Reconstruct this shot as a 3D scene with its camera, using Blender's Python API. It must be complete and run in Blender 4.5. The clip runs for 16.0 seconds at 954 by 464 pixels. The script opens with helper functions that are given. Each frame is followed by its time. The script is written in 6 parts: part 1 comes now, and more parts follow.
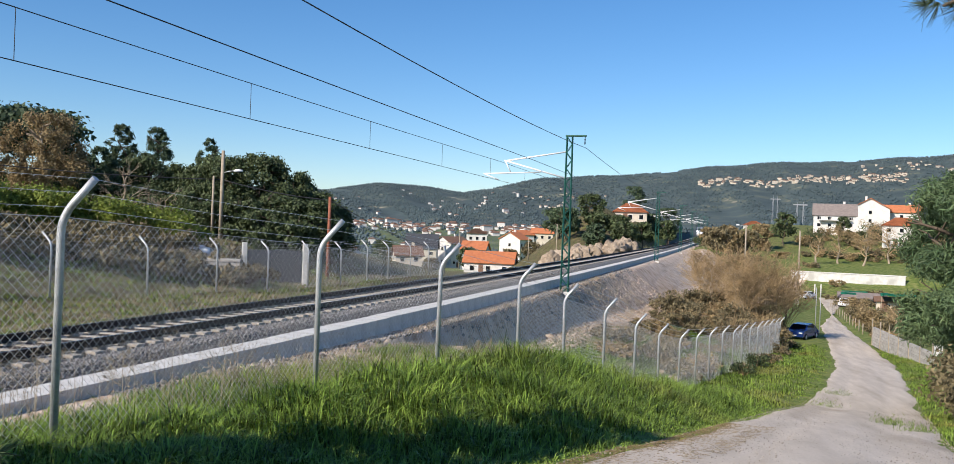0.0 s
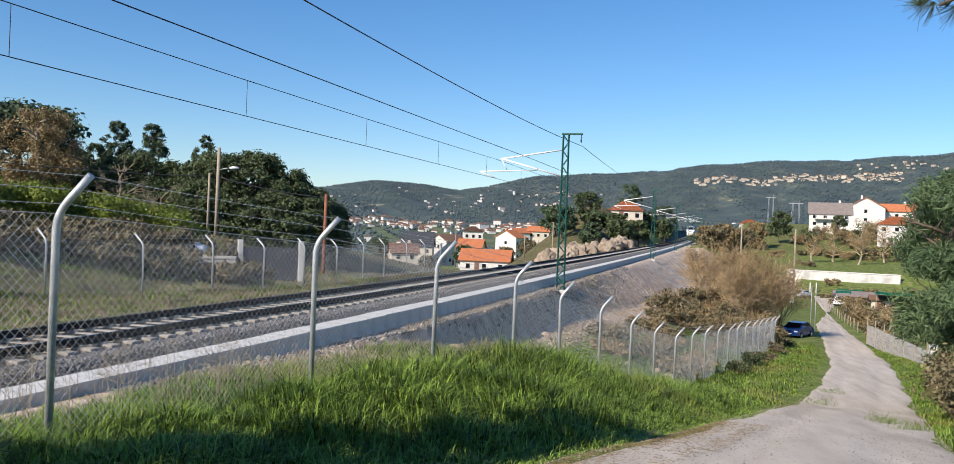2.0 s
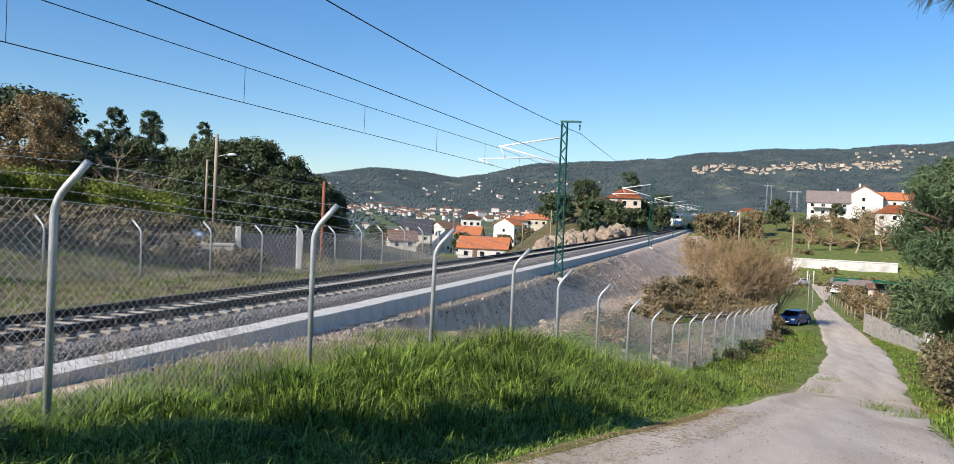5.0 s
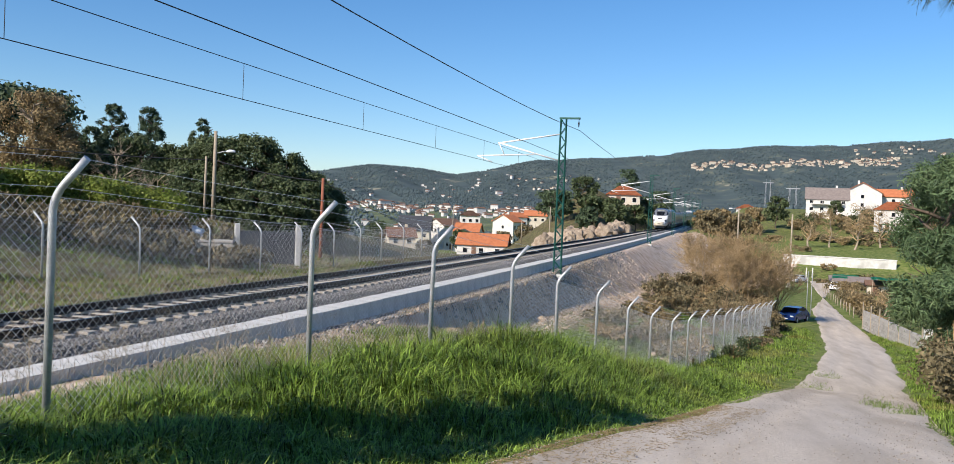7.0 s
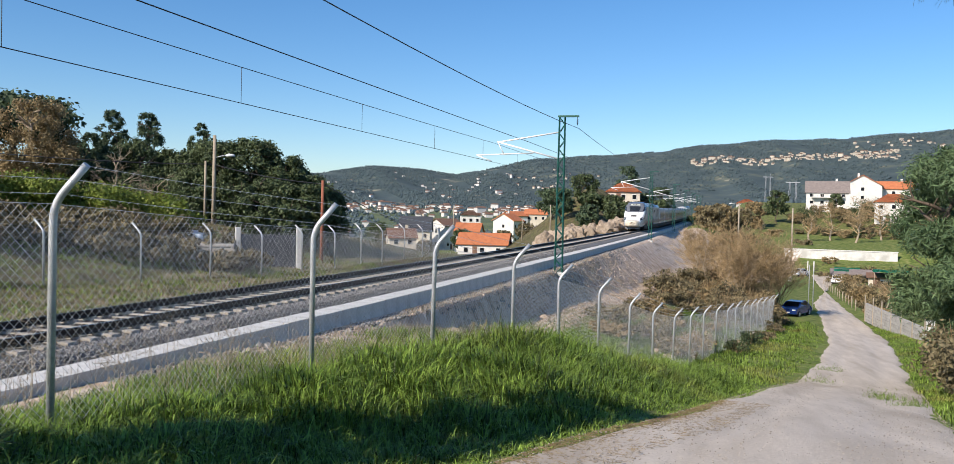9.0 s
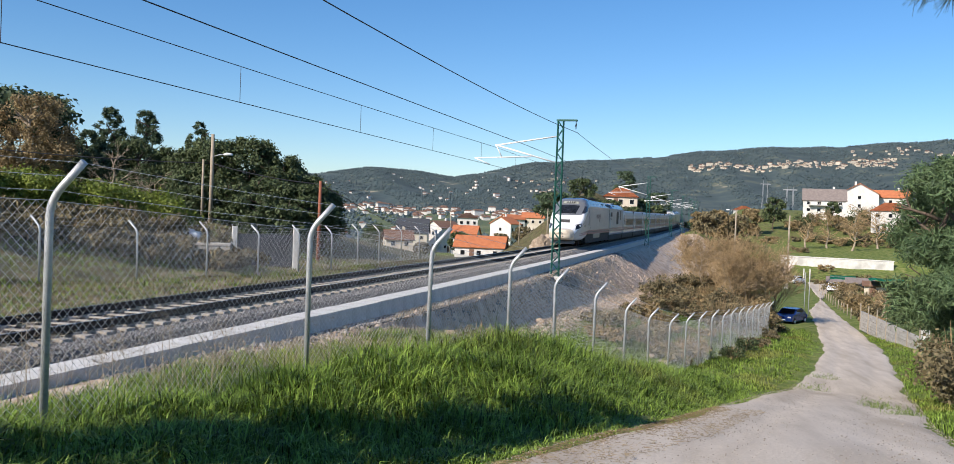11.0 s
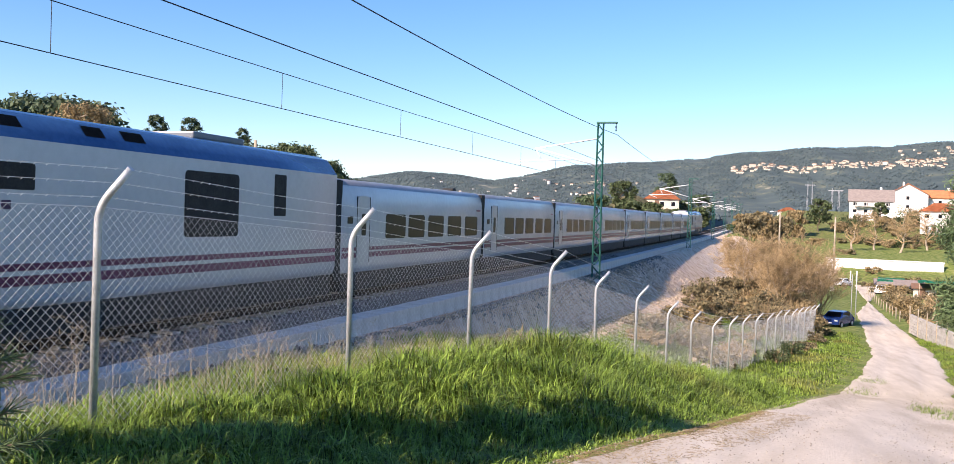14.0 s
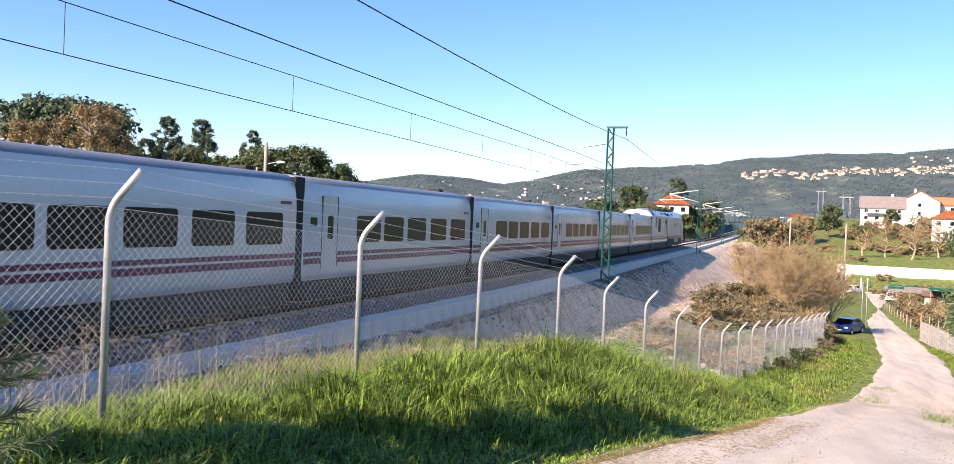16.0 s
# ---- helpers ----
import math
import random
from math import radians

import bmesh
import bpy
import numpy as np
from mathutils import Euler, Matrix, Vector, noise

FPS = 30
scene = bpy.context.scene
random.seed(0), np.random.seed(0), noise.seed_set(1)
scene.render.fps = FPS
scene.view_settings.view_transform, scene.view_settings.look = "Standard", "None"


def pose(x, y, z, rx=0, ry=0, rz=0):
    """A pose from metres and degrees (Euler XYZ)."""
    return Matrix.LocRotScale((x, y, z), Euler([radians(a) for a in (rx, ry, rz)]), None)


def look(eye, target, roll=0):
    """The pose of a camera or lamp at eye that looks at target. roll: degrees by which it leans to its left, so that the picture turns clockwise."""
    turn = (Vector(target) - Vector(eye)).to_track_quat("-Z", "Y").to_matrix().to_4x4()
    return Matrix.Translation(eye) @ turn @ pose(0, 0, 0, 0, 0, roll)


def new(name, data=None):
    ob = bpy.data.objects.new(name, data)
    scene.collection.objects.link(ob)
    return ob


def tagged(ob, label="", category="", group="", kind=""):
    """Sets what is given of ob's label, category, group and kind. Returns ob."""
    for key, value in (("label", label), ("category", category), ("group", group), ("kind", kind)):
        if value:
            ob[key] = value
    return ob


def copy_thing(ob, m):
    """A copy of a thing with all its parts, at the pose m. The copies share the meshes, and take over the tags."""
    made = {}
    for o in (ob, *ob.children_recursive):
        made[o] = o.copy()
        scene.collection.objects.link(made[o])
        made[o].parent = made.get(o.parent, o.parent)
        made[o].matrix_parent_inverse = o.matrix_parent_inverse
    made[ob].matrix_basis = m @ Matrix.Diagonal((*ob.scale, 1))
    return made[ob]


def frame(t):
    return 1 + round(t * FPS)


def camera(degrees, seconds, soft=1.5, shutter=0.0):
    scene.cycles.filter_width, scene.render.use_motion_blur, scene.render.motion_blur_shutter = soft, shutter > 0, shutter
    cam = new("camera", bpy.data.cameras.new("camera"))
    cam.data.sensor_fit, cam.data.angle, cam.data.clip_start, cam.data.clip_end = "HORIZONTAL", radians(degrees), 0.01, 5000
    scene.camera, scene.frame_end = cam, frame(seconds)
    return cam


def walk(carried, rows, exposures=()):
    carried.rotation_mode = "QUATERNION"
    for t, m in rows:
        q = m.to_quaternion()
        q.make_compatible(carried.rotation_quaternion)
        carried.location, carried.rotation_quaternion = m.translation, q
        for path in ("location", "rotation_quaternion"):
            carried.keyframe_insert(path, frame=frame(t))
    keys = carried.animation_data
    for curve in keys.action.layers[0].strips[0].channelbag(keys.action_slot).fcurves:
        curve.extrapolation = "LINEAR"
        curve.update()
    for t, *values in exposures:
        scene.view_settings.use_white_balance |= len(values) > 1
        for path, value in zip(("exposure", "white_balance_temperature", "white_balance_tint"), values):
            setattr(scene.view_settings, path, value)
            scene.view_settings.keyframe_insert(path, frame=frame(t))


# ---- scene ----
# ---------------------------------------------------------------- camera
EYE = Vector((0.0, 0.0, 2.42))          # rail top is z = 0, the track runs along +y


def aim(head, pitch, roll):
    a, p = radians(head), radians(pitch)
    way = Vector((-math.sin(a) * math.cos(p), math.cos(a) * math.cos(p), math.sin(p)))
    return look(EYE, EYE + way, roll)


cam = camera(57.1, 16.0, soft=0.7)
TURNS = ((0, 16.52, -0.11, 2.13), (0.5, 16.44, -0.07, 2.16), (1, 16.39, -0.06, 2.24), (1.5, 16.27, -0.13, 2.24),
         (2, 16.26, -0.24, 2.27), (2.5, 16.27, -0.44, 2.36), (3, 16.31, -0.75, 2.39), (3.5, 16.29, -0.87, 2.54),
         (4, 16.23, -0.93, 2.50), (6.5, 16.00, -1.21, 2.39), (7, 16.03, -1.26, 2.42), (7.5, 16.09, -1.34, 2.41),
         (8, 16.03, -1.35, 1.90), (8.5, 16.10, -1.30, 1.52), (9, 16.07, -1.29, 1.39), (11.5, 15.93, -1.09, 2.40),
         (12, 16.01, -1.10, 2.45), (12.5, 16.14, -1.04, 2.33), (13, 16.35, -0.99, 2.29), (13.5, 17.23, -0.96, 1.88),
         (14, 18.50, -0.97, 1.86), (14.5, 18.63, -0.91, 1.95), (15, 18.70, -0.89, 2.03), (15.5, 18.82, -0.83, 2.11),
         (16, 19.11, -0.75, 2.32))
walk(cam, [(t, aim(h, p, r)) for t, h, p, r in TURNS],
     exposures=((0, 0.42, 6050, 13), (12.9, 0.42, 6050, 13), (13.5, 0.62, 6300, 16), (14.1, 1.1, 6500, 23), (16, 1.18, 6600, 24)))

# ---------------------------------------------------------------- light
SUN_AZ = math.atan2(-0.5, -0.866)       # the sun stands behind and to the left of the camera
SUN_EL = radians(33)
world = bpy.data.worlds.new("sky")
scene.world = world
world.use_nodes = True
wn = world.node_tree
sky = wn.nodes.new("ShaderNodeTexSky")
sky.sky_type, sky.sun_disc = "NISHITA", False
sky.sun_elevation, sky.sun_rotation = SUN_EL, SUN_AZ
sky.air_density, sky.dust_density, sky.ozone_density = 1.0, 0.15, 4.0
wn.nodes["Background"].inputs["Strength"].default_value = 0.097
clear = wn.nodes.new("ShaderNodeHueSaturation")       # a very clear, dry air
clear.inputs["Saturation"].default_value = 1.2
wn.links.new(sky.outputs[0], clear.inputs["Color"])
wn.links.new(clear.outputs[0], wn.nodes["Background"].inputs["Color"])
sun = new("sun", bpy.data.lights.new("sun", "SUN"))
sun.data.energy, sun.data.angle, sun.data.color = 5.0, radians(0.6), (1.0, 0.87, 0.69)
sun.matrix_world = look((0, 0, 60), (0.5 * 47, 0.866 * 47, 60 - 47 * math.tan(SUN_EL)))

# ---------------------------------------------------------------- materials
def material(name, low, high, scale=4.0, rough=0.8, metal=0.0, bump=0.3, fine=8.0, per=0.0, island=0.0, spec=0.4, stain=None, sub=0.0, stretch=None):
    """Two colours mixed by noise at two scales, with relief; per / island vary brightness piece by piece."""
    m = bpy.data.materials.new(name)
    m.use_nodes = True
    n, link = m.node_tree.nodes, m.node_tree.links.new
    bsdf = n["Principled BSDF"]
    co = n.new("ShaderNodeTexCoord")
    where = co.outputs["Object"]
    if stretch:
        mp = n.new("ShaderNodeMapping")
        mp.inputs["Scale"].default_value = stretch
        link(where, mp.inputs["Vector"])
        where = mp.outputs["Vector"]
    a, b = n.new("ShaderNodeTexNoise"), n.new("ShaderNodeTexNoise")
    for t, s, d in ((a, scale, 6.0), (b, scale * fine, 3.0)):
        t.inputs["Scale"].default_value, t.inputs["Detail"].default_value = s, d
        t.inputs["Roughness"].default_value = 0.6
        link(where if t is a else co.outputs["Object"], t.inputs["Vector"])
    add = n.new("ShaderNodeMath")
    add.operation = "MULTIPLY_ADD"
    add.inputs[1].default_value, add.inputs[2].default_value = 0.45, 0.0
    link(b.outputs["Fac"], add.inputs[0])
    mul = n.new("ShaderNodeMath")
    mul.operation = "MULTIPLY_ADD"
    mul.inputs[1].default_value = 0.75
    link(a.outputs["Fac"], mul.inputs[0])
    link(add.outputs[0], mul.inputs[2])
    ramp = n.new("ShaderNodeValToRGB")
    ramp.color_ramp.elements[0].position, ramp.color_ramp.elements[1].position = 0.42, 0.78
    ramp.color_ramp.elements[0].color, ramp.color_ramp.elements[1].color = (*low, 1), (*high, 1)
    link(mul.outputs[0], ramp.inputs["Fac"])
    out = ramp.outputs["Color"]
    if stain:
        c, edges = n.new("ShaderNodeTexNoise"), n.new("ShaderNodeMapRange")
        c.inputs["Scale"].default_value, c.inputs["Detail"].default_value = scale * 0.33, 8.0
        link(where, c.inputs["Vector"])
        edges.inputs["From Min"].default_value, edges.inputs["From Max"].default_value = 0.52, 0.68
        link(c.outputs["Fac"], edges.inputs["Value"])
        mix = n.new("ShaderNodeMix")
        mix.data_type = "RGBA"
        link(edges.outputs[0], mix.inputs["Factor"])
        link(out, mix.inputs["A"])
        mix.inputs["B"].default_value = (*stain, 1)
        out = mix.outputs["Result"]
    if per or island:
        if per:
            src = n.new("ShaderNodeObjectInfo").outputs["Random"]
        else:
            src = n.new("ShaderNodeNewGeometry").outputs["Random Per Island"]
        amount = per or island
        rng = n.new("ShaderNodeMapRange")
        rng.inputs["To Min"].default_value, rng.inputs["To Max"].default_value = 1 - amount, 1 + amount
        link(src, rng.inputs["Value"])
        hsv = n.new("ShaderNodeHueSaturation")
        link(rng.outputs[0], hsv.inputs["Value"])
        link(out, hsv.inputs["Color"])
        out = hsv.outputs["Color"]
    link(out, bsdf.inputs["Base Color"])
    bsdf.inputs["Roughness"].default_value, bsdf.inputs["Metallic"].default_value = rough, metal
    bsdf.inputs["Specular IOR Level"].default_value = spec
    if sub:
        bsdf.inputs["Transmission Weight"].default_value = 0.0
        tr = n.new("ShaderNodeBsdfTranslucent")
        link(out, tr.inputs["Color"])
        ms = n.new("ShaderNodeMixShader")
        ms.inputs[0].default_value = sub
        link(bsdf.outputs[0], ms.inputs[1])
        link(tr.outputs[0], ms.inputs[2])
        link(ms.outputs[0], n["Material Output"].inputs["Surface"])
    if bump:
        bp = n.new("ShaderNodeBump")
        bp.inputs["Strength"].default_value, bp.inputs["Distance"].default_value = bump, 0.02
        link(b.outputs["Fac"], bp.inputs["Height"])
        link(bp.outputs[0], bsdf.inputs["Normal"])
    return m


M = {}
M["grass"] = material("grass_blade", (0.1, 0.16, 0.024), (0.235, 0.33, 0.055), 0.6, 0.5, island=0.85, bump=0, spec=0.22, sub=0.22, stain=(0.24, 0.23, 0.06))
M["dry"] = material("dry_stalk", (0.26, 0.21, 0.14), (0.46, 0.39, 0.28), 2, 0.9, island=0.3, bump=0, sub=0.2)
M["galv"] = material("galvanised_steel", (0.42, 0.43, 0.44), (0.62, 0.63, 0.63), 6, 0.5, 0.55, 0.1)
M["wiremesh"] = material("galvanised_wire", (0.52, 0.53, 0.54), (0.68, 0.68, 0.68), 20, 0.45, 0.3, 0)
M["rail_side"] = material("rusty_rail", (0.018, 0.014, 0.012), (0.05, 0.034, 0.026), 8, 0.85, 0.1, 0.3)
M["rail_top"] = material("polished_rail_head", (0.5, 0.5, 0.5), (0.7, 0.7, 0.7), 8, 0.25, 0.95, 0.02)
M["concrete"] = material("pale_concrete", (0.5, 0.49, 0.46), (0.68, 0.67, 0.64), 1.2, 0.9, 0, 0.3, stain=(0.42, 0.41, 0.38))
M["sleeper"] = material("sleeper_concrete", (0.26, 0.235, 0.2), (0.4, 0.37, 0.32), 3, 0.95, 0, 0.3, per=0.12)
M["ballast"] = material("ballast_stone", (0.1, 0.1, 0.1), (0.3, 0.29, 0.28), 9, 0.95, 0, 0.7, island=0.55, spec=0.15)
# dark from oil, with the shade between the rails put into the colour
M["oily_shaded"] = material("oily_shaded_ballast", (0.022, 0.018, 0.015), (0.085, 0.07, 0.058), 16, 0.9, 0, 0.9, fine=3)
M["rubble"] = material("earth_rubble", (0.33, 0.25, 0.185), (0.6, 0.49, 0.39), 3, 0.95, 0, 0.4, island=0.4)
M["pebble"] = material("road_pebble", (0.24, 0.21, 0.17), (0.42, 0.37, 0.31), 3, 0.95, 0, 0.2, island=0.4)
M["ballast_bed"] = material("ballast_bed", (0.08, 0.08, 0.078), (0.26, 0.25, 0.24), 22, 0.95, 0, 1.0, fine=3)
M["road"] = material("gravel_road", (0.4, 0.345, 0.28), (0.6, 0.53, 0.445), 0.7, 0.95, 0, 0.6, fine=40, stain=(0.37, 0.315, 0.25), stretch=(3.0, 0.35, 1.0))
M["green_steel"] = material("green_painted_steel", (0.012, 0.07, 0.055), (0.03, 0.13, 0.1), 5, 0.5, 0, 0.1)
M["white_insul"] = material("white_cantilever_tube", (0.75, 0.75, 0.74), (0.85, 0.85, 0.84), 5, 0.4, 0, 0.05)
M["wire"] = material("dark_copper_wire", (0.02, 0.025, 0.03), (0.05, 0.05, 0.055), 5, 0.5, 0.5, 0)
M["rock"] = material("weathered_rock", (0.2, 0.15, 0.105), (0.44, 0.36, 0.27), 0.6, 0.95, 0, 0.9, per=0.2)
M["bark"] = material("brown_bark", (0.06, 0.045, 0.032), (0.17, 0.13, 0.095), 5, 0.95, 0, 0.6)
M["pale_bark"] = material("pale_bark", (0.25, 0.2, 0.14), (0.45, 0.37, 0.27), 5, 0.95, 0, 0.4)
M["twig"] = material("bare_twig", (0.26, 0.18, 0.09), (0.46, 0.34, 0.19), 1.5, 0.95, 0, 0, island=0.35)
M["oak"] = material("evergreen_oak_leaf", (0.042, 0.065, 0.024), (0.115, 0.145, 0.06), 0.8, 0.65, island=0.45, bump=0, sub=0.2)
M["pine"] = material("pine_needles", (0.055, 0.1, 0.042), (0.14, 0.2, 0.085), 0.8, 0.65, island=0.4, bump=0, sub=0.2)
M["pine_far"] = material("dark_pine_needles", (0.04, 0.066, 0.032), (0.1, 0.14, 0.07), 0.6, 0.7, island=0.4, bump=0, sub=0.15)
M["rust_leaf"] = material("russet_winter_leaf", (0.19, 0.14, 0.065), (0.35, 0.265, 0.135), 0.8, 0.8, island=0.35, bump=0, sub=0.2)
M["hedge"] = material("laurel_leaf", (0.1, 0.14, 0.02), (0.26, 0.31, 0.045), 0.7, 0.55, island=0.4, bump=0, sub=0.25)
M["scrub"] = material("olive_scrub_leaf", (0.095, 0.083, 0.042), (0.24, 0.195, 0.105), 0.7, 0.8, island=0.45, bump=0, sub=0.15)
# the bluish haze of distance is mixed into this base colour
M["far_wood"] = material("hazy_far_woodland", (0.05, 0.075, 0.084), (0.09, 0.125, 0.13), 0.02, 0.9, island=0.2, bump=0)
M["plaster"] = material("white_plaster", (0.55, 0.53, 0.49), (0.74, 0.72, 0.68), 0.6, 0.9, 0, 0.15, per=0.08)
M["cream"] = material("cream_plaster", (0.5, 0.44, 0.35), (0.62, 0.56, 0.46), 0.6, 0.9, 0, 0.15)
M["tile"] = material("orange_roof_tile", (0.36, 0.12, 0.05), (0.52, 0.19, 0.08), 1.5, 0.85, 0, 0.5, per=0.1)
M["brown_tile"] = material("brown_roof_tile", (0.13, 0.075, 0.05), (0.22, 0.13, 0.09), 1.5, 0.85, 0, 0.5)
M["slate"] = material("dark_slate", (0.03, 0.033, 0.04), (0.07, 0.075, 0.085), 1.5, 0.6, 0, 0.3)
M["glass_dark"] = material("dark_glass", (0.006, 0.007, 0.009), (0.012, 0.013, 0.016), 1, 0.28, 0, 0, spec=0.2)
M["grey_wood"] = material("weathered_pole_wood", (0.26, 0.22, 0.16), (0.4, 0.34, 0.26), 4, 0.9, 0, 0.3)
M["red_wood"] = material("red_brown_pole", (0.2, 0.07, 0.04), (0.3, 0.12, 0.07), 4, 0.9, 0, 0.3)
M["stone_wall"] = material("grey_block_wall", (0.3, 0.29, 0.27), (0.45, 0.43, 0.4), 1.5, 0.95, 0, 0.5, per=0.15)
M["train_white"] = material("white_train_paint", (0.76, 0.76, 0.75), (0.82, 0.82, 0.81), 0.7, 0.28, 0, 0.0, spec=0.5)
M["train_silver"] = material("silver_train_paint", (0.48, 0.49, 0.515), (0.55, 0.56, 0.585), 0.7, 0.26, 0.12, 0.0, spec=0.5)
M["train_grey"] = material("grey_train_paint", (0.13, 0.14, 0.155), (0.17, 0.18, 0.195), 0.8, 0.35, 0.1, 0.0)
M["train_blue"] = material("blue_grey_roof_paint", (0.022, 0.075, 0.2), (0.04, 0.115, 0.27), 0.9, 0.22, 0.1, 0.02)
M["train_roof"] = material("aluminium_train_roof", (0.2, 0.22, 0.25), (0.27, 0.29, 0.32), 0.8, 0.4, 0.3, 0.02)
M["purple"] = material("plum_stripe_paint", (0.1, 0.018, 0.06), (0.15, 0.03, 0.085), 1, 0.35, 0, 0)
M["mark"] = material("dark_violet_lettering", (0.035, 0.015, 0.055), (0.05, 0.02, 0.07), 1, 0.35, 0, 0)
M["grey_tile"] = material("grey_brown_roof_tile", (0.17, 0.14, 0.125), (0.28, 0.235, 0.21), 1.5, 0.85, 0, 0.5)
M["black"] = material("black_underframe", (0.012, 0.012, 0.013), (0.035, 0.033, 0.03), 3, 0.75, 0.1, 0.2)
M["rubber"] = material("black_rubber_bellows", (0.01, 0.01, 0.01), (0.025, 0.025, 0.025), 5, 0.8, 0, 0.1)
M["nose"] = material("dirty_cream_nose_cap", (0.5, 0.43, 0.33), (0.72, 0.66, 0.54), 2.2, 0.5, 0, 0.05, stain=(0.42, 0.33, 0.23))
M["windscreen"] = material("tinted_windscreen_glass", (0.02, 0.024, 0.03), (0.03, 0.034, 0.04), 1, 0.06, 0, 0, spec=0.6)
M["grille"] = material("brown_grille", (0.08, 0.065, 0.055), (0.16, 0.13, 0.11), 6, 0.6, 0.2, 0.2)
M["lamp_glass"] = material("headlamp_lens", (0.6, 0.6, 0.58), (0.75, 0.75, 0.72), 5, 0.1, 0, 0, spec=0.8)
M["dest"] = material("pale_destination_panel", (0.5, 0.52, 0.46), (0.62, 0.63, 0.56), 6, 0.3, 0, 0)
M["blue_car"] = material("blue_car_paint", (0.012, 0.035, 0.16), (0.02, 0.05, 0.2), 2, 0.2, 0.3, 0)
M["white_car"] = material("white_car_paint", (0.7, 0.7, 0.7), (0.8, 0.8, 0.8), 2, 0.2, 0, 0)
M["green_net"] = material("green_tarpaulin", (0.01, 0.16, 0.09), (0.03, 0.26, 0.15), 1.5, 0.6, 0, 0.2)
M["white_plastic"] = material("white_plastic_tank", (0.66, 0.68, 0.7), (0.78, 0.79, 0.8), 2, 0.5, 0, 0.05)
M["steel_far"] = material("grey_lattice_steel", (0.3, 0.31, 0.32), (0.42, 0.43, 0.44), 2, 0.6, 0.4, 0)


def ground_material():
    """Grass, earth and woodland floor, laid out by the sheet's own zone attribute and roughened by noise."""
    m = bpy.data.materials.new("ground_cover")
    m.use_nodes = True
    n, link = m.node_tree.nodes, m.node_tree.links.new
    bsdf = n["Principled BSDF"]
    co = n.new("ShaderNodeTexCoord")
    att = n.new("ShaderNodeAttribute")
    att.attribute_name = "zone"
    sep = n.new("ShaderNodeSeparateColor")
    link(att.outputs["Color"], sep.inputs[0])

    def noise_at(s, d=6):
        t = n.new("ShaderNodeTexNoise")
        t.inputs["Scale"].default_value, t.inputs["Detail"].default_value = s, d
        link(co.outputs["Object"], t.inputs["Vector"])
        return t.outputs["Fac"]

    def ramp(fac, *stops):
        r = n.new("ShaderNodeValToRGB")
        e = r.color_ramp.elements
        while len(e) < len(stops):
            e.new(0.5)
        for el, (p, c) in zip(e, stops):
            el.position, el.color = p, (*c, 1)
        link(fac, r.inputs["Fac"])
        return r.outputs["Color"]

    grass = ramp(noise_at(1.3), (0.32, (0.075, 0.11, 0.022)), (0.5, (0.14, 0.18, 0.042)), (0.7, (0.24, 0.235, 0.085)))
    dirt = ramp(noise_at(1.6, 12), (0.3, (0.32, 0.23, 0.165)), (0.48, (0.56, 0.435, 0.33)), (0.7, (0.7, 0.595, 0.495)))
    # the darker woodland stops also carry distance haze as a blue cast
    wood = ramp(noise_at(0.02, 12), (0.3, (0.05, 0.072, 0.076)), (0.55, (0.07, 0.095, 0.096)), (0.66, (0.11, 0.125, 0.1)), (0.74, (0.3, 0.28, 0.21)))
    scrub = ramp(noise_at(0.9, 10), (0.3, (0.045, 0.04, 0.022)), (0.55, (0.12, 0.095, 0.05)), (0.75, (0.24, 0.19, 0.11)))
    out = grass
    rough = noise_at(2.2, 8)
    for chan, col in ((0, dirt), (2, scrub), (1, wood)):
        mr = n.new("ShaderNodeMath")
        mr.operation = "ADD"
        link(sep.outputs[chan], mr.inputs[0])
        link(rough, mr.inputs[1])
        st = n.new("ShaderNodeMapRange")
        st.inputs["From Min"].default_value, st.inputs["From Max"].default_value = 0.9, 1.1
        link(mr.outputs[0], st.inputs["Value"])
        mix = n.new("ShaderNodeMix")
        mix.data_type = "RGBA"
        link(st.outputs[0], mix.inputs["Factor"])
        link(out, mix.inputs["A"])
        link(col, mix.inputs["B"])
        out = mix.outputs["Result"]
    link(out, bsdf.inputs["Base Color"])
    bsdf.inputs["Roughness"].default_value, bsdf.inputs["Specular IOR Level"].default_value = 0.95, 0.2
    bp = n.new("ShaderNodeBump")
    bp.inputs["Strength"].default_value, bp.inputs["Distance"].default_value = 0.6, 0.06
    link(noise_at(14, 8), bp.inputs["Height"])
    link(bp.outputs[0], bsdf.inputs["Normal"])
    return m


M["ground"] = ground_material()

# ---------------------------------------------------------------- building helpers
def part(name, data, mat, parent=None, label=""):
    """Links a bmesh or mesh as one mesh object, under parent if one is given."""
    if isinstance(data, bmesh.types.BMesh):
        me = bpy.data.meshes.new(name)
        data.to_mesh(me)
        data.free()
    else:
        me = data
    if mat is not None and not me.materials:
        me.materials.append(mat)
    ob = new(name, me)
    ob.parent = parent
    if label:
        tagged(ob, label)
    return ob


def raw(name, verts, faces, smooth=False):
    me = bpy.data.meshes.new(name)
    me.from_pydata([tuple(map(float, v)) for v in verts], [], [tuple(map(int, f)) for f in faces])
    if smooth:
        me.shade_smooth()
    me.update()
    return me


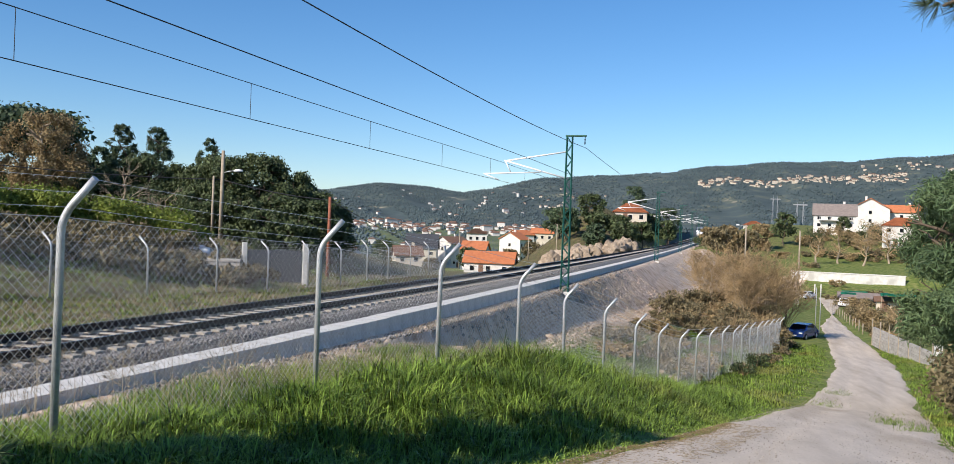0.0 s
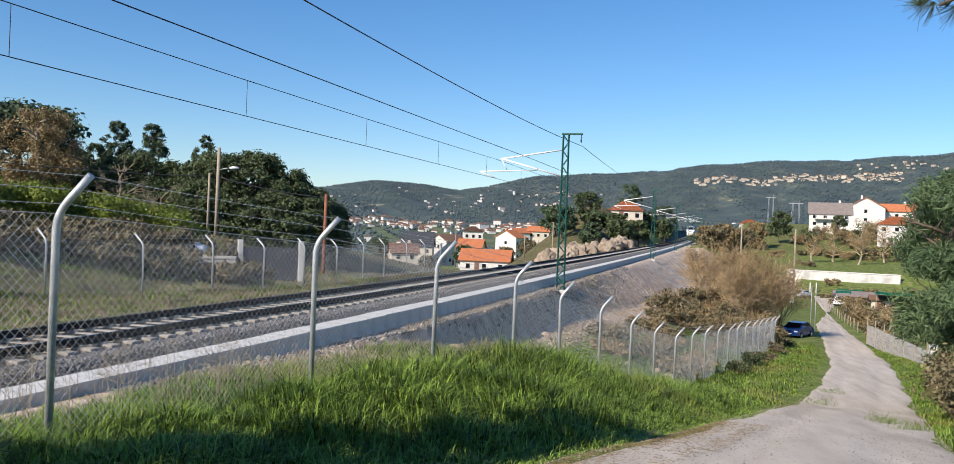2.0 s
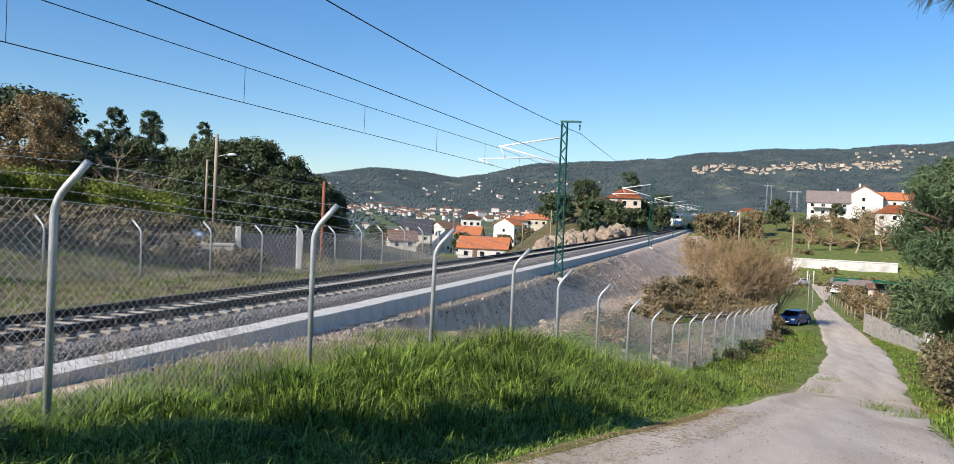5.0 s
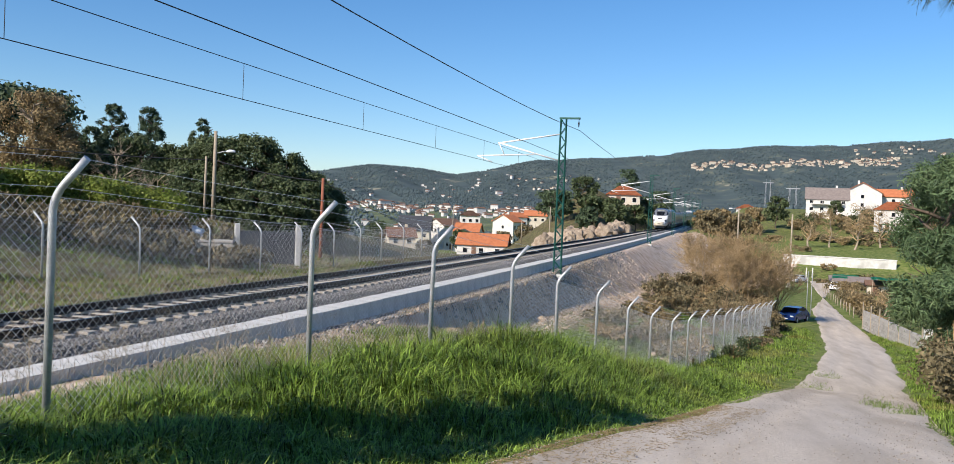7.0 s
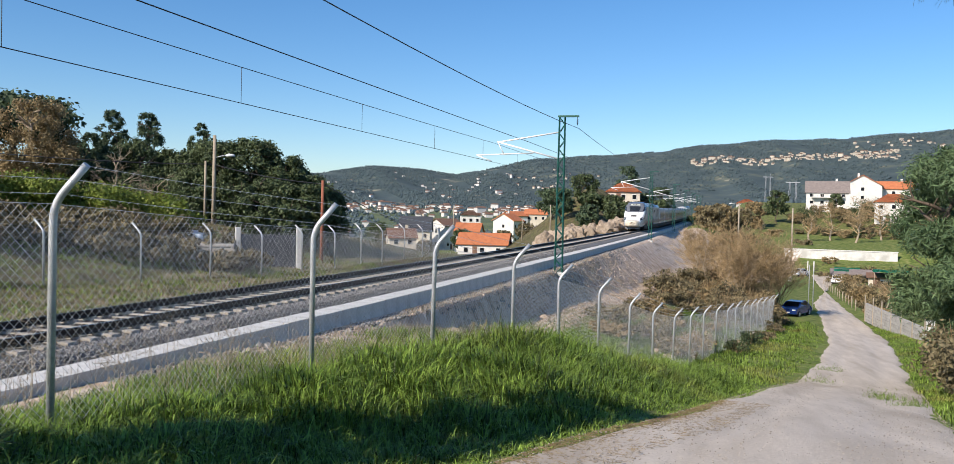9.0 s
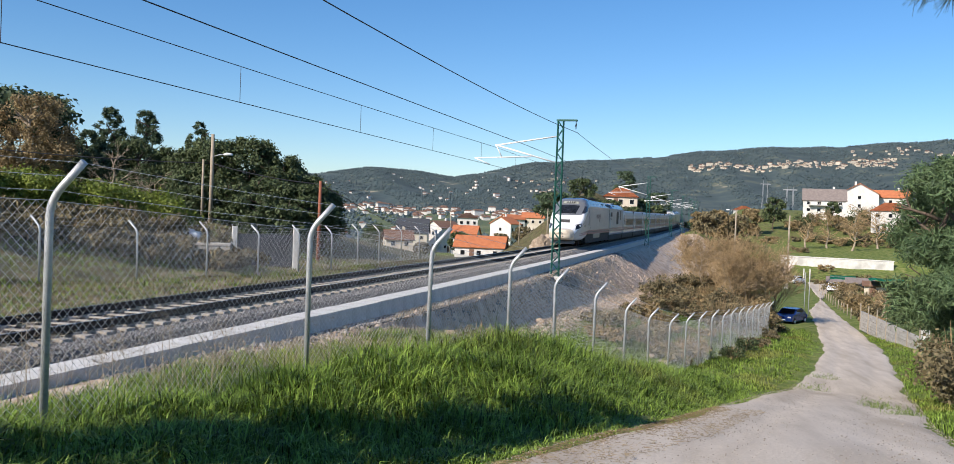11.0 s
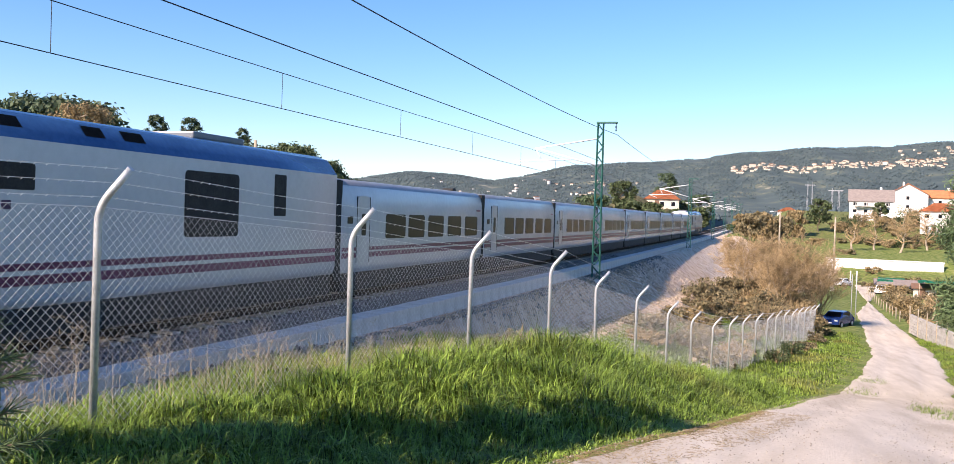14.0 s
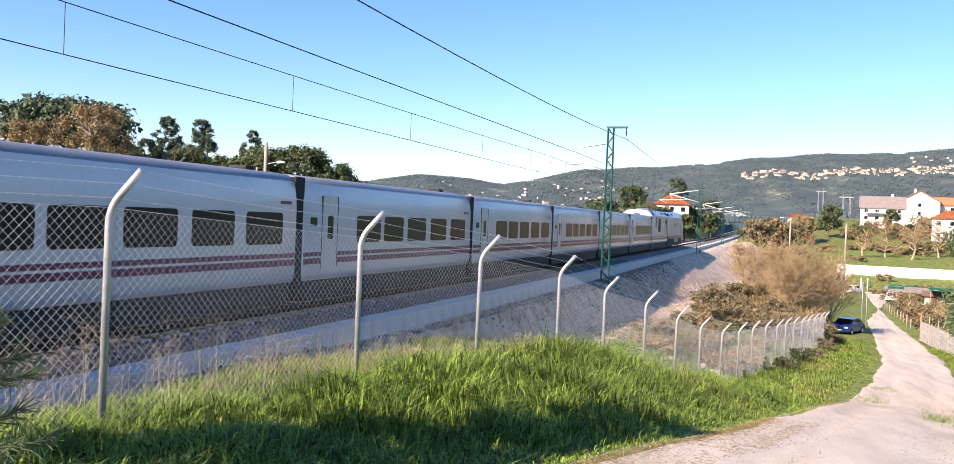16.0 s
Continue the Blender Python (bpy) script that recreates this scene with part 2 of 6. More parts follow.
def raw_np(name, verts, faces):
    """A mesh from arrays; all faces have the same number of corners."""
    verts, faces = np.asarray(verts, np.float32), np.asarray(faces, np.int32)
    me = bpy.data.meshes.new(name)
    k = faces.shape[1]
    me.vertices.add(len(verts))
    me.vertices.foreach_set("co", verts.ravel())
    me.loops.add(faces.size)
    me.loops.foreach_set("vertex_index", faces.ravel())
    me.polygons.add(len(faces))
    me.polygons.foreach_set("loop_start", np.arange(0, faces.size, k, dtype=np.int32))
    me.update(calc_edges=True)
    me.validate()
    return me


def box(size, at=(0, 0, 0), bevel=0.0, bm=None, turn=None):
    """A bevelled block, centred at `at`, added to bm."""
    one = bmesh.new()
    bmesh.ops.create_cube(one, size=1.0)
    bmesh.ops.scale(one, vec=size, verts=one.verts)
    if bevel:
        bmesh.ops.bevel(one, geom=one.edges[:], offset=bevel, segments=2, affect="EDGES", profile=0.6)
    if turn is not None:
        bmesh.ops.transform(one, matrix=turn, verts=one.verts)
    bmesh.ops.translate(one, vec=at, verts=one.verts)
    return join(bm, one)


def join(bm, one):
    if bm is None:
        return one
    me = bpy.data.meshes.new("tmp")
    one.to_mesh(me)
    one.free()
    bm.from_mesh(me)
    bpy.data.meshes.remove(me)
    return bm


def tube(points, radius, sides=8, bm=None, caps=True):
    """A round bar along a polyline; radius is a number or one for each point."""
    bm = bm or bmesh.new()
    pts = [Vector(p) for p in points]
    rad = radius if hasattr(radius, "__len__") else [radius] * len(pts)
    rings, u = [], None
    for i, p in enumerate(pts):
        d = (pts[min(i + 1, len(pts) - 1)] - pts[max(i - 1, 0)]).normalized()
        u = u - d * u.dot(d) if u else d.cross(Vector((0, 0, 1)) if abs(d.z) < 0.9 else Vector((1, 0, 0)))
        u.normalize()
        v = d.cross(u)
        rings.append([bm.verts.new(p + rad[i] * (math.cos(k * math.tau / sides) * u + math.sin(k * math.tau / sides) * v)) for k in range(sides)])
    for a, b in zip(rings, rings[1:]):
        for k in range(sides):
            f = bm.faces.new((a[k], a[(k + 1) % sides], b[(k + 1) % sides], b[k]))
            f.smooth = sides > 5
    if caps:
        bm.faces.new(rings[0][::-1])
        bm.faces.new(rings[-1])
    return bm


def prisms(starts, ends, radii, ends_radii=None, sides=3):
    """Many thin straight bars as arrays of vertices and quads."""
    a, b = np.asarray(starts, float), np.asarray(ends, float)
    r0 = np.broadcast_to(np.asarray(radii, float), (len(a),))
    r1 = r0 if ends_radii is None else np.broadcast_to(np.asarray(ends_radii, float), (len(a),))
    d = b - a
    d /= np.maximum(np.linalg.norm(d, axis=1, keepdims=True), 1e-9)
    ref = np.where(np.abs(d[:, 2:3]) < 0.9, [[0, 0, 1.0]], [[1.0, 0, 0]])
    u = np.cross(d, ref)
    u /= np.linalg.norm(u, axis=1, keepdims=True)
    v = np.cross(d, u)
    ang = np.arange(sides) * math.tau / sides
    ring = np.cos(ang)[None, :, None] * u[:, None] + np.sin(ang)[None, :, None] * v[:, None]
    verts = np.concatenate([a[:, None] + ring * r0[:, None, None], b[:, None] + ring * r1[:, None, None]], 1)
    k = np.arange(sides)
    quad = np.stack([k, (k + 1) % sides, (k + 1) % sides + sides, k + sides], 1)
    faces = quad[None] + (np.arange(len(a)) * 2 * sides)[:, None, None]
    return verts.reshape(-1, 3), faces.reshape(-1, 4)


def empty(name, m, label, category, group="", kind=""):
    ob = new(name)
    ob.matrix_basis = m
    return tagged(ob, label, category, group, kind)


# ---------------------------------------------------------------- the lie of the land
def track_x(y):
    u = np.maximum(np.asarray(y, float) - 20, 0)
    return -13.0 - 0.006 * u * u / (u + 40)


def track_z(y):
    y = np.clip(np.asarray(y, float), 0, 420)
    return 2.2e-5 * y * y


def fence_x(y):
    return -5.43 + (np.asarray(y, float) - 11.1) * 0.1466


FENCE_Y = (-40, 5, 6.8, 11.1, 14.5, 17.8, 21.2, 24.5, 27.9, 31.3, 34.6, 38, 48, 72, 100, 160, 400)
FENCE_Z = (0.6, 0.33, 0.21, -0.08, -0.5, -0.9, -1.32, -1.8, -2.5, -3.15, -3.6, -3.85, -4.55, -5.95, -7.1, -7.8, -8)
ROAD_Y = (-40, 0, 5, 10, 20, 35, 50, 72, 100, 140, 400)
ROAD_Z = (2.2, 0.8, 0.5, 0.0, -1.5, -3.7, -4.8, -6.1, -7.0, -7.8, -8.0)
ROAD_LY = (-40, 5, 8.9, 10.6, 16, 29.7, 43, 61, 80, 115, 155, 180, 400)
ROAD_LX = (-6, -2.3, -1.5, -1.0, -0.3, 1.6, 3.9, 6.4, 7.8, 10.1, 11.4, 11.8, 20)
ROAD_RY = (-40, 5, 17, 31.6, 47.6, 65.5, 83, 102, 158, 180, 400)
ROAD_RX = (-1, 2.2, 3.7, 6.2, 8.5, 10.7, 11.6, 12.2, 14.2, 15.2, 24)
SKY_B = (-180, -60, -40, -27.3, -22.2, -19.6, -17.5, -14.7, -11.9, -7.9, -4.1, -0.5, 3, 6.5, 12, 40, 180)
SKY_H = (60, 60, 58, 60, 75, 70, 64, 80, 93, 99, 109.5, 119, 125, 128, 136, 118, 60)


def smooth(a, b, v):
    u = np.clip((v - a) / (b - a), 0, 1)
    return u * u * (3 - 2 * u)


def waves(x, y):
    """Gentle unevenness of the land."""
    return (np.sin(x * 0.9 + 1.3 * np.sin(y * 0.31)) * np.cos(y * 0.7 - 0.8 * np.sin(x * 0.23)) + 0.6 * np.sin(x * 2.3 + y * 1.7) * np.cos(y * 2.1 - x * 0.6))


def ground_z(x, y):
    x, y = np.asarray(x, float), np.asarray(y, float)
    c, tz, xf = track_x(y), track_z(y), fence_x(y)
    zf, zr = np.interp(y, FENCE_Y, FENCE_Z), np.interp(y, ROAD_Y, ROAD_Z)
    rl, rr = np.interp(y, ROAD_LY, ROAD_LX), np.interp(y, ROAD_RY, ROAD_RX)
    rl = np.maximum(rl, xf + 0.8)
    down = smooth(45, 120, y)
    near = 1 - smooth(12, 30, y)
    cols = [(c - 90, 6 - 12 * down), (c - 42, 2.6 - 9 * down), (c - 19, 1.7 - 6.6 * down), (c - 15, 1.1 - 6 * down), (c - 9.5, -0.55 - 4.2 * down), (c - 6.5, -0.75 - 1.2 * down + tz),
            (c - 4, -0.8 + tz), (c + 3.9, -0.77 + tz + 0.1 * near), (c * 0.6 + xf * 0.4, (0.55 * (tz - 0.85) + 0.45 * zf) * (1 - near) + near * (-0.5)),
            (xf - 0.5, zf - 0.05), (xf + 0.6, zf), (rl * 0.6 + xf * 0.4, 0.35 * zf + 0.65 * zr + 0.1 - 0.28 * (1 - smooth(7, 12, y))), (rl, zr - 0.03), (rr, zr - 0.03), (rr + 3, zr + 0.25), (rr + 14, zr - 0.4), (rr + 60, zr - 0.5)]
    z = np.where(x < cols[0][0], cols[0][1], cols[-1][1])
    for (xa, za), (xb, zb) in zip(cols, cols[1:]):
        u = (x - xa) / np.maximum(xb - xa, 1e-3)
        z = np.where((u >= 0) & (u < 1), za + (zb - za) * u, z)
    # the valley and the hills
    r, b = np.hypot(x, y), np.degrees(np.arctan2(x, y))
    ridge = np.interp(b, SKY_B, SKY_H) / 1440 * 2600 - 9
    left = np.interp(r, (0, 150, 250, 450, 800, 1000, 1200, 1500), (-4, -6.5, -9, -13, -4, 5, 10, 22))
    right = np.interp(r, (0, 150, 176, 184, 190, 193, 230, 280, 330, 500, 800, 1200, 1500), (-8, -8, -8, -5.8, -5.5, -3.7, -1.5, 5.5, 8.5, 10, 8, 10, 25))
    mid = np.interp(r, (0, 150, 300, 500, 900, 1500), (-0.6, 0, 1.2, 3, 4, 15))
    s = smooth(-7, -2.5, b)
    far = left * (1 - smooth(-16, -7, b)) + mid * smooth(-16, -7, b) * (1 - s) + right * s
    rise = smooth(1300, 2600, r)
    far = far * (1 - rise) + ridge * rise * (1 - 0.35 * smooth(2700, 3300, r))
    far += (r > 500) * smooth(500, 1500, r) * (5 * np.sin(b * 0.9) * np.sin(r / 190 + b * 0.3) + 2.5 * np.sin(b * 1.7 + r / 140)) * (1 - 0.75 * smooth(2200, 2600, r))
    corridor = smooth(20, 9, np.abs(x - c)) * (1 - smooth(640, 700, y)) * (y > -200)
    w = smooth(95, 185, r) * (1 - corridor)
    z = z * (1 - w) + far * w
    # the knoll with the red-roofed house, and the rise behind the scrub
    z += 10.5 * np.exp(-(((x + 27) / 17) ** 2 + ((y - 206) / 30) ** 2)) * smooth(4, 9, np.abs(x - c))
    z += 3.0 * np.exp(-(((x + 26) / 7) ** 2 + ((y - 163) / 16) ** 2)) * smooth(4, 9, np.abs(x - c))
    onroad = (x > rl - 0.3) & (x < rr + 0.3) & (y < 175)
    z += 0.66 * np.exp(-(((x - xf - 1.5) / 1.25) ** 2 + ((y - 14.5) / 5.0) ** 2)) * (x < rl)
    bed = np.abs(x - c) < 4.2
    z += np.where(onroad | bed, 0, 0.05 * waves(x, y)) * (r < 200)
    return z


def gz(x, y):
    return float(ground_z(np.array([x]), np.array([y]))[0])


def ground():
    """One sheet from under the camera to the hills."""
    ang = np.radians(np.concatenate([np.arange(-180, -62, 3.0), np.arange(-62, 30, 0.22), np.arange(30, 180, 3.0)]))
    rad = 0.9 * 1.0185 ** np.arange(0, 452)
    a, r = np.meshgrid(ang, rad)
    x, y = r * np.sin(a), r * np.cos(a)
    z = ground_z(x, y)
    n, k = len(ang), len(rad)
    verts = np.concatenate([np.stack([x, y, z], -1).reshape(-1, 3), [[0, 0, gz(0, 0)]]])
    i, j = np.meshgrid(np.arange(k - 1), np.arange(n), indexing="ij")
    jn = (j + 1) % n
    quads = np.stack([i * n + j, i * n + jn, (i + 1) * n + jn, (i + 1) * n + j], -1).reshape(-1, 4)[:, ::-1]
    me = raw_np("ground", verts, quads)
    bm = bmesh.new()
    bm.from_mesh(me)
    bm.verts.ensure_lookup_table()
    c = bm.verts[len(verts) - 1]
    for q in range(n):
        bm.faces.new((c, bm.verts[(q + 1) % n], bm.verts[q]))
    bmesh.ops.recalc_face_normals(bm, faces=bm.faces)
    bm.to_mesh(me)
    bm.free()
    me.shade_smooth()
    x, y = verts[:, 0], verts[:, 1]
    r, b = np.hypot(x, y), np.degrees(np.arctan2(x, y))
    c, xf = track_x(y), fence_x(y)
    zone = np.zeros((len(verts), 4), np.float32)
    green = 1.3 + 3.6 * smooth(20, 27, y) + 1.5 * smooth(32, 45, y)
    zone[:, 0] = smooth(c + 2, c + 3.5, x) * (1 - smooth(xf - 1.2 - green, xf - green, x)) * smooth(11, 17, y) * (y < 190) * 0.72
    zone[:, 0] = np.maximum(zone[:, 0], (np.abs(x - c) < 4.5) * (y < 450) * 0.7)
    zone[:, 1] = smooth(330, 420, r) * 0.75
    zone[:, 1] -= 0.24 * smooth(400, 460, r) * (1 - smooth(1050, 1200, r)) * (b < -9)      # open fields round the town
    zone[:, 2] = np.maximum(smooth(c - 3.5, c - 5, x) * (r < 230), smooth(60, 80, y) * (x > c + 4.5 + 0.35 * (xf - c - 4)) * (x < np.minimum(xf - 0.3, 2.5)) * (r < 180)) * 0.6
    zone[:, 2] = np.maximum(zone[:, 2], (x > 13.5) * (y > 60) * (r < 186) * 0.42)
    zone[:, 2] = np.maximum(zone[:, 2], (r > 232) * (r < 420) * (b > -4) * 0.46)
    zone[:, 3] = 1
    me.attributes.new("zone", "FLOAT_COLOR", "POINT").data.foreach_set("color", zone.ravel())
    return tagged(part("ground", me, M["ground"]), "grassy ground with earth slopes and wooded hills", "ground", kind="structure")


ground()


def strip(name, ys, sections, mat, label, category, kind="structure", parent=None):
    """A loft: for each y a list of (x, z) across."""
    verts = [(x, y, z) for y, sec in zip(ys, sections) for x, z in sec]
    n = len(sections[0])
    faces = [(i * n + j, i * n + j + 1, (i + 1) * n + j + 1, (i + 1) * n + j) for i in range(len(ys) - 1) for j in range(n - 1)]
    ob = part(name, raw(name, verts, faces, True), mat, parent)
    return tagged(ob, label, category, kind=kind)


def road():
    ys = [-30 + 0.35 * k for k in range(600)]
    rnd = random.Random(5)
    sec = []
    for y in ys:
        l, r = float(np.interp(y, ROAD_LY, ROAD_LX)), float(np.interp(y, ROAD_RY, ROAD_RX))
        l = max(l, float(fence_x(y)) + 0.8)
        l += 0.25 * noise.noise((y * 0.25, 0, 0)) + 0.12 * noise.noise((y * 1.3, 4, 0))
        r += 0.25 * noise.noise((y * 0.25, 9, 0)) + 0.12 * noise.noise((y * 1.3, 14, 0))
        row = []
        for k in range(23):
            u = k / 22
            x = l + (r - l) * u
            z = float(np.interp(y, ROAD_Y, ROAD_Z)) + 0.02 + 0.05 * math.sin(math.pi * u) - 0.05 * (math.exp(-((u - 0.28) / 0.09) ** 2) + math.exp(-((u - 0.72) / 0.09) ** 2)) + 0.008 * noise.noise((x * 0.9, y * 0.22, 0))
            if k in (0, 22):
                z -= 0.08
                x += rnd.uniform(-0.08, 0.08)
            row.append((x, z))
        sec.append(row)
    strip("road", ys, sec, M["road"], "pale compacted gravel lane running downhill", "road")


road()

# ---------------------------------------------------------------- railway
def track():
    ys = [-60 + 2.5 * k for k in range(292)]
    sec = []
    for y in ys:
        c, z = float(track_x(y)), float(track_z(y))
        sec.append([(c + dx, z + dz) for dx, dz in ((-3.3, -0.86), (-1.95, -0.27), (-1.3, -0.245), (-0.72, -0.225), (0.72, -0.225), (1.3, -0.245), (1.9, -0.27), (2.3, -0.5), (2.44, -0.6))])
    bed = strip("ballast_bed", ys, sec, M["ballast_bed"], "grey crushed-stone ballast bed under the railway track", "track bed")
    bed.data.materials.append(M["oily_shaded"])
    bed.data.polygons.foreach_set("material_index", [1 if k % 8 in (2, 3, 4) else 0 for k in range(len(bed.data.polygons))])
    rails = empty("railway_track", pose(0, 0, 0), "steel rails on concrete sleepers in grey ballast", "railway track", kind="structure")
    prof = ((-0.075, -0.17), (-0.075, -0.155), (-0.012, -0.135), (-0.012, -0.05), (-0.036, -0.035), (-0.036, -0.008), (-0.028, 0.0),
            (0.028, 0.0), (0.036, -0.008), (0.036, -0.035), (0.012, -0.05), (0.012, -0.135), (0.075, -0.155), (0.075, -0.17))
    yr = [-60 + 5.0 * k for k in range(146)]
    for side in (-0.87, 0.87):
        rows = []
        for y in yr:
            c, z = float(track_x(y)) + side, float(track_z(y))
            rows.append([(c + px, z + pz) for px, pz in prof])
        n = len(prof)
        verts = [(x, y, z) for y, row in zip(yr, rows) for x, z in row]
        faces, mats = [], []
        for i in range(len(yr) - 1):
            for j in range(n):
                faces.append((i * n + j, i * n + (j + 1) % n, (i + 1) * n + (j + 1) % n, (i + 1) * n + j))
                mats.append(1 if j == 6 else 0)
        me = raw("rail", verts, faces)
        me.materials.append(M["rail_side"])
        me.materials.append(M["rail_top"])
        me.polygons.foreach_set("material_index", mats)
        part("rail", me, None, rails)
    sl = None
    for x, w in ((-0.99, 0.62), (0.99, 0.62)):
        sl = box((w, 0.28, 0.2), (x, 0, -0.285), 0.02, sl)
    sl = box((1.4, 0.17, 0.2), (0, 0, -0.3), 0.02, sl)
    for x in (-1.0, -0.74, 0.74, 1.0):
        sl = box((0.07, 0.13, 0.04), (x, 0, -0.17), 0.0, sl)
    me = bpy.data.meshes.new("sleeper")
    sl.to_mesh(me)
    sl.free()
    me.materials.append(M["sleeper"])
    for k in range(260):
        y = 1.0 + 0.6 * k
        ob = new("sleeper", me)
        ob.parent = rails
        ob.matrix_basis = pose(float(track_x(y)), y, float(track_z(y)))
    # loose stones on the bed
    rng = np.random.default_rng(3)
    cnt = 34000
    y = 6 + 62 * rng.random(cnt) ** 1.7
    side = rng.random(cnt)
    dx = np.where(side < 0.72, rng.uniform(0.95, 2.42, cnt), np.where(side < 0.9, rng.uniform(-2.7, -1.0, cnt), rng.uniform(-0.75, 0.75, cnt)))
    top = np.interp(dx, (-3.3, -1.95, -1.3, 1.3, 1.9, 2.3, 2.44), (-0.86, -0.27, -0.262, -0.262, -0.27, -0.5, -0.6))
    r = rng.uniform(0.018, 0.042, cnt)
    base = np.array([[1, 0, 0], [-0.9, 0.1, 0], [0, 1, 0.1], [0.1, -1, 0], [0, 0.1, 0.8], [0, 0, -0.8]])
    tri = np.array([[0, 2, 4], [2, 1, 4], [1, 3, 4], [3, 0, 4], [2, 0, 5], [1, 2, 5], [3, 1, 5], [0, 3, 5]])
    v = base[None] * (r[:, None, None] * rng.uniform(0.6, 1.3, (cnt, 6, 1)))
    a = rng.uniform(0, math.tau, cnt)
    ca, sa = np.cos(a)[:, None], np.sin(a)[:, None]
    v = np.stack([v[..., 0] * ca - v[..., 1] * sa, v[..., 0] * sa + v[..., 1] * ca, v[..., 2]], -1)
    v += np.stack([track_x(y) + dx, y, track_z(y) + top + 0.3 * r], -1)[:, None]
    f = tri[None] + (np.arange(cnt) * 6)[:, None, None]
    st = part("ballast_stones", raw_np("ballast_stones", v.reshape(-1, 3), f.reshape(-1, 3)), M["ballast"])
    tagged(st, "loose grey crushed stones between and beside the sleepers", "ballast", kind="stuff")


track()


def cable_trough():
    """The pale concrete cable duct beside the ballast, in lengths with lids."""
    duct = empty("cable_trough", pose(0, 0, 0), "pale concrete cable trough with flat lids beside the ballast", "cable trough", kind="structure")
    L = 1.0
    lid = box((0.66, L - 0.012, 0.07), (0, 0, -0.035), 0.008)
    lm = bpy.data.meshes.new("trough_lid")
    lid.to_mesh(lm)
    lid.free()
    lm.materials.append(M["concrete"])
    body = box((0.6, L, 0.62), (0, 0, -0.381), 0.0)
    bmh = bpy.data.meshes.new("trough_body")
    body.to_mesh(bmh)
    body.free()
    bmh.materials.append(M["concrete"])
    rnd = random.Random(2)
    for k in range(125):
        y = 2.0 + L * k
        x, z = float(track_x(y)) + 2.78, float(track_z(y)) - 0.3
        for nm, me in (("trough_lid", lm), ("trough_body", bmh)):
            ob = new(nm, me)
            ob.parent = duct
            j = 0.006 if nm == "trough_lid" else 0
            ob.matrix_basis = pose(x + rnd.uniform(-j, j), y, z + rnd.uniform(-j, j), 0, 0, rnd.uniform(-0.25, 0.25) if j else 0)
    ys = [127 + 4.0 * k for k in range(60)]
    sec = [[(float(track_x(y)) + dx, float(track_z(y)) + dz) for dx, dz in ((2.45, -0.9), (2.45, -0.3), (3.11, -0.3), (3.11, -0.9))] for y in ys]
    n = 4
    verts = [(x, y, z) for y, row in zip(ys, sec) for x, z in row]
    faces = [(i * n + j, i * n + j + 1, (i + 1) * n + j + 1, (i + 1) * n + j) for i in range(len(ys) - 1) for j in range(n - 1)]
    part("trough_run", raw("trough_run", verts, faces), M["concrete"], duct)


cable_trough()


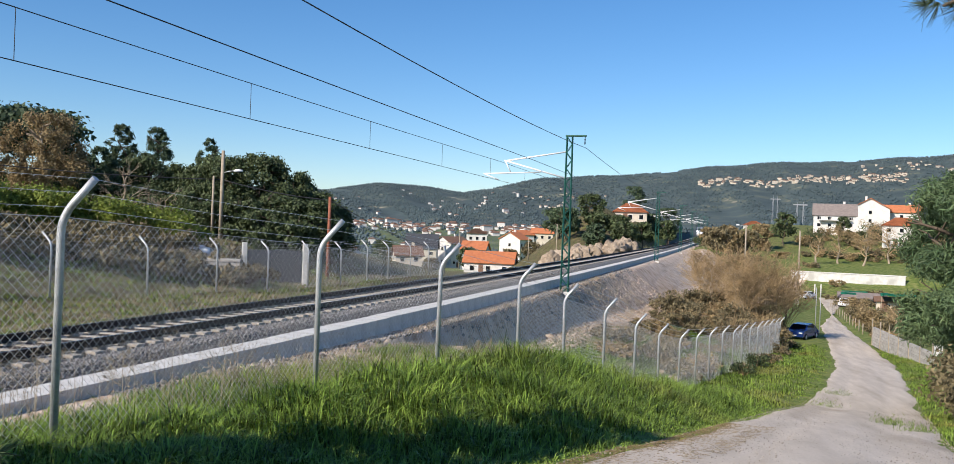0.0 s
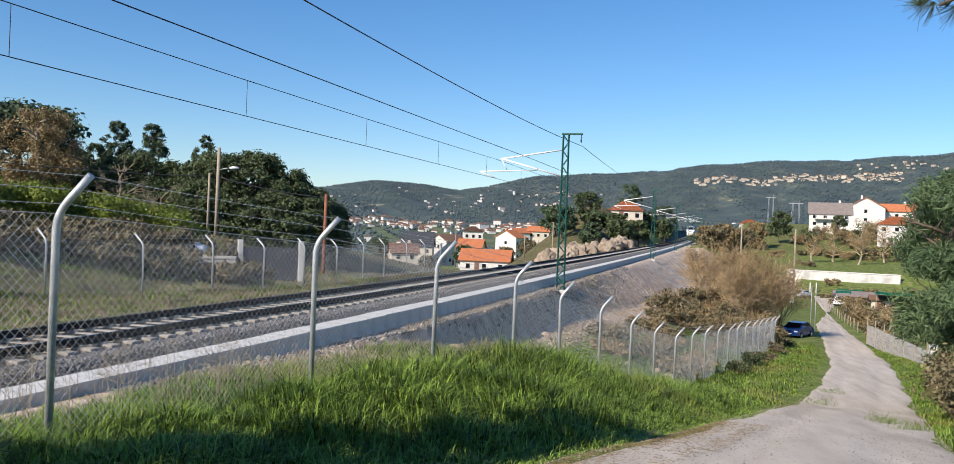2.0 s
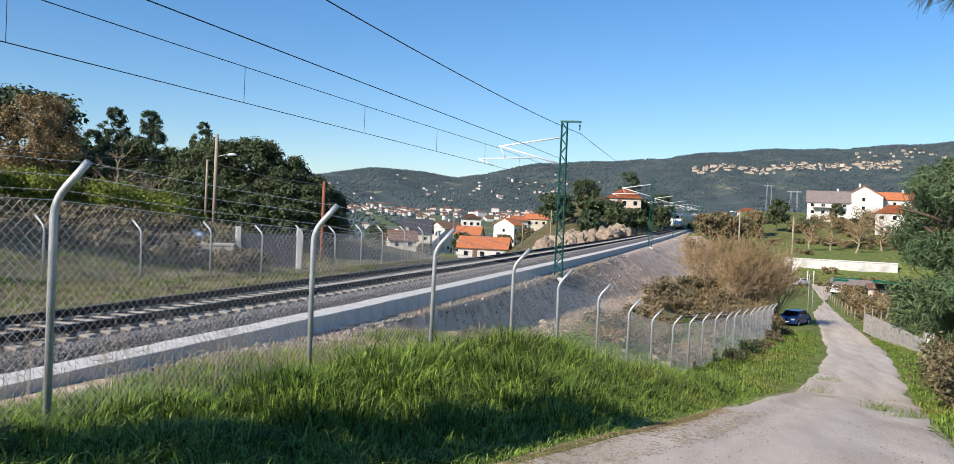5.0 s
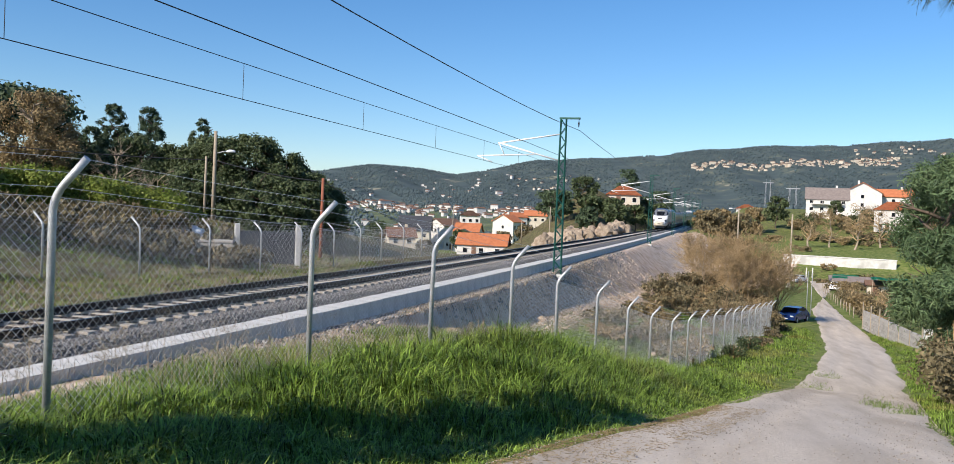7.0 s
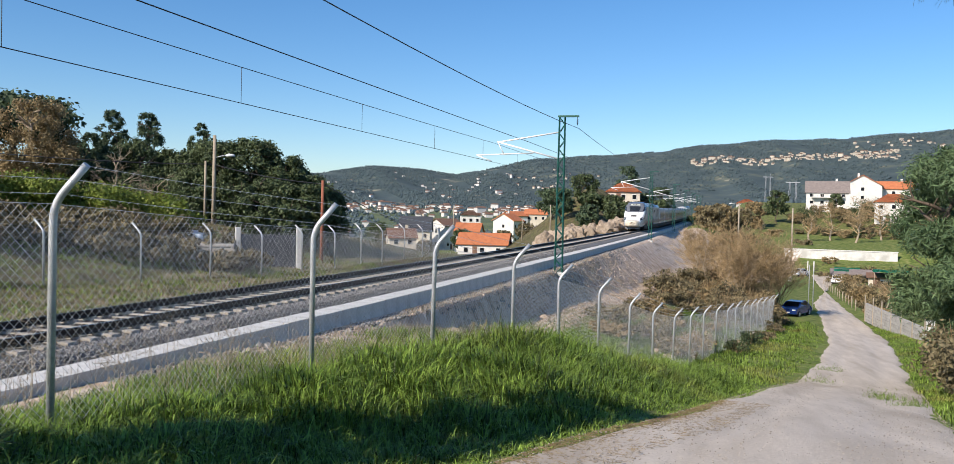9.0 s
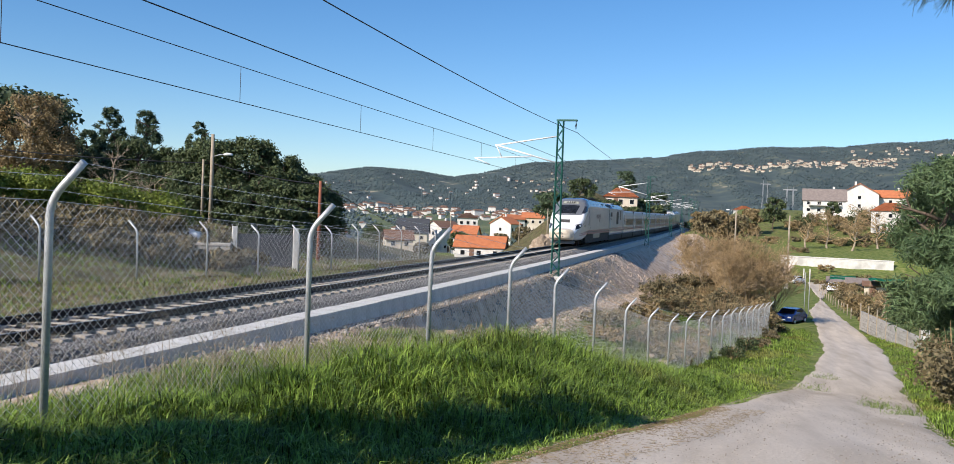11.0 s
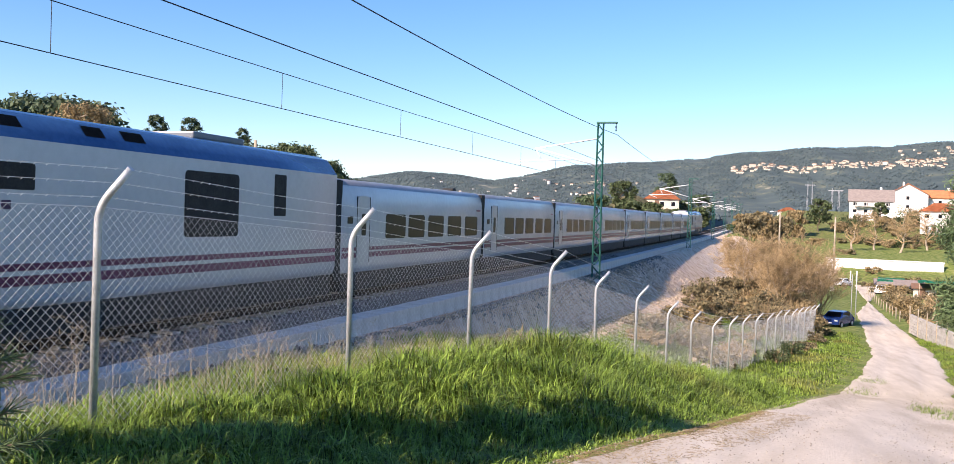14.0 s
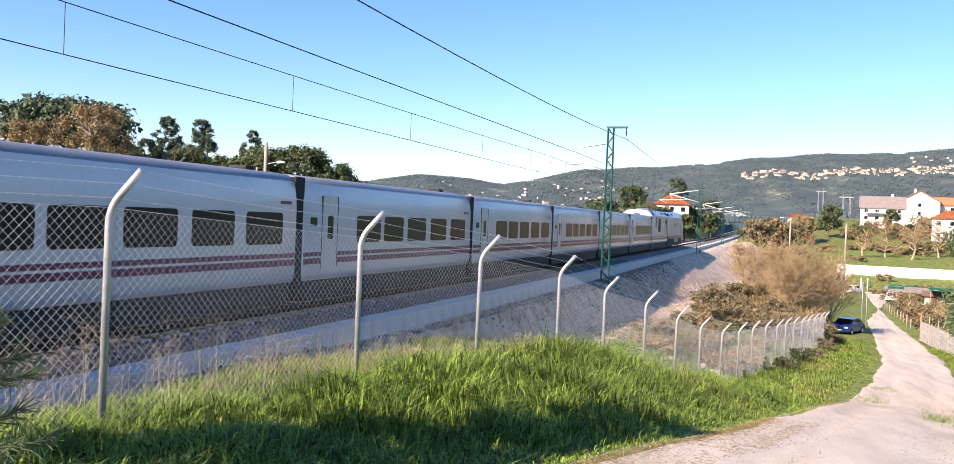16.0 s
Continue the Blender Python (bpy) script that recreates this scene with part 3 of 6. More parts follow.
def mast(y, x, height, group="catenary masts", detail=True):
    """A green lattice mast with a cap beam, and white cantilever tubes reaching over the track."""
    base = gz(x, y)
    c, tz = float(track_x(y)), float(track_z(y))
    top = tz + height
    ob = empty("catenary_mast", pose(x, y, base - 0.1), "green lattice steel catenary mast with white cantilever tubes", "catenary mast", group)
    h = top - base + 0.1
    w0, w1, d = 0.42, 0.3, 0.22

    def half(z, w=None):
        u = z / h
        return (w0 + (w1 - w0) * u) / 2

    def leg(sx, sy):
        return tube([(sx * half(0), sy * d / 2, 0), (sx * half(h), sy * d / 2, h)], 0.032, 4)

    for sx in (-1, 1):
        for sy in (-1, 1):
            part("leg", leg(sx, sy), M["green_steel"], ob)
    n = int(h / 0.42)
    bm = bmesh.new()
    for k in range(n):
        z0, z1 = k * h / n, (k + 1) * h / n
        s = 1 if k % 2 else -1
        for sy in (-1, 1):
            tube([(s * half(z0), sy * d / 2, z0), (-s * half(z1), sy * d / 2, z1)], 0.02, 4, bm)
        for sx in (-1, 1):
            tube([(sx * half(z0), s * d / 2, z0), (sx * half(z1), -s * d / 2, z1)], 0.016, 4, bm)
    part("lattice", bm, M["green_steel"], ob)
    part("cap_beam", box((1.15, 0.24, 0.09), (0.35, 0, h + 0.04), 0.01), M["green_steel"], ob)
    part("footing", box((0.7, 0.6, 0.3), (0, 0, 0.0), 0.02), M["concrete"], ob)
    ins = tube([(0.85, 0, h), (0.85, 0, h - 0.45)], 0.02, 6)
    for q in range(4):
        tube([(0.85, 0, h - 0.15 - 0.07 * q), (0.85, 0, h - 0.18 - 0.07 * q)], 0.05, 8, ins)
    part("insulator", ins, M["wire"], ob)
    rx = c - x                                # the track's middle, in the mast's space
    zz = lambda v: tz + v - base + 0.1
    part("top_tube", tube([(-0.2, 0, zz(6.9)), (rx + 0.3, 0, zz(6.35))], 0.045, 8), M["white_insul"], ob)
    part("cantilever_tube", tube([(-0.2, 0, zz(5.45)), (rx + 0.3, 0, zz(6.38))], 0.045, 8), M["white_insul"], ob)
    part("registration_tube", tube([(rx + 2.4, 0, zz(5.75)), (rx - 0.9, 0, zz(5.62))], 0.035, 8), M["white_insul"], ob)
    part("steady_arm", tube([(rx - 0.85, 0, zz(5.6)), (rx, 0, zz(5.28))], 0.03, 8), M["white_insul"], ob)
    part("hanger", tube([(rx + 0.35, 0, zz(6.35)), (rx + 0.7, 0, zz(5.7))], 0.03, 6), M["white_insul"], ob)
    return ob


MASTS = [(48.0, 7.75), (109.0, 7.6), (160.0, 7.6), (205.0, 7.6), (250.0, 7.6), (290, 7.6), (330, 7.6), (-6.0, 7.75)]
for my, mh in MASTS:
    mast(my, float(track_x(my)) + 4.0, mh)


def overhead_wires():
    ends = sorted(m[0] for m in MASTS)
    for nm, label, fx, z0, sag, rad in (("contact_wire", "copper contact wire over the track", 0.0, 5.25, 0.0, 0.011),
                                        ("messenger_wire", "messenger wire carrying the contact wire on droppers", 0.0, 6.34, 0.11, 0.011),
                                        ("feeder_wire", "feeder wire running along the masts", 2.0, 6.42, 0.04, 0.014),
                                        ("earth_wire", "earth wire along the mast tops", 4.93, 7.12, 0.48, 0.014)):
        pts = []
        for a, b in zip(ends, ends[1:]):
            for k in range(16):
                u = k / 16
                y = a + (b - a) * u
                low = 0.12 * max(0.0, 48 - y) / 54 if nm == "feeder_wire" else 0.0
                pts.append((float(track_x(y)) + fx, y, float(track_z(y)) + z0 - low - sag * 4 * u * (1 - u)))
        wire = part(nm, tube(pts, rad, 6), M["wire"])
        tagged(wire, label, "overhead wire", kind="structure")
        if nm == "messenger_wire":
            for k in range(20):
                y = 4.9 + 8.25 * k
                a = max(e for e in ends if e <= y)
                b = min(e for e in ends if e > y)
                u = (y - a) / (b - a)
                c, tz = float(track_x(y)), float(track_z(y))
                if abs(u) > 0.02:
                    part("dropper", tube([(c, y, tz + 5.25), (c, y, tz + 6.34 - 0.11 * 4 * u * (1 - u))], 0.008, 5), M["wire"], wire)


overhead_wires()

# ---------------------------------------------------------------- chain-link fences
def fence(name, spots, label, height=2.18, arm=(0.32, 0.37), radius=0.038, cell=0.095, wire=0.0019, arm_dir=None, spacing_far=None):
    """Posts at spots (x, y), chain-link between them and barbed strands on the cranked tops."""
    ob = empty(name, pose(0, 0, 0), label, "fence")
    rnd = random.Random(len(spots))
    tops = []
    for x, y in spots:
        z = gz(x, y)
        lean = (rnd.uniform(-0.03, 0.03), rnd.uniform(-0.03, 0.03))
        top = Vector((x + lean[0], y + lean[1], z + height))
        ax = Vector(arm_dir).normalized() * arm[0]
        low, tip = top - Vector((0, 0, 0.16)), top + ax + Vector((0, 0, arm[1]))
        turn = top.lerp(tip, 0.36)
        bend = [Vector((x, y, z - 0.3))] + [low.lerp(top, q / 5).lerp(top.lerp(turn, q / 5), q / 5) for q in range(6)] + [tip]
        part("post", tube(bend, radius, 10), M["galv"], ob)
        tops.append((Vector((x, y, z)), top, top + ax + Vector((0, 0, arm[1]))))
    for (b0, t0, a0), (b1, t1, a1) in zip(tops, tops[1:]):
        run = (b1 - b0).length
        n = max(4, int(run / cell))
        rows = int(height / cell * 2)
        s, e = [], []
        for i in range(n):
            for j in range(rows):
                u0, u1 = (i + (j % 2) * 0.5) / n, (i + ((j + 1) % 2) * 0.5) / n
                v0, v1 = j / rows, (j + 1) / rows
                for w0, w1 in (((u0, v0), (u1, v1)), ((u0 + (1 - 2 * (j % 2)) * 0 , v0), (u1 + (-1 if j % 2 == 0 else 1) / n, v1))):
                    if -0.001 <= w1[0] <= 1.001:
                        s.append(b0.lerp(b1, w0[0]).lerp(t0.lerp(t1, w0[0]), w0[1]))
                        e.append(b0.lerp(b1, w1[0]).lerp(t0.lerp(t1, w1[0]), w1[1]))
        v, f = prisms([tuple(p) for p in s], [tuple(p) for p in e], wire, None, 4)
        net = raw_np("chain_link", v, f)
        net.shade_smooth()
        part("chain_link", net, M["wiremesh"], ob, "diamond chain-link wire mesh")
        part("line_wire", tube([t0.lerp(t1, 0.02), t1], 0.003, 4), M["wiremesh"], ob)
        for q in (0.25, 0.62, 0.97):
            p0, p1 = t0.lerp(a0, q), t1.lerp(a1, q)
            bm = tube([p0, p0.lerp(p1, 0.5) - Vector((0, 0, 0.02)), p1], 0.0025, 4)
            for k in range(int(run / 0.12)):
                m = p0.lerp(p1, k * 0.12 / run) - Vector((0, 0, 0.08 * (k * 0.12 / run) * (1 - k * 0.12 / run)))
                tube([m + Vector((0.007, 0.006, 0.01)), m - Vector((0.007, 0.006, 0.01))], 0.003, 3, bm)
            part("barbed_wire", bm, M["wiremesh"], ob)
    return ob


FRONT = [(-6.57, 3.4), (-6.07, 6.76)] + [(-5.43 + 0.493 * k, 11.1 + 3.364 * k) for k in range(19)]
FRONT[2], FRONT[4] = (-5.56, 11.1), (-4.31, 17.83)      # two posts stand off the even spacing
fence("chain_link_fence", FRONT, "galvanised chain-link fence with cranked posts along the grass bank", arm_dir=(0.95, 0.2, 0))
REAR = [(-24.6, 20.0), (-22.8, 25.0), (-21.7, 28.8), (-21.0, 32.4), (-20.2, 35.2), (-19.9, 38.5), (-19.8, 42.0), (-19.9, 45.6), (-20.0, 49.0), (-20.1, 53.0), (-20.3, 57.0), (-20.5, 61.0)]
fence("rear_chain_link_fence", REAR, "galvanised chain-link fence on the far side of the track", height=1.9, arm=(0.4, 0.38), radius=0.04, cell=0.12, wire=0.0026, arm_dir=(-1, 0, 0))

# ---------------------------------------------------------------- the train
SPEED, NOSE_AT_13 = 27.6, 15.9
POWER_L, TECH_L, COACH_L = 20.75, 13.15, 13.14


def side_panel(y0, y1, z0, z1, side, mat_bevel=0.03, half=1.475, deep=0.012, rows=1):
    """A flat plate with rounded corners on the car's side; it stands a little proud."""
    cy, cz = (y0 + y1) / 2, (z0 + z1) / 2
    w, h = y1 - y0, z1 - z0
    bm = bmesh.new()
    r = min(mat_bevel, w * 0.4, h * 0.4)
    pts = []
    for qx, qz, a0 in ((1, 1, 0), (-1, 1, 90), (-1, -1, 180), (1, -1, 270)):
        for k in range(4):
            a = radians(a0 + 30 * k)
            pts.append((cy + qx * (w / 2 - r) + r * math.cos(a), cz + qz * (h / 2 - r) + r * math.sin(a)))
    f = bm.faces.new([bm.verts.new((side * (half - 0.006), y, z)) for y, z in pts])
    ext = bmesh.ops.extrude_face_region(bm, geom=[f])
    bmesh.ops.translate(bm, vec=(side * deep, 0, 0), verts=[v for v in ext["geom"] if isinstance(v, bmesh.types.BMVert)])
    bmesh.ops.recalc_face_normals(bm, faces=bm.faces)
    return bm


def bogie(parent, y, r=0.45, axles=(-1.35, 1.35), wide=1.0):
    bm = None
    for s in (-1, 1):
        bm = box((0.16, 2.9, 0.22), (s * 1.08, y, 0.52), 0.03, bm)
        bm = box((0.2, 0.5, 0.3), (s * 1.1, y, 0.6), 0.05, bm)
    bm = box((2.1, 0.4, 0.25), (0, y, 0.5), 0.03, bm)
    fr = part("bogie", bm, M["black"], parent)
    for a in axles:
        for s in (-1, 1):
            w = bmesh.new()
            prof = ((0.07, 0.12), (0.07, r), (0.035, r), (0.035, r + 0.02), (-0.07, r + 0.02), (-0.07, r - 0.06), (-0.03, r - 0.09), (-0.03, 0.12))
            ring = [[w.verts.new((s * (0.85 + dx), y + a + rr * math.cos(k * math.tau / 20), r + rr * math.sin(k * math.tau / 20))) for dx, rr in prof] for k in range(20)]
            for k in range(20):
                for j in range(len(prof)):
                    w.faces.new((ring[k][j], ring[k][(j + 1) % 8], ring[(k + 1) % 20][(j + 1) % 8], ring[(k + 1) % 20][j]))
            bmesh.ops.recalc_face_normals(w, faces=w.faces)
            part("wheel", w, M["rail_side"], fr)
    return fr


def loft_by_kind(stations, pick, names, parent, y_close=True):
    """Skins rings of points; pick(i, j, centre) names the part each face belongs to."""
    n = len(stations[0][1])
    verts = [(x, s, z) for s, ring in stations for x, z in ring]
    groups = {}
    for i in range(len(stations) - 1):
        for j in range(n):
            q = (i * n + j, i * n + (j + 1) % n, (i + 1) * n + (j + 1) % n, (i + 1) * n + j)
            c = [sum(verts[k][a] for k in q) / 4 for a in range(3)]
            groups.setdefault(pick(c), []).append(q)
    groups.setdefault(pick((0, stations[-1][0], 2.0)), []).append(tuple(range((len(stations) - 1) * n, len(stations) * n)))
    groups.setdefault(pick((0, stations[0][0], 1.0)), []).append(tuple(range(n))[::-1])
    made = {}
    for key, faces in groups.items():
        used = sorted({k for f in faces for k in f})
        back = {k: i for i, k in enumerate(used)}
        me = raw(key, [verts[k] for k in used], [[back[k] for k in f] for f in faces], True)
        made[key] = part(key, me, names[key][0], parent, names[key][1])
    return made


NS = (0.2, 0.27, 0.45, 0.75, 1.13, 2.34, 2.7, 3.44, 4.92, 5.36, 6.2, 7.0, 9.0, 20.4, 20.7)
NT = (1.1, 1.34, 1.42, 1.45, 1.5, 1.99, 2.2, 2.56, 3.6, 3.88, 4.1, 4.2, 4.1, 4.02, 3.98)
NW = (0.14, 0.52, 0.78, 0.96, 1.1, 1.33, 1.38, 1.45, 1.475, 1.475, 1.475, 1.475, 1.475, 1.475, 1.44)
NH = (0.99, 1.0, 1.05, 1.08, 1.12, 1.62, 1.8, 2.3, 3.1, 3.3, 3.42, 3.45, 3.45, 3.45, 3.42)
NB = (0.9, 0.68, 0.58, 0.54, 0.5, 0.46, 0.46, 0.5, 0.66, 0.86, 0.96, 0.97, 0.97, 0.97, 0.97)


def power_ring(s):
    t, w, h, b = (float(np.interp(s, NS, q)) for q in (NT, NW, NH, NB))
    late = min(max((s - 5.0) / 1.6, 0), 1)
    top = [(0.94, 0.42), (0.82, 0.7), (0.6, 0.9), (0.3, 0.98), (0.0, 1.0)]
    box_top = [(0.93, 0.3), (0.78, 0.8), (0.6, 0.95), (0.3, 0.99), (0.0, 1.0)]
    half = [(0.0, b), (0.55 * w, b), (0.86 * w, b + 0.03), (0.97 * w, b + 0.16)]
    for k in range(1, 49):
        half.append((w, b + 0.25 + (h - b - 0.25) * k / 48))
    over = [(w * (a * (1 - late) + c * late), h + (t - h) * (d * (1 - late) + e * late)) for (a, d), (c, e) in zip(top, box_top)]
    prev = half[-1]
    for q in over:
        half += [(prev[0] + (q[0] - prev[0]) * k / 9, prev[1] + (q[1] - prev[1]) * k / 9) for k in range(1, 10)]
        prev = q
    return half + [(-x, z) for x, z in half[-2:0:-1]]


def surface_x(s, z):
    ring = power_ring(s)[:97]
    return float(np.interp(z, [p[1] for p in ring[3:]], [p[0] for p in ring[3:]]))


def surface_z(s, x):
    ring = power_ring(s)[:97][::-1]
    return float(np.interp(abs(x), [p[0] for p in ring[:46]], [p[1] for p in ring[:46]]))


def top_patch(quad, lift=0.012, n=8):
    """A plate laid on the nose: quad gives (x, s) of its corners; it follows the skin."""
    bm = bmesh.new()
    grid = []
    for i in range(n + 1):
        u = i / n
        row = []
        for j in range(n + 1):
            v = j / n
            x = (1 - v) * ((1 - u) * quad[0][0] + u * quad[1][0]) + v * ((1 - u) * quad[3][0] + u * quad[2][0])
            s = (1 - v) * ((1 - u) * quad[0][1] + u * quad[1][1]) + v * ((1 - u) * quad[3][1] + u * quad[2][1])
            row.append(bm.verts.new((x, s - lift * 0.6, surface_z(s, x) + lift)))
        grid.append(row)
    for i in range(n):
        for j in range(n):
            bm.faces.new((grid[i][j], grid[i + 1][j], grid[i + 1][j + 1], grid[i][j + 1])).smooth = True
    bmesh.ops.solidify(bm, geom=bm.faces[:], thickness=0.01)
    return bm


def side_patch(quad, side, lift=0.012, n=6):
    """A plate on the curved side of the cab: quad gives (s, z) of its corners."""
    bm = bmesh.new()
    grid = []
    for i in range(n + 1):
        u = i / n
        row = []
        for j in range(n + 1):
            v = j / n
            s, z = ((1 - v) * ((1 - u) * quad[0][k] + u * quad[1][k]) + v * ((1 - u) * quad[3][k] + u * quad[2][k]) for k in (0, 1))
            row.append(bm.verts.new((side * (surface_x(s, z) + lift), s, z)))
        grid.append(row)
    for i in range(n):
        for j in range(n):
            bm.faces.new((grid[i][j], grid[i + 1][j], grid[i + 1][j + 1], grid[i][j + 1])).smooth = True
    bmesh.ops.recalc_face_normals(bm, faces=bm.faces)
    return bm


def lettering_bars(parent, y0, y1, z0, z1, side, half=1.475):
    """The operator's mark as plain plum shapes: a row of rounded blocks and one tall bar."""
    w = (y1 - y0) / 5
    for k in range(5):
        a, b = y0 + (k + 0.08) * w, y0 + (k + 0.9) * w
        tall = k == 3
        lo, hi = (z0 - 0.7 * (z1 - z0), z1 + 0.65 * (z1 - z0)) if tall else (z0, z1)
        a, b = (a + 0.22 * w, b - 0.22 * w) if tall else (a, b)
        part("mark", side_panel(a, b, lo, hi, side, 0.06 * (z1 - z0) / 0.42, half, 0.01), M["mark"], parent)


def power_car():
    car = empty("power_car", pose(0, 0, 0), "white and silver high-speed power car with grey cab and blue-grey roof", "train car", "train")
    ss = sorted(set([0.2, 0.23, 0.27, 0.35, 0.45] + [0.5 + 0.032 * k for k in range(182)] + [7.5, 9, 12, 16, 20.4, 20.7]))
    stations = [(s, power_ring(s)) for s in ss]

    def pick(c):
        x, s, z = c
        curve = float(np.interp(s, (0, 0.5, 1.5, 3.1, 4.6, 5.8, 6.1), (0.5, 0.75, 1.3, 1.86, 2.5, 3.24, 3.5)))
        if s < 1.12 and z < 1.47 and s < 0.95 + 0.3 * (1.1 - abs(x)):
            return "nose_cap"
        if s > 6.1 and z > 3.43:
            return "roof"
        if 3.0 < s <= 6.2 and z > 2.5 + (s - 3.2) * 0.33 and z > 2.5:
            return "cab_mask"
        if s < 6.1 and z > curve:
            return "front_shell"
        return "body_side"

    loft_by_kind(stations, pick, {"nose_cap": (M["nose"], "weathered cream coupler cover"), "roof": (M["train_blue"], "blue-grey roof"),
                                  "cab_mask": (M["train_grey"], "dark grey cab surround"), "front_shell": (M["train_white"], "glossy white nose shell"),
                                  "body_side": (M["train_silver"], "silver-grey side")}, car)
    ws = part("windscreen", top_patch(((-0.66, 3.72), (0.66, 3.72), (0.84, 4.76), (-0.84, 4.76)), 0.018, 12), M["windscreen"], car, "dark raked windscreen")
    part("wiper", tube([(0.15, 3.55, surface_z(3.55, 0.15) + 0.05), (0.35, 4.1, surface_z(4.1, 0.35) + 0.06)], 0.015, 6), M["black"], ws)
    ds = part("destination_display", top_patch(((-0.72, 4.95), (0.72, 4.95), (0.66, 5.28), (-0.66, 5.28)), 0.015), M["dest"], car, "pale destination display")
    for k in range(4):
        x = 0.32 - 0.2 * k
        part("figure_bar", top_patch(((x - 0.05, 5.02), (x + 0.05, 5.02), (x + 0.05, 5.2), (x - 0.05, 5.2)), 0.028, 2), M["black"], ds)
    gr = part("grille", top_patch(((-0.42, 2.3), (0.42, 2.3), (0.38, 2.75), (-0.38, 2.75)), 0.012), M["grille"], car, "brown ventilation grille")
    for k in range(5):
        s = 2.36 + 0.085 * k
        part("slat", tube([(-0.4, s, surface_z(s, 0.4) + 0.03), (0.4, s, surface_z(s, 0.4) + 0.03)], 0.012, 4), M["train_grey"], gr)
    for side in (-1, 1):
        part("cab_side_window", side_patch(((3.9, 2.8), (5.2, 3.02), (5.7, 3.38), (4.9, 3.42)), side, 0.035, 12), M["windscreen"], car, "dark wedge-shaped cab side window")
        hl = part("headlight", side_patch(((1.35, 1.38), (2.6, 1.6), (2.75, 1.94), (2.05, 1.8)), side, 0.012), M["glass_dark"], car, "almond-shaped headlight")
        part("lens", side_patch(((2.22, 1.62), (2.46, 1.66), (2.48, 1.84), (2.24, 1.78)), side, 0.022, 3), M["lamp_glass"], hl)
        for k, s in enumerate((6.2,)):
            dr = part("cab_door", side_panel(s, s + 0.78, 1.45, 3.38, side, 0.08), M["train_silver"], car, "silver cab door")
            part("seam", side_panel(s - 0.025, s - 0.005, 1.45, 3.38, side, 0.005, 1.475, 0.014), M["black"], dr)
            part("seam", side_panel(s + 0.785, s + 0.805, 1.45, 3.38, side, 0.005, 1.475, 0.014), M["black"], dr)
            part("handrail", tube([(side * 1.53, s - 0.12, 1.7), (side * 1.53, s - 0.12, 2.9)], 0.018, 6), M["galv"], dr)
        part("stripe", side_panel(5.8, 20.65, 1.22, 1.34, side, 0.01), M["purple"], car, "plum stripe")
        part("stripe", side_panel(5.8, 20.65, 0.98, 1.16, side, 0.01), M["purple"], car, "plum stripe")
        for k in range(2):
            part("stripe", side_patch(((2.0 + 0.2 * k, 1.02 - 0.12 * k), (5.8, 1.22 - 0.24 * k), (5.8, 1.34 - 0.18 * k), (2.1, 1.06 - 0.12 * k)), side, 0.008), M["purple"], car, "plum stripe")
        part("emblem", side_panel(3.85, 4.15, 1.63, 1.8, side, 0.04, 1.46, 0.02), M["black"], car)
        lettering_bars(car, 11.0 if side > 0 else 11.2, 14.05, 2.36, 2.78, side)
        part("body_seam", side_panel(20.55, 20.6, 0.65, 3.4, side, 0.005, 1.475, 0.01), M["black"], car)
        for s0, s1 in ((7.6, 8.5), (15.2, 16.4), (18.6, 20.2)):
            bm = bmesh.new()
            c = [(side * (1.40), s0, 3.58), (side * 1.40, s1, 3.58), (side * 1.24, s1, 3.84), (side * 1.24, s0, 3.84)]
            bm.faces.new([bm.verts.new(p) for p in (c if side > 0 else c[::-1])])
            bmesh.ops.solidify(bm, geom=bm.faces[:], thickness=-0.02)
            part("roof_vent", bm, M["black"], car)
        part("sill_box", box((0.25, 4.3, 0.42), (side * 1.34, 11.4, 0.77), 0.04), M["train_grey"], car)
    # pantograph folded on the roof
    pg = bmesh.new()
    for x in (-0.5, 0.5):
        tube([(x, 12.0, 4.18), (x, 17.2, 4.14)], 0.035, 6, pg)
        tube([(x, 12.3, 4.24), (x * 0.5, 14.6, 4.4), (x, 16.6, 4.3)], 0.03, 6, pg)
    for s in (12.4, 13.4, 14.8, 16.2, 17.0):
        tube([(-0.75, s, 4.26), (0.75, s, 4.26)], 0.03, 6, pg)
    for s in (12.2, 15.6, 17.0):
        for x in (-0.5, 0.5):
            for k in range(3):
                tube([(x, s, 4.08 + 0.05 * k), (x, s, 4.11 + 0.05 * k)], 0.08, 8, pg)
    part("pantograph", pg, M["black"], car, "folded black pantograph")
    part("gangway", box((2.86, 0.34, 3.0), (0, 20.78, 2.2), 0.02), M["rubber"], car, "black rubber gangway bellows")
    # underframe block, widened in black to fill in the shade below the body
    part("underframe", box((2.82, 15.6, 0.82), (0, 12.7, 0.58), 0.05), M["black"], car)
    part("snowplough", box((2.0, 0.5, 0.28), (0, 1.5, 0.32), 0.08), M["train_grey"], car)
    part("coupler_hole", tube([(0.2, 0.2, 0.84), (0.2, 0.4, 0.84)], 0.045, 10), M["black"], car)
    bogie(car, 5.6)
    bogie(car, 17.4)
    return car


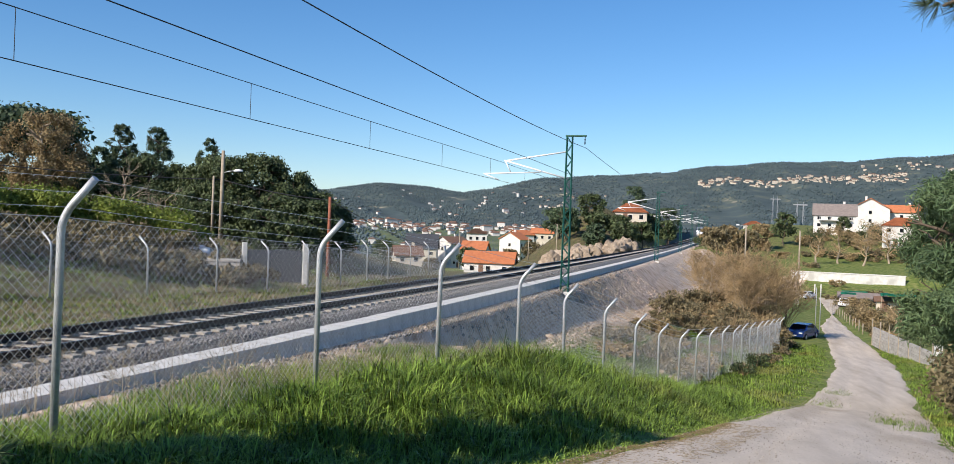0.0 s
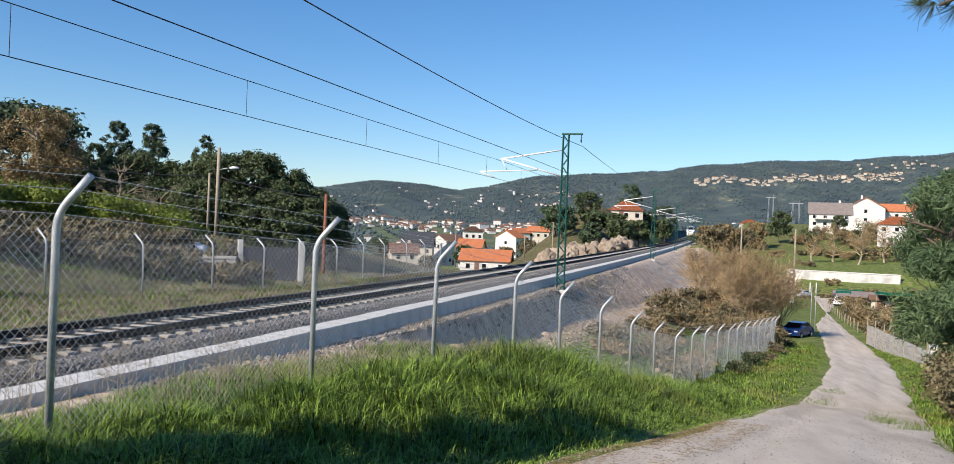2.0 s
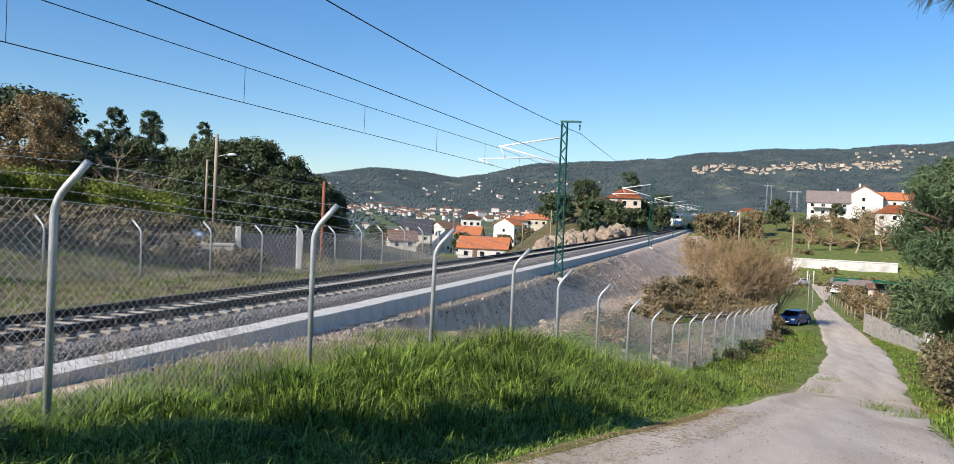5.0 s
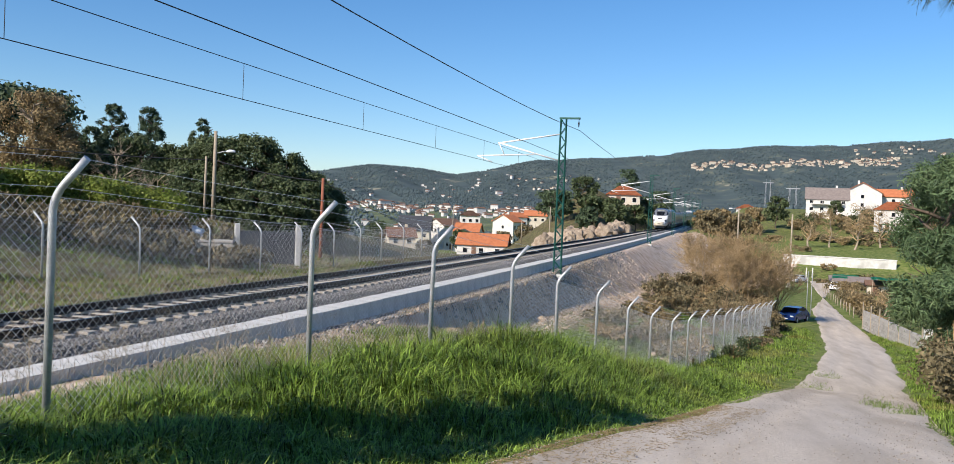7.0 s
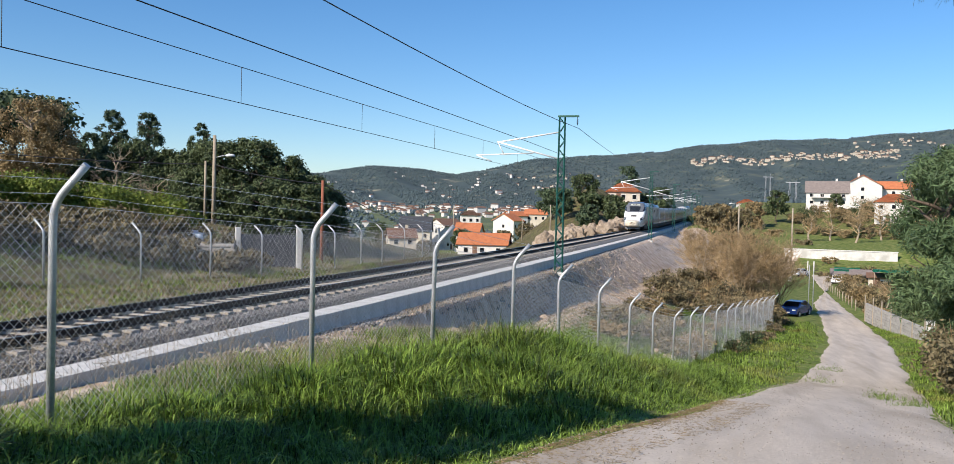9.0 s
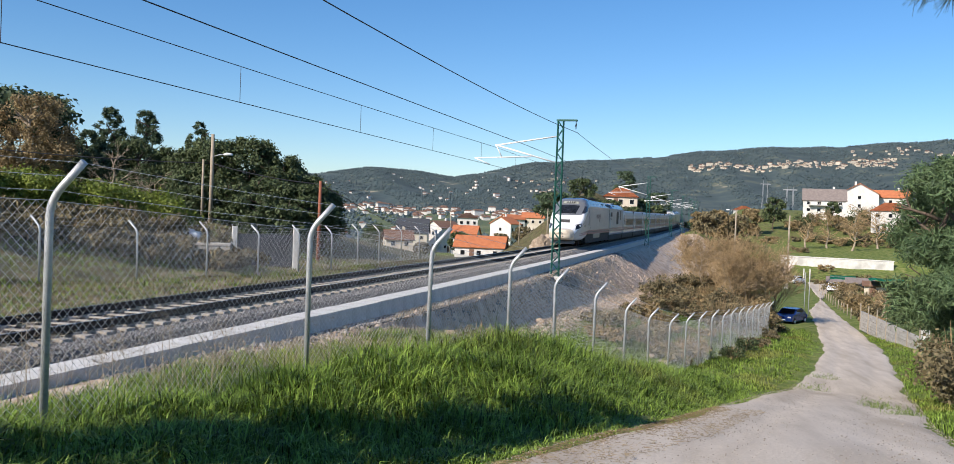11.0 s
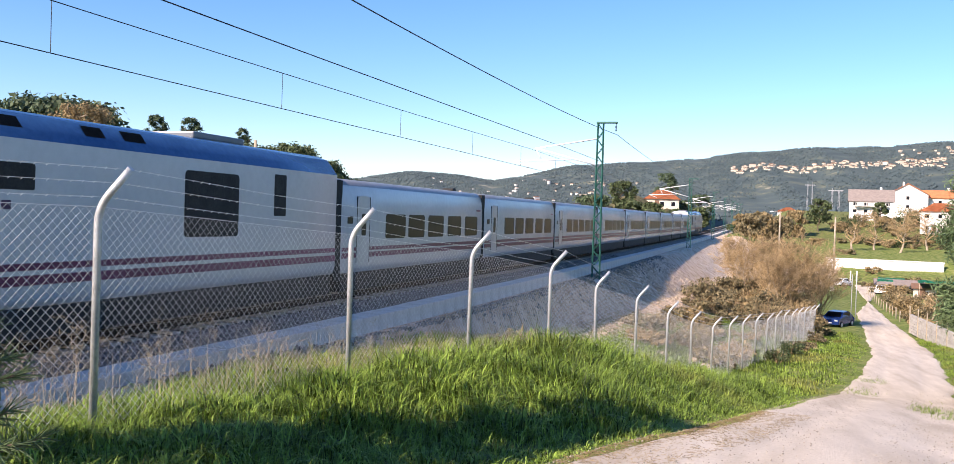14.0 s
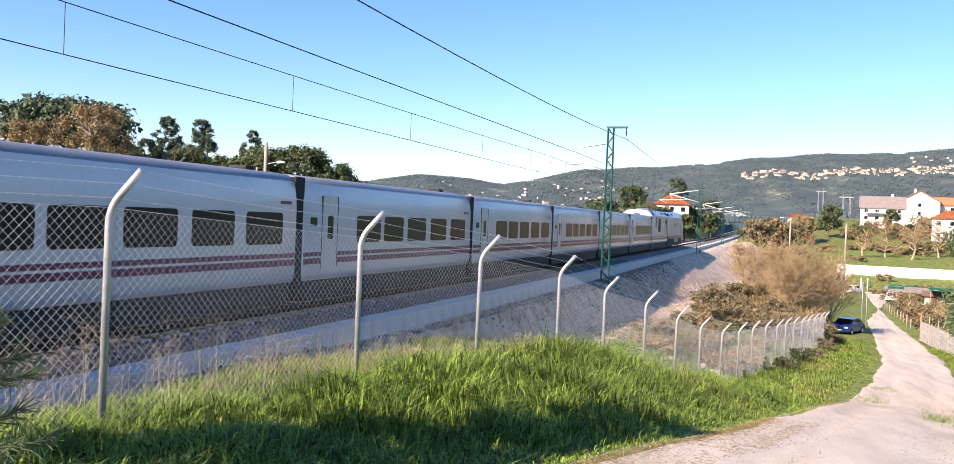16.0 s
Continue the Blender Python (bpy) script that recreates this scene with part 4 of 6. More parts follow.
def simple_body(car, L, w, b, prof, split, low, high, low_label, high_label):
    half = [(0.0, b), (0.55 * w, b), (0.86 * w, b + 0.02), (0.96 * w, b + 0.1), (w, b + 0.28)] + prof
    ring = half + [(-x, z) for x, z in half[-2:0:-1]]
    ss = (0.17, 0.22, L * 0.25, L * 0.5, L * 0.75, L - 0.22, L - 0.17)
    st = []
    for s in ss:
        k = 0.985 if s in (ss[0], ss[-1]) else 1.0
        st.append((s, [(x * k, 2 + (z - 2) * k) for x, z in ring]))
    loft_by_kind(st, lambda c: "roof" if c[2] > split else "body_side", {"body_side": (low, low_label), "roof": (high, high_label)}, car)
    part("gangway", box((2.88, 0.44, 2.86), (0, L, 1.9), 0.02), M["rubber"], car, "black rubber gangway bellows")
    # black block wider than the gear; it doubles as the shade under the car
    part("underframe", box((2.8, L - 0.6, 0.56), (0, L / 2, 0.4), 0.05), M["black"], car)


def technical_car():
    L = TECH_L
    car = empty("technical_car", pose(0, 0, 0), "silver generator car with blue-grey roof and plum stripes", "train car", "train")
    simple_body(car, L, 1.475, 0.6, [(1.475, 1.4), (1.475, 2.4), (1.475, 3.45), (1.37, 3.6), (1.15, 3.86), (0.85, 3.96), (0.4, 4.0), (0, 4.01)], 3.46, M["train_silver"], M["train_blue"], "silver-grey side", "blue-grey roof")
    for side in (-1, 1):
        part("window", side_panel(0.75, 2.35, 2.62, 3.06, side, 0.05), M["black"], car, "small louvred window")
        part("intake", side_panel(6.25, 8.2, 1.8, 3.2, side, 0.1), M["black"], car, "large black radiator grille")
        part("slit_window", side_panel(9.7, 10.25, 2.28, 3.3, side, 0.04), M["black"], car)
        part("stripe", side_panel(0.2, L - 0.2, 1.3, 1.42, side, 0.01), M["purple"], car, "plum stripe")
        part("stripe", side_panel(0.2, L - 0.2, 1.05, 1.22, side, 0.01), M["purple"], car, "plum stripe")
        lettering_bars(car, 0.75, 1.9, 2.3, 2.45, side)
        for s0, s1 in ((0.5, 2.2), (3.6, 4.1), (4.6, 5.2)):
            bm = bmesh.new()
            c = [(side * 1.345, s0, 3.64), (side * 1.345, s1, 3.64), (side * 1.19, s1, 3.83), (side * 1.19, s0, 3.83)]
            bm.faces.new([bm.verts.new(p) for p in (c if side > 0 else c[::-1])])
            bmesh.ops.solidify(bm, geom=bm.faces[:], thickness=-0.02)
            part("roof_vent", bm, M["black"], car)
    part("roof_unit", box((1.3, 2.0, 0.16), (0, 8.6, 4.06), 0.04), M["train_grey"], car, "grey rooftop cooling unit")
    bogie(car, 3.0)
    return car


def coach():
    L = COACH_L
    car = empty("coach", pose(0, 0, 0), "low silver-grey passenger coach with dark windows and plum stripes", "train car", "train")
    simple_body(car, L, 1.475, 0.58, [(1.475, 1.4), (1.475, 2.0), (1.475, 2.5), (1.46, 2.78), (1.43, 3.02), (1.39, 3.2), (1.33, 3.29), (1.18, 3.37), (0.9, 3.41), (0.45, 3.43), (0, 3.44)], 3.22, M["train_silver"], M["train_roof"], "silver-grey side", "aluminium roof")
    for side in (-1, 1):
        dr = part("door", side_panel(1.15, 1.95, 0.95, 2.92, side, 0.12, 1.465, 0.022), M["train_silver"], car, "silver plug door")
        part("door_window", side_panel(1.42, 1.72, 1.75, 2.4, side, 0.06, 1.47, 0.024), M["glass_dark"], dr)
        part("seam", side_panel(1.1, 1.13, 0.95, 2.9, side, 0.01, 1.465, 0.02), M["black"], dr)
        part("seam", side_panel(1.97, 2.0, 0.95, 2.9, side, 0.01, 1.465, 0.02), M["black"], dr)
        part("display", side_panel(0.5, 0.85, 2.1, 2.32, side, 0.03), M["glass_dark"], car)
        for a, b in ((3.15, 4.75), (5.0, 6.45), (6.8, 8.35), (8.8, 10.3), (10.75, 12.3)):
            part("window", side_panel(a, b, 1.64, 2.41, side, 0.1), M["glass_dark"], car, "dark tinted window")
        part("window_band", side_panel(3.0, 12.45, 1.58, 2.47, side, 0.1, 1.472, 0.007), M["train_silver"], car)
        for y0, y1 in ((2.02, L - 0.2), (0.2, 1.08)):
            part("stripe", side_panel(y0, y1, 1.3, 1.41, side, 0.01), M["purple"], car, "plum stripe")
            part("stripe", side_panel(y0, y1, 1.1, 1.25, side, 0.01), M["purple"], car, "plum stripe")
        part("mark", side_panel(L - 0.95, L - 0.45, 2.62, 2.7, side, 0.02, 1.46, 0.02), M["purple"], car)
        part("undergear", box((0.3, 2.6, 0.4), (side * 1.1, 5.0, 0.42), 0.04), M["black"], car)
        part("undergear", box((0.3, 1.8, 0.34), (side * 1.1, 9.0, 0.42), 0.04), M["black"], car)
    part("roof_vent", box((0.5, 0.4, 0.18), (0.1, L - 0.6, 3.48), 0.06), M["black"], car)
    bogie(car, L - 0.05, 0.44, (0.0,))
    return car


TRAIN = []                                    # (thing, distance of its front behind the nose, length, reversed)
pc, tc, co1 = power_car(), technical_car(), coach()
TRAIN.append((pc, 0.0, POWER_L, False))
TRAIN.append((tc, POWER_L, TECH_L, False))
at = POWER_L + TECH_L
for k in range(9):
    TRAIN.append((co1 if k == 0 else copy_thing(co1, pose(0, 0, 0)), at, COACH_L, False))
    at += COACH_L
TRAIN.append((copy_thing(tc, pose(0, 0, 0)), at, TECH_L, True))
at += TECH_L
TRAIN.append((copy_thing(pc, pose(0, 0, 0)), at, POWER_L, True))


def motions():
    """Each car follows the track at a steady speed."""
    for car, off, L, back in TRAIN:
        rows = []
        for k in range(-1, 34):
            t = 0.5 * k
            y0 = NOSE_AT_13 + SPEED * (13.0 - t) + off
            y1 = y0 + L
            a = Vector((float(track_x(y0)), y0, float(track_z(y0))))
            b = Vector((float(track_x(y1)), y1, float(track_z(y1))))
            if back:
                a, b = b, a
            d = b - a
            rows.append((t, pose(a.x, a.y, a.z, math.degrees(math.atan2(d.z, math.hypot(d.x, d.y))), 0, math.degrees(math.atan2(-d.x, d.y)))))
        walk(car, rows)

# ---------------------------------------------------------------- vegetation
def leaves(centres, radii, count, size, rng, shell=0.5, flat=1.0, droop=0.0, slim=0.55):
    """Many small four-cornered leaves scattered through clumps; returns vertices and faces."""
    centres, radii = np.asarray(centres, float), np.asarray(radii, float)
    pick = rng.choice(len(centres), count, p=radii ** 2 / (radii ** 2).sum())
    d = rng.normal(size=(count, 3))
    d /= np.linalg.norm(d, axis=1, keepdims=True)
    rr = radii[pick] * (shell + (1 - shell) * rng.random(count)) * rng.uniform(0.8, 1.12, count)
    p = centres[pick] + d * rr[:, None] * [1, 1, flat]
    n = d + 0.8 * rng.normal(size=(count, 3))
    n[:, 2] += 0.35
    n /= np.linalg.norm(n, axis=1, keepdims=True)
    u = np.cross(n, rng.normal(size=(count, 3)))
    u /= np.linalg.norm(u, axis=1, keepdims=True)
    v = np.cross(n, u)
    s = size * rng.uniform(0.6, 1.4, (count, 1))
    a, b = u * s, v * s * slim
    verts = np.stack([p - a, p + b - droop * s * [0, 0, 1], p + a, p - b], 1).reshape(-1, 3)
    return verts, np.arange(count * 4).reshape(-1, 4)


def limbs(base, top, spread, count, rng, r0, depth=2, up=0.0, low=0.35):
    """A tapered trunk with forked limbs; returns bars (start, end, r0, r1) and the limb ends."""
    bars, tips = [], []
    base, top = Vector(base), Vector(top)
    n = 5
    pts = [base.lerp(top, k / n) + Vector((rng.normal() * 0.04, rng.normal() * 0.04, 0)) * (top - base).length * (k > 0) for k in range(n + 1)]
    for k in range(n):
        bars.append((pts[k], pts[k + 1], r0 * (1 - 0.15 * k), r0 * (1 - 0.15 * (k + 1))))

    def fork(p, d, length, r, level):
        q = p + d * length
        m = p.lerp(q, 0.5) + Vector((rng.normal(), rng.normal(), rng.normal())) * length * 0.06
        bars.append((p, m, r, r * 0.8))
        bars.append((m, q, r * 0.8, r * 0.5))
        tips.append(q)
        if level > 0:
            for _ in range(3):
                e = (d + Vector((rng.normal(), rng.normal(), rng.normal() * 0.6 + 0.15)) * 0.65).normalized()
                fork(m.lerp(q, rng.uniform(0, 1)), e, length * rng.uniform(0.5, 0.75), r * 0.5, level - 1)

    for k in range(count):
        u = rng.uniform(low, 1.0)
        p = pts[0].lerp(pts[-1], u)
        a = rng.uniform(0, math.tau)
        d = Vector((math.cos(a), math.sin(a), rng.uniform(0.15, 0.9) + up)).normalized()
        fork(p, d, spread * rng.uniform(0.45, 0.8) * (1.25 - 0.5 * u), r0 * 0.4, depth)
    return bars, tips


def bars_mesh(name, bars, sides=5):
    v, f = prisms([tuple(b[0]) for b in bars], [tuple(b[1]) for b in bars], [b[2] for b in bars], [b[3] for b in bars], sides)
    return raw_np(name, v, f)


def tree(name, x, y, top, width, mat, label, seed, leaf=0.16, count=5000, style="round", bark="bark", base=None, trunk=0.16, group="", slim=0.55):
    rng = np.random.default_rng(seed)
    z = gz(x, y) - 0.1 if base is None else base
    h = top - z
    ob = empty(name, pose(x, y, z), label, "tree", group)
    crown0 = {"round": 0.3, "pine": 0.28, "umbrella": 0.62, "low": 0.05}[style]
    bars, tips = limbs((0, 0, 0), (rng.normal() * 0.03 * h, rng.normal() * 0.03 * h, h * 0.84), width * 0.36, 9, rng, trunk, 1)
    part("trunk", bars_mesh("trunk", bars), M[bark], ob)
    cs, rs = [], []
    for k in range(64 if style != "pine" else 120):
        u = rng.uniform(0, 1)
        zz = crown0 + (1 - crown0) * u
        if style == "pine":
            reach = (1 - u) ** 0.8 * 0.5 + 0.06
            rad = width * (0.05 + 0.09 * (1 - u))
        elif style == "umbrella":
            reach = 0.46 * math.sqrt(max(0.05, 1 - (2 * u - 0.8) ** 2 * 0.7))
            rad = width * 0.13
        else:
            reach = 0.44 * math.sqrt(max(0.03, 1 - (1.7 * u - 0.75) ** 2))
            rad = width * rng.uniform(0.07, 0.16)
        a = rng.uniform(0, math.tau)
        q = reach * width * math.sqrt(rng.uniform(0.15, 1))
        cs.append((q * math.cos(a), q * math.sin(a), min(zz * h, h - rad * 0.8)))
        rs.append(rad)
    v, f = leaves(cs, rs, count, leaf, rng, 0.15, 0.75 if style != "round" else 0.9, slim=slim)
    part("crown", raw_np("crown", v, f), M[mat], ob)
    return ob


def bare_tree(name, x, y, top, width, label, seed, bark="twig", count=16, trunk=0.1, base=None, depth=3, category="tree", group="", thin=0.006, up=0.0, low=0.35):
    rng = np.random.default_rng(seed)
    z = gz(x, y) - 0.1 if base is None else base
    h = top - z
    ob = empty(name, pose(x, y, z), label, category, group)
    bars, tips = limbs((0, 0, 0), (rng.normal() * 0.05 * h, rng.normal() * 0.05 * h, h * 0.75), width * 0.62, count, rng, trunk, depth, up, low)
    n = 6 + count // 4
    part("trunk", bars_mesh("trunk", bars[:5]), M["pale_bark"], ob)
    part("twig_crown", bars_mesh("twig_crown", [(a, b, max(r, thin), max(q, thin * 0.6)) for a, b, r, q in bars[5:]], 3), M[bark], ob)
    return ob


def shrub(name, x, y, top, width, mat, label, seed, leaf=0.12, count=1500, flat=1.0, base=None, depthy=None, category="shrub", twigs=0):
    """A low bush: clumps of leaves over a fan of stems."""
    rng = np.random.default_rng(seed)
    z = gz(x, y) if base is None else base
    h = max(top - z, 0.3)
    ob = empty(name, pose(x, y, z), label, category)
    dy = depthy or width
    cs = np.stack([rng.uniform(-0.4, 0.4, 16) * width, rng.uniform(-0.4, 0.4, 16) * dy, rng.uniform(0.2, 0.75, 16) * h], -1)
    rs = rng.uniform(0.16, 0.3, 16) * min(width, h * 1.4)
    v, f = leaves(cs, rs, count, leaf, rng, 0.4, min(1.0, h / width * 1.2))
    v[:, 2] = np.maximum(v[:, 2], -0.25)
    part("foliage", raw_np("foliage", v, f), M[mat], ob)
    k = 14 + twigs
    a = rng.uniform(0, math.tau, k)
    e = np.stack([np.cos(a) * width * 0.42 * rng.random(k), np.sin(a) * dy * 0.42 * rng.random(k), h * rng.uniform(0.5, 1.05, k)], -1)
    s = e * [0.25, 0.25, 0] - [0, 0, 0.15]
    v, f = prisms(s, e, 0.02, 0.006)
    part("stem_fan", raw_np("stem_fan", v, f), M["twig"], ob)
    return ob


# the wooded rise beyond the track
tree("pine_tree", -47.2, 49.0, 10.0, 9.0, "pine_far", "tall umbrella pine with a broad dark crown", 11, 0.2, 7000, "umbrella", trunk=0.25)
tree("pine_tree", -51.5, 50.0, 9.8, 7.0, "pine_far", "tall umbrella pine with a broad dark crown", 12, 0.2, 5000, "umbrella", trunk=0.25)
tree("oak_tree", -40.9, 43.9, 8.7, 5.6, "rust_leaf", "deciduous oak with russet winter leaves", 13, 0.085, 17000, "round", "pale_bark", trunk=0.2, slim=0.45)
tree("oak_tree", -44.5, 42.5, 7.6, 4.5, "rust_leaf", "deciduous oak with russet winter leaves", 14, 0.085, 11000, "round", "pale_bark", trunk=0.2, slim=0.45)
for k, (x, y, t, w, s) in enumerate(((-41.1, 49.1, 7.1, 3.6, "pine"), (-41.3, 51.5, 8.9, 4.0, "pine"), (-39.4, 52.8, 8.9, 4.2, "pine"), (-43.8, 49.0, 6.2, 5.0, "round"),
                                     (-37.6, 49.3, 6.6, 5.0, "round"), (-37.7, 56.6, 8.5, 3.4, "pine"), (-40.0, 48.0, 5.2, 5.0, "round"), (-36.2, 53.0, 6.0, 4.2, "round"), (-45.5, 46.5, 5.2, 5.0, "round"))):
    tree("pine_tree" if s == "pine" else "evergreen_oak", x, y, t, w, "pine_far" if s == "pine" else "oak", "dark pine with layered ragged branches" if s == "pine" else "dark evergreen oak with a dense crown", 20 + k, 0.17 if s == "pine" else 0.095, 11500, s, slim=0.18 if s == "pine" else 0.5)
bare_tree("bare_tree", -35.6, 45.2, 5.6, 2.6, "leafless pale-barked tree before dark pines", 40, "pale_bark", 12)
bare_tree("bare_tree", -33.2, 45.6, 4.2, 2.2, "leafless pale-barked tree before dark pines", 41, "pale_bark", 10)
for k, (x, y, t, w) in enumerate(((-35.4, 50.9, 6.2, 4.4), (-33.2, 50.2, 6.5, 4.6), (-31.2, 49.4, 6.7, 5.0), (-29.3, 50.2, 6.8, 4.8), (-27.9, 50.9, 5.8, 4.2), (-26.7, 51.6, 4.6, 3.8),
                                  (-26.3, 53.8, 3.7, 3.6), (-25.4, 49.0, 3.9, 3.8), (-27.4, 48.4, 4.2, 4.0), (-32.4, 48.0, 4.8, 4.0), (-24.4, 50.4, 2.6, 3.0))):
    tree("evergreen_oak", x, y, t, w, "oak", "dense dark evergreen oak at the edge of the wood", 50 + k, 0.09, 13500, "round")

for k, (x, y, t, w) in enumerate(((-46.5, 45.0, 4.6, 4.6), (-43.6, 45.6, 4.4, 4.4), (-41.0, 45.2, 4.6, 4.4), (-38.6, 46.0, 4.8, 4.4), (-36.4, 47.6, 4.6, 4.2), (-34.2, 47.2, 4.0, 4.0), (-31.6, 46.8, 3.6, 3.8), (-29.0, 47.4, 3.8, 3.8),
                                  (-27.0, 46.8, 3.2, 3.4), (-25.2, 46.9, 2.6, 3.0), (-44.8, 51.5, 7.0, 5.0), (-35.0, 53.5, 5.8, 4.6))):
    tree("evergreen_oak", x, y, t, w, "oak", "low dark evergreen understorey at the foot of the wood", 900 + k, 0.1, 7500, "low", trunk=0.1)


def hedge_row():
    """A laurel hedge along the top of the bank."""
    rng = np.random.default_rng(8)
    for k in range(17):
        u = k / 16
        x, y = -38.5 + 11.0 * u, 23.0 + 15.5 * u
        top = 5.2 - 2.2 * u + rng.normal() * 0.12
        shrub("laurel_hedge", x, y, top, 3.0, "hedge", "clipped yellow-green laurel hedge on the bank", 80 + k, 0.075, 7000, base=gz(x, y) - 0.1, category="hedge")
    for k in range(30):
        u = (k % 15) / 14
        q = 2.6 * (k // 15) + rng.normal() * 0.4
        x, y = -33.5 + 9.0 * u + 0.86 * q, 22.5 + 15.0 * u - 0.5 * q
        shrub("bramble", x, y, gz(x, y) + 1.1 + 0.5 * rng.random(), 2.6, "scrub", "olive-brown bramble scrub on the bank", 700 + k, 0.1, 1800)


hedge_row()

# bare willow thicket at the foot of the embankment
for k, (x, y, t, w, dp) in enumerate(((-1.9, 88.0, 0.8, 4.2, 3), (0.2, 85.5, 0.5, 5.0, 3), (2.2, 84.5, 0.8, 5.6, 3), (3.9, 84.5, 0.3, 4.8, 3), (-3.3, 94.0, 0.9, 3.6, 3), (1.2, 82.0, -0.3, 4.4, 3), (4.6, 88.0, -0.4, 4.6, 3))):
    bare_tree("bare_willow", x, y, t, w, "leafless russet-brown willow thicket by the fence", 120 + k, "twig", 60, 0.07, None, dp, group="bare willows", thin=0.014, up=1.3, low=0.02)
for k, (x, y) in enumerate(((-2.6, 86.0), (-2.0, 84.5), (0.0, 82.0), (0.8, 81.5))):
    bare_tree("birch_sapling", x, y, 0.8, 1.6, "slender pale-stemmed leafless sapling", 140 + k, "pale_bark", 10, 0.07, None, 2)


def slope_scrub():
    rng = np.random.default_rng(17)
    for k in range(60):
        y = rng.uniform(40, 96)
        c, xf = float(track_x(y)), float(fence_x(y))
        u = rng.uniform(0.3, 0.95)
        x = c + 4.5 + (xf - c - 5.0) * u
        shrub("bramble", x, y, gz(x, y) + rng.uniform(0.5, 1.3), rng.uniform(1.6, 3.0), "scrub" if k % 3 else "rust_leaf", "brown bramble scrub on the embankment slope", 160 + k, 0.09, 1000, twigs=25)
    for k in range(12):
        y = rng.uniform(44, 76)
        x = float(fence_x(y)) + rng.uniform(0.3, 1.1)
        shrub("weed_clump", x, y, gz(x, y) + rng.uniform(0.4, 0.9), 1.4, "oak" if k % 2 else "scrub", "dark weeds growing along the fence foot", 220 + k, 0.06, 700)
    for k, (x, y) in enumerate(((-4.9, 20.3), (-4.5, 21.2), (-5.6, 20.0))):
        shrub("weed_clump", x, y, gz(x, y) + 1.0, 1.2, "scrub", "brown bramble clump under the fence", 240 + k, 0.05, 900, twigs=20)


slope_scrub()

# the knoll with rock cutting
for k, (x, y, t, w) in enumerate(((-32.5, 172, 7.6, 6.5), (-29.5, 183, 11.0, 7), (-24.6, 160, 4.4, 5.0), (-20.4, 166, 5.3, 5.5), (-16.9, 229.4, 10.0, 7.5), (-17.6, 172, 5.2, 4.5), (-27.1, 238, 16, 8),
                                  (-27, 176, 6.8, 6), (-36, 182, 8.0, 8), (-22.5, 176, 6.4, 5), (-19.5, 215, 8, 6), (-15.8, 212, 6.6, 5))):
    tree("evergreen_oak", x, y, t, w, "oak" if k % 2 else "pine_far", "dark evergreen tree on the rocky knoll", 260 + k, 0.3, 2600, "round")


def rocks():
    rng = np.random.default_rng(31)
    spots = [(-31 + 12 * u + rng.normal() * 0.8, 148 + 13 * u + rng.normal() * 1.5) for u in np.linspace(0, 1, 26)]
    for k, (x, y) in enumerate(spots):
        bm = bmesh.new()
        bmesh.ops.create_icosphere(bm, subdivisions=3, radius=1.0)
        for v in bm.verts:
            n = noise.noise(v.co * 1.3 + Vector((k * 7, 0, 0))) * 0.5 + noise.noise(v.co * 3.5 + Vector((k * 3, 5, 0))) * 0.2
            v.co *= 1 + n
        bmesh.ops.scale(bm, vec=(rng.uniform(1.0, 2.0), rng.uniform(0.9, 1.6), rng.uniform(0.9, 2.0)), verts=bm.verts)
        ob = part("boulder", bm, M["rock"])
        ob.matrix_basis = pose(x, y, gz(x, y) + 0.6, 0, 0, rng.uniform(0, 360))
        tagged(ob, "pale weathered granite boulder in the cutting face", "rock", "cutting rocks")
    for k in range(34):
        y = rng.uniform(15, 40)
        c, xf = float(track_x(y)), float(fence_x(y))
        x = c + 4.6 + (xf - c - 5.6) * rng.random()
        bm = bmesh.new()
        bmesh.ops.create_icosphere(bm, subdivisions=2, radius=1.0)
        for v in bm.verts:
            v.co *= 1 + noise.noise(v.co * 1.6 + Vector((k * 5, 2, 0))) * 0.5
        s = rng.uniform(0.08, 0.28)
        bmesh.ops.scale(bm, vec=(s * 1.3, s, s * 0.7), verts=bm.verts)
        ob = part("stone", bm, M["rock"])
        ob.matrix_basis = pose(x, y, gz(x, y) + 0.02, 0, 0, rng.uniform(0, 360))
        tagged(ob, "broken pale stone lying on the embankment earth", "rock", "embankment stones")


rocks()

# right of the lane
tree("pine_tree", 8.2, 35.0, 5.2, 6.0, "pine", "bushy green pine beside the lane", 301, 0.13, 62000, "round", trunk=0.2, slim=0.15)
tree("pine_tree", 10.4, 38.5, 6.2, 6.0, "pine", "bushy green pine beside the lane", 302, 0.14, 40000, "round", trunk=0.2, slim=0.15)
tree("pine_tree", 8.0, 30.8, 2.8, 4.6, "pine", "bushy green pine beside the lane", 303, 0.12, 46000, "low", trunk=0.15, slim=0.15)
tree("pine_tree", 8.9, 33.2, 2.0, 5.0, "pine", "low spreading green pine beside the lane", 304, 0.13, 36000, "low", trunk=0.15, slim=0.15)
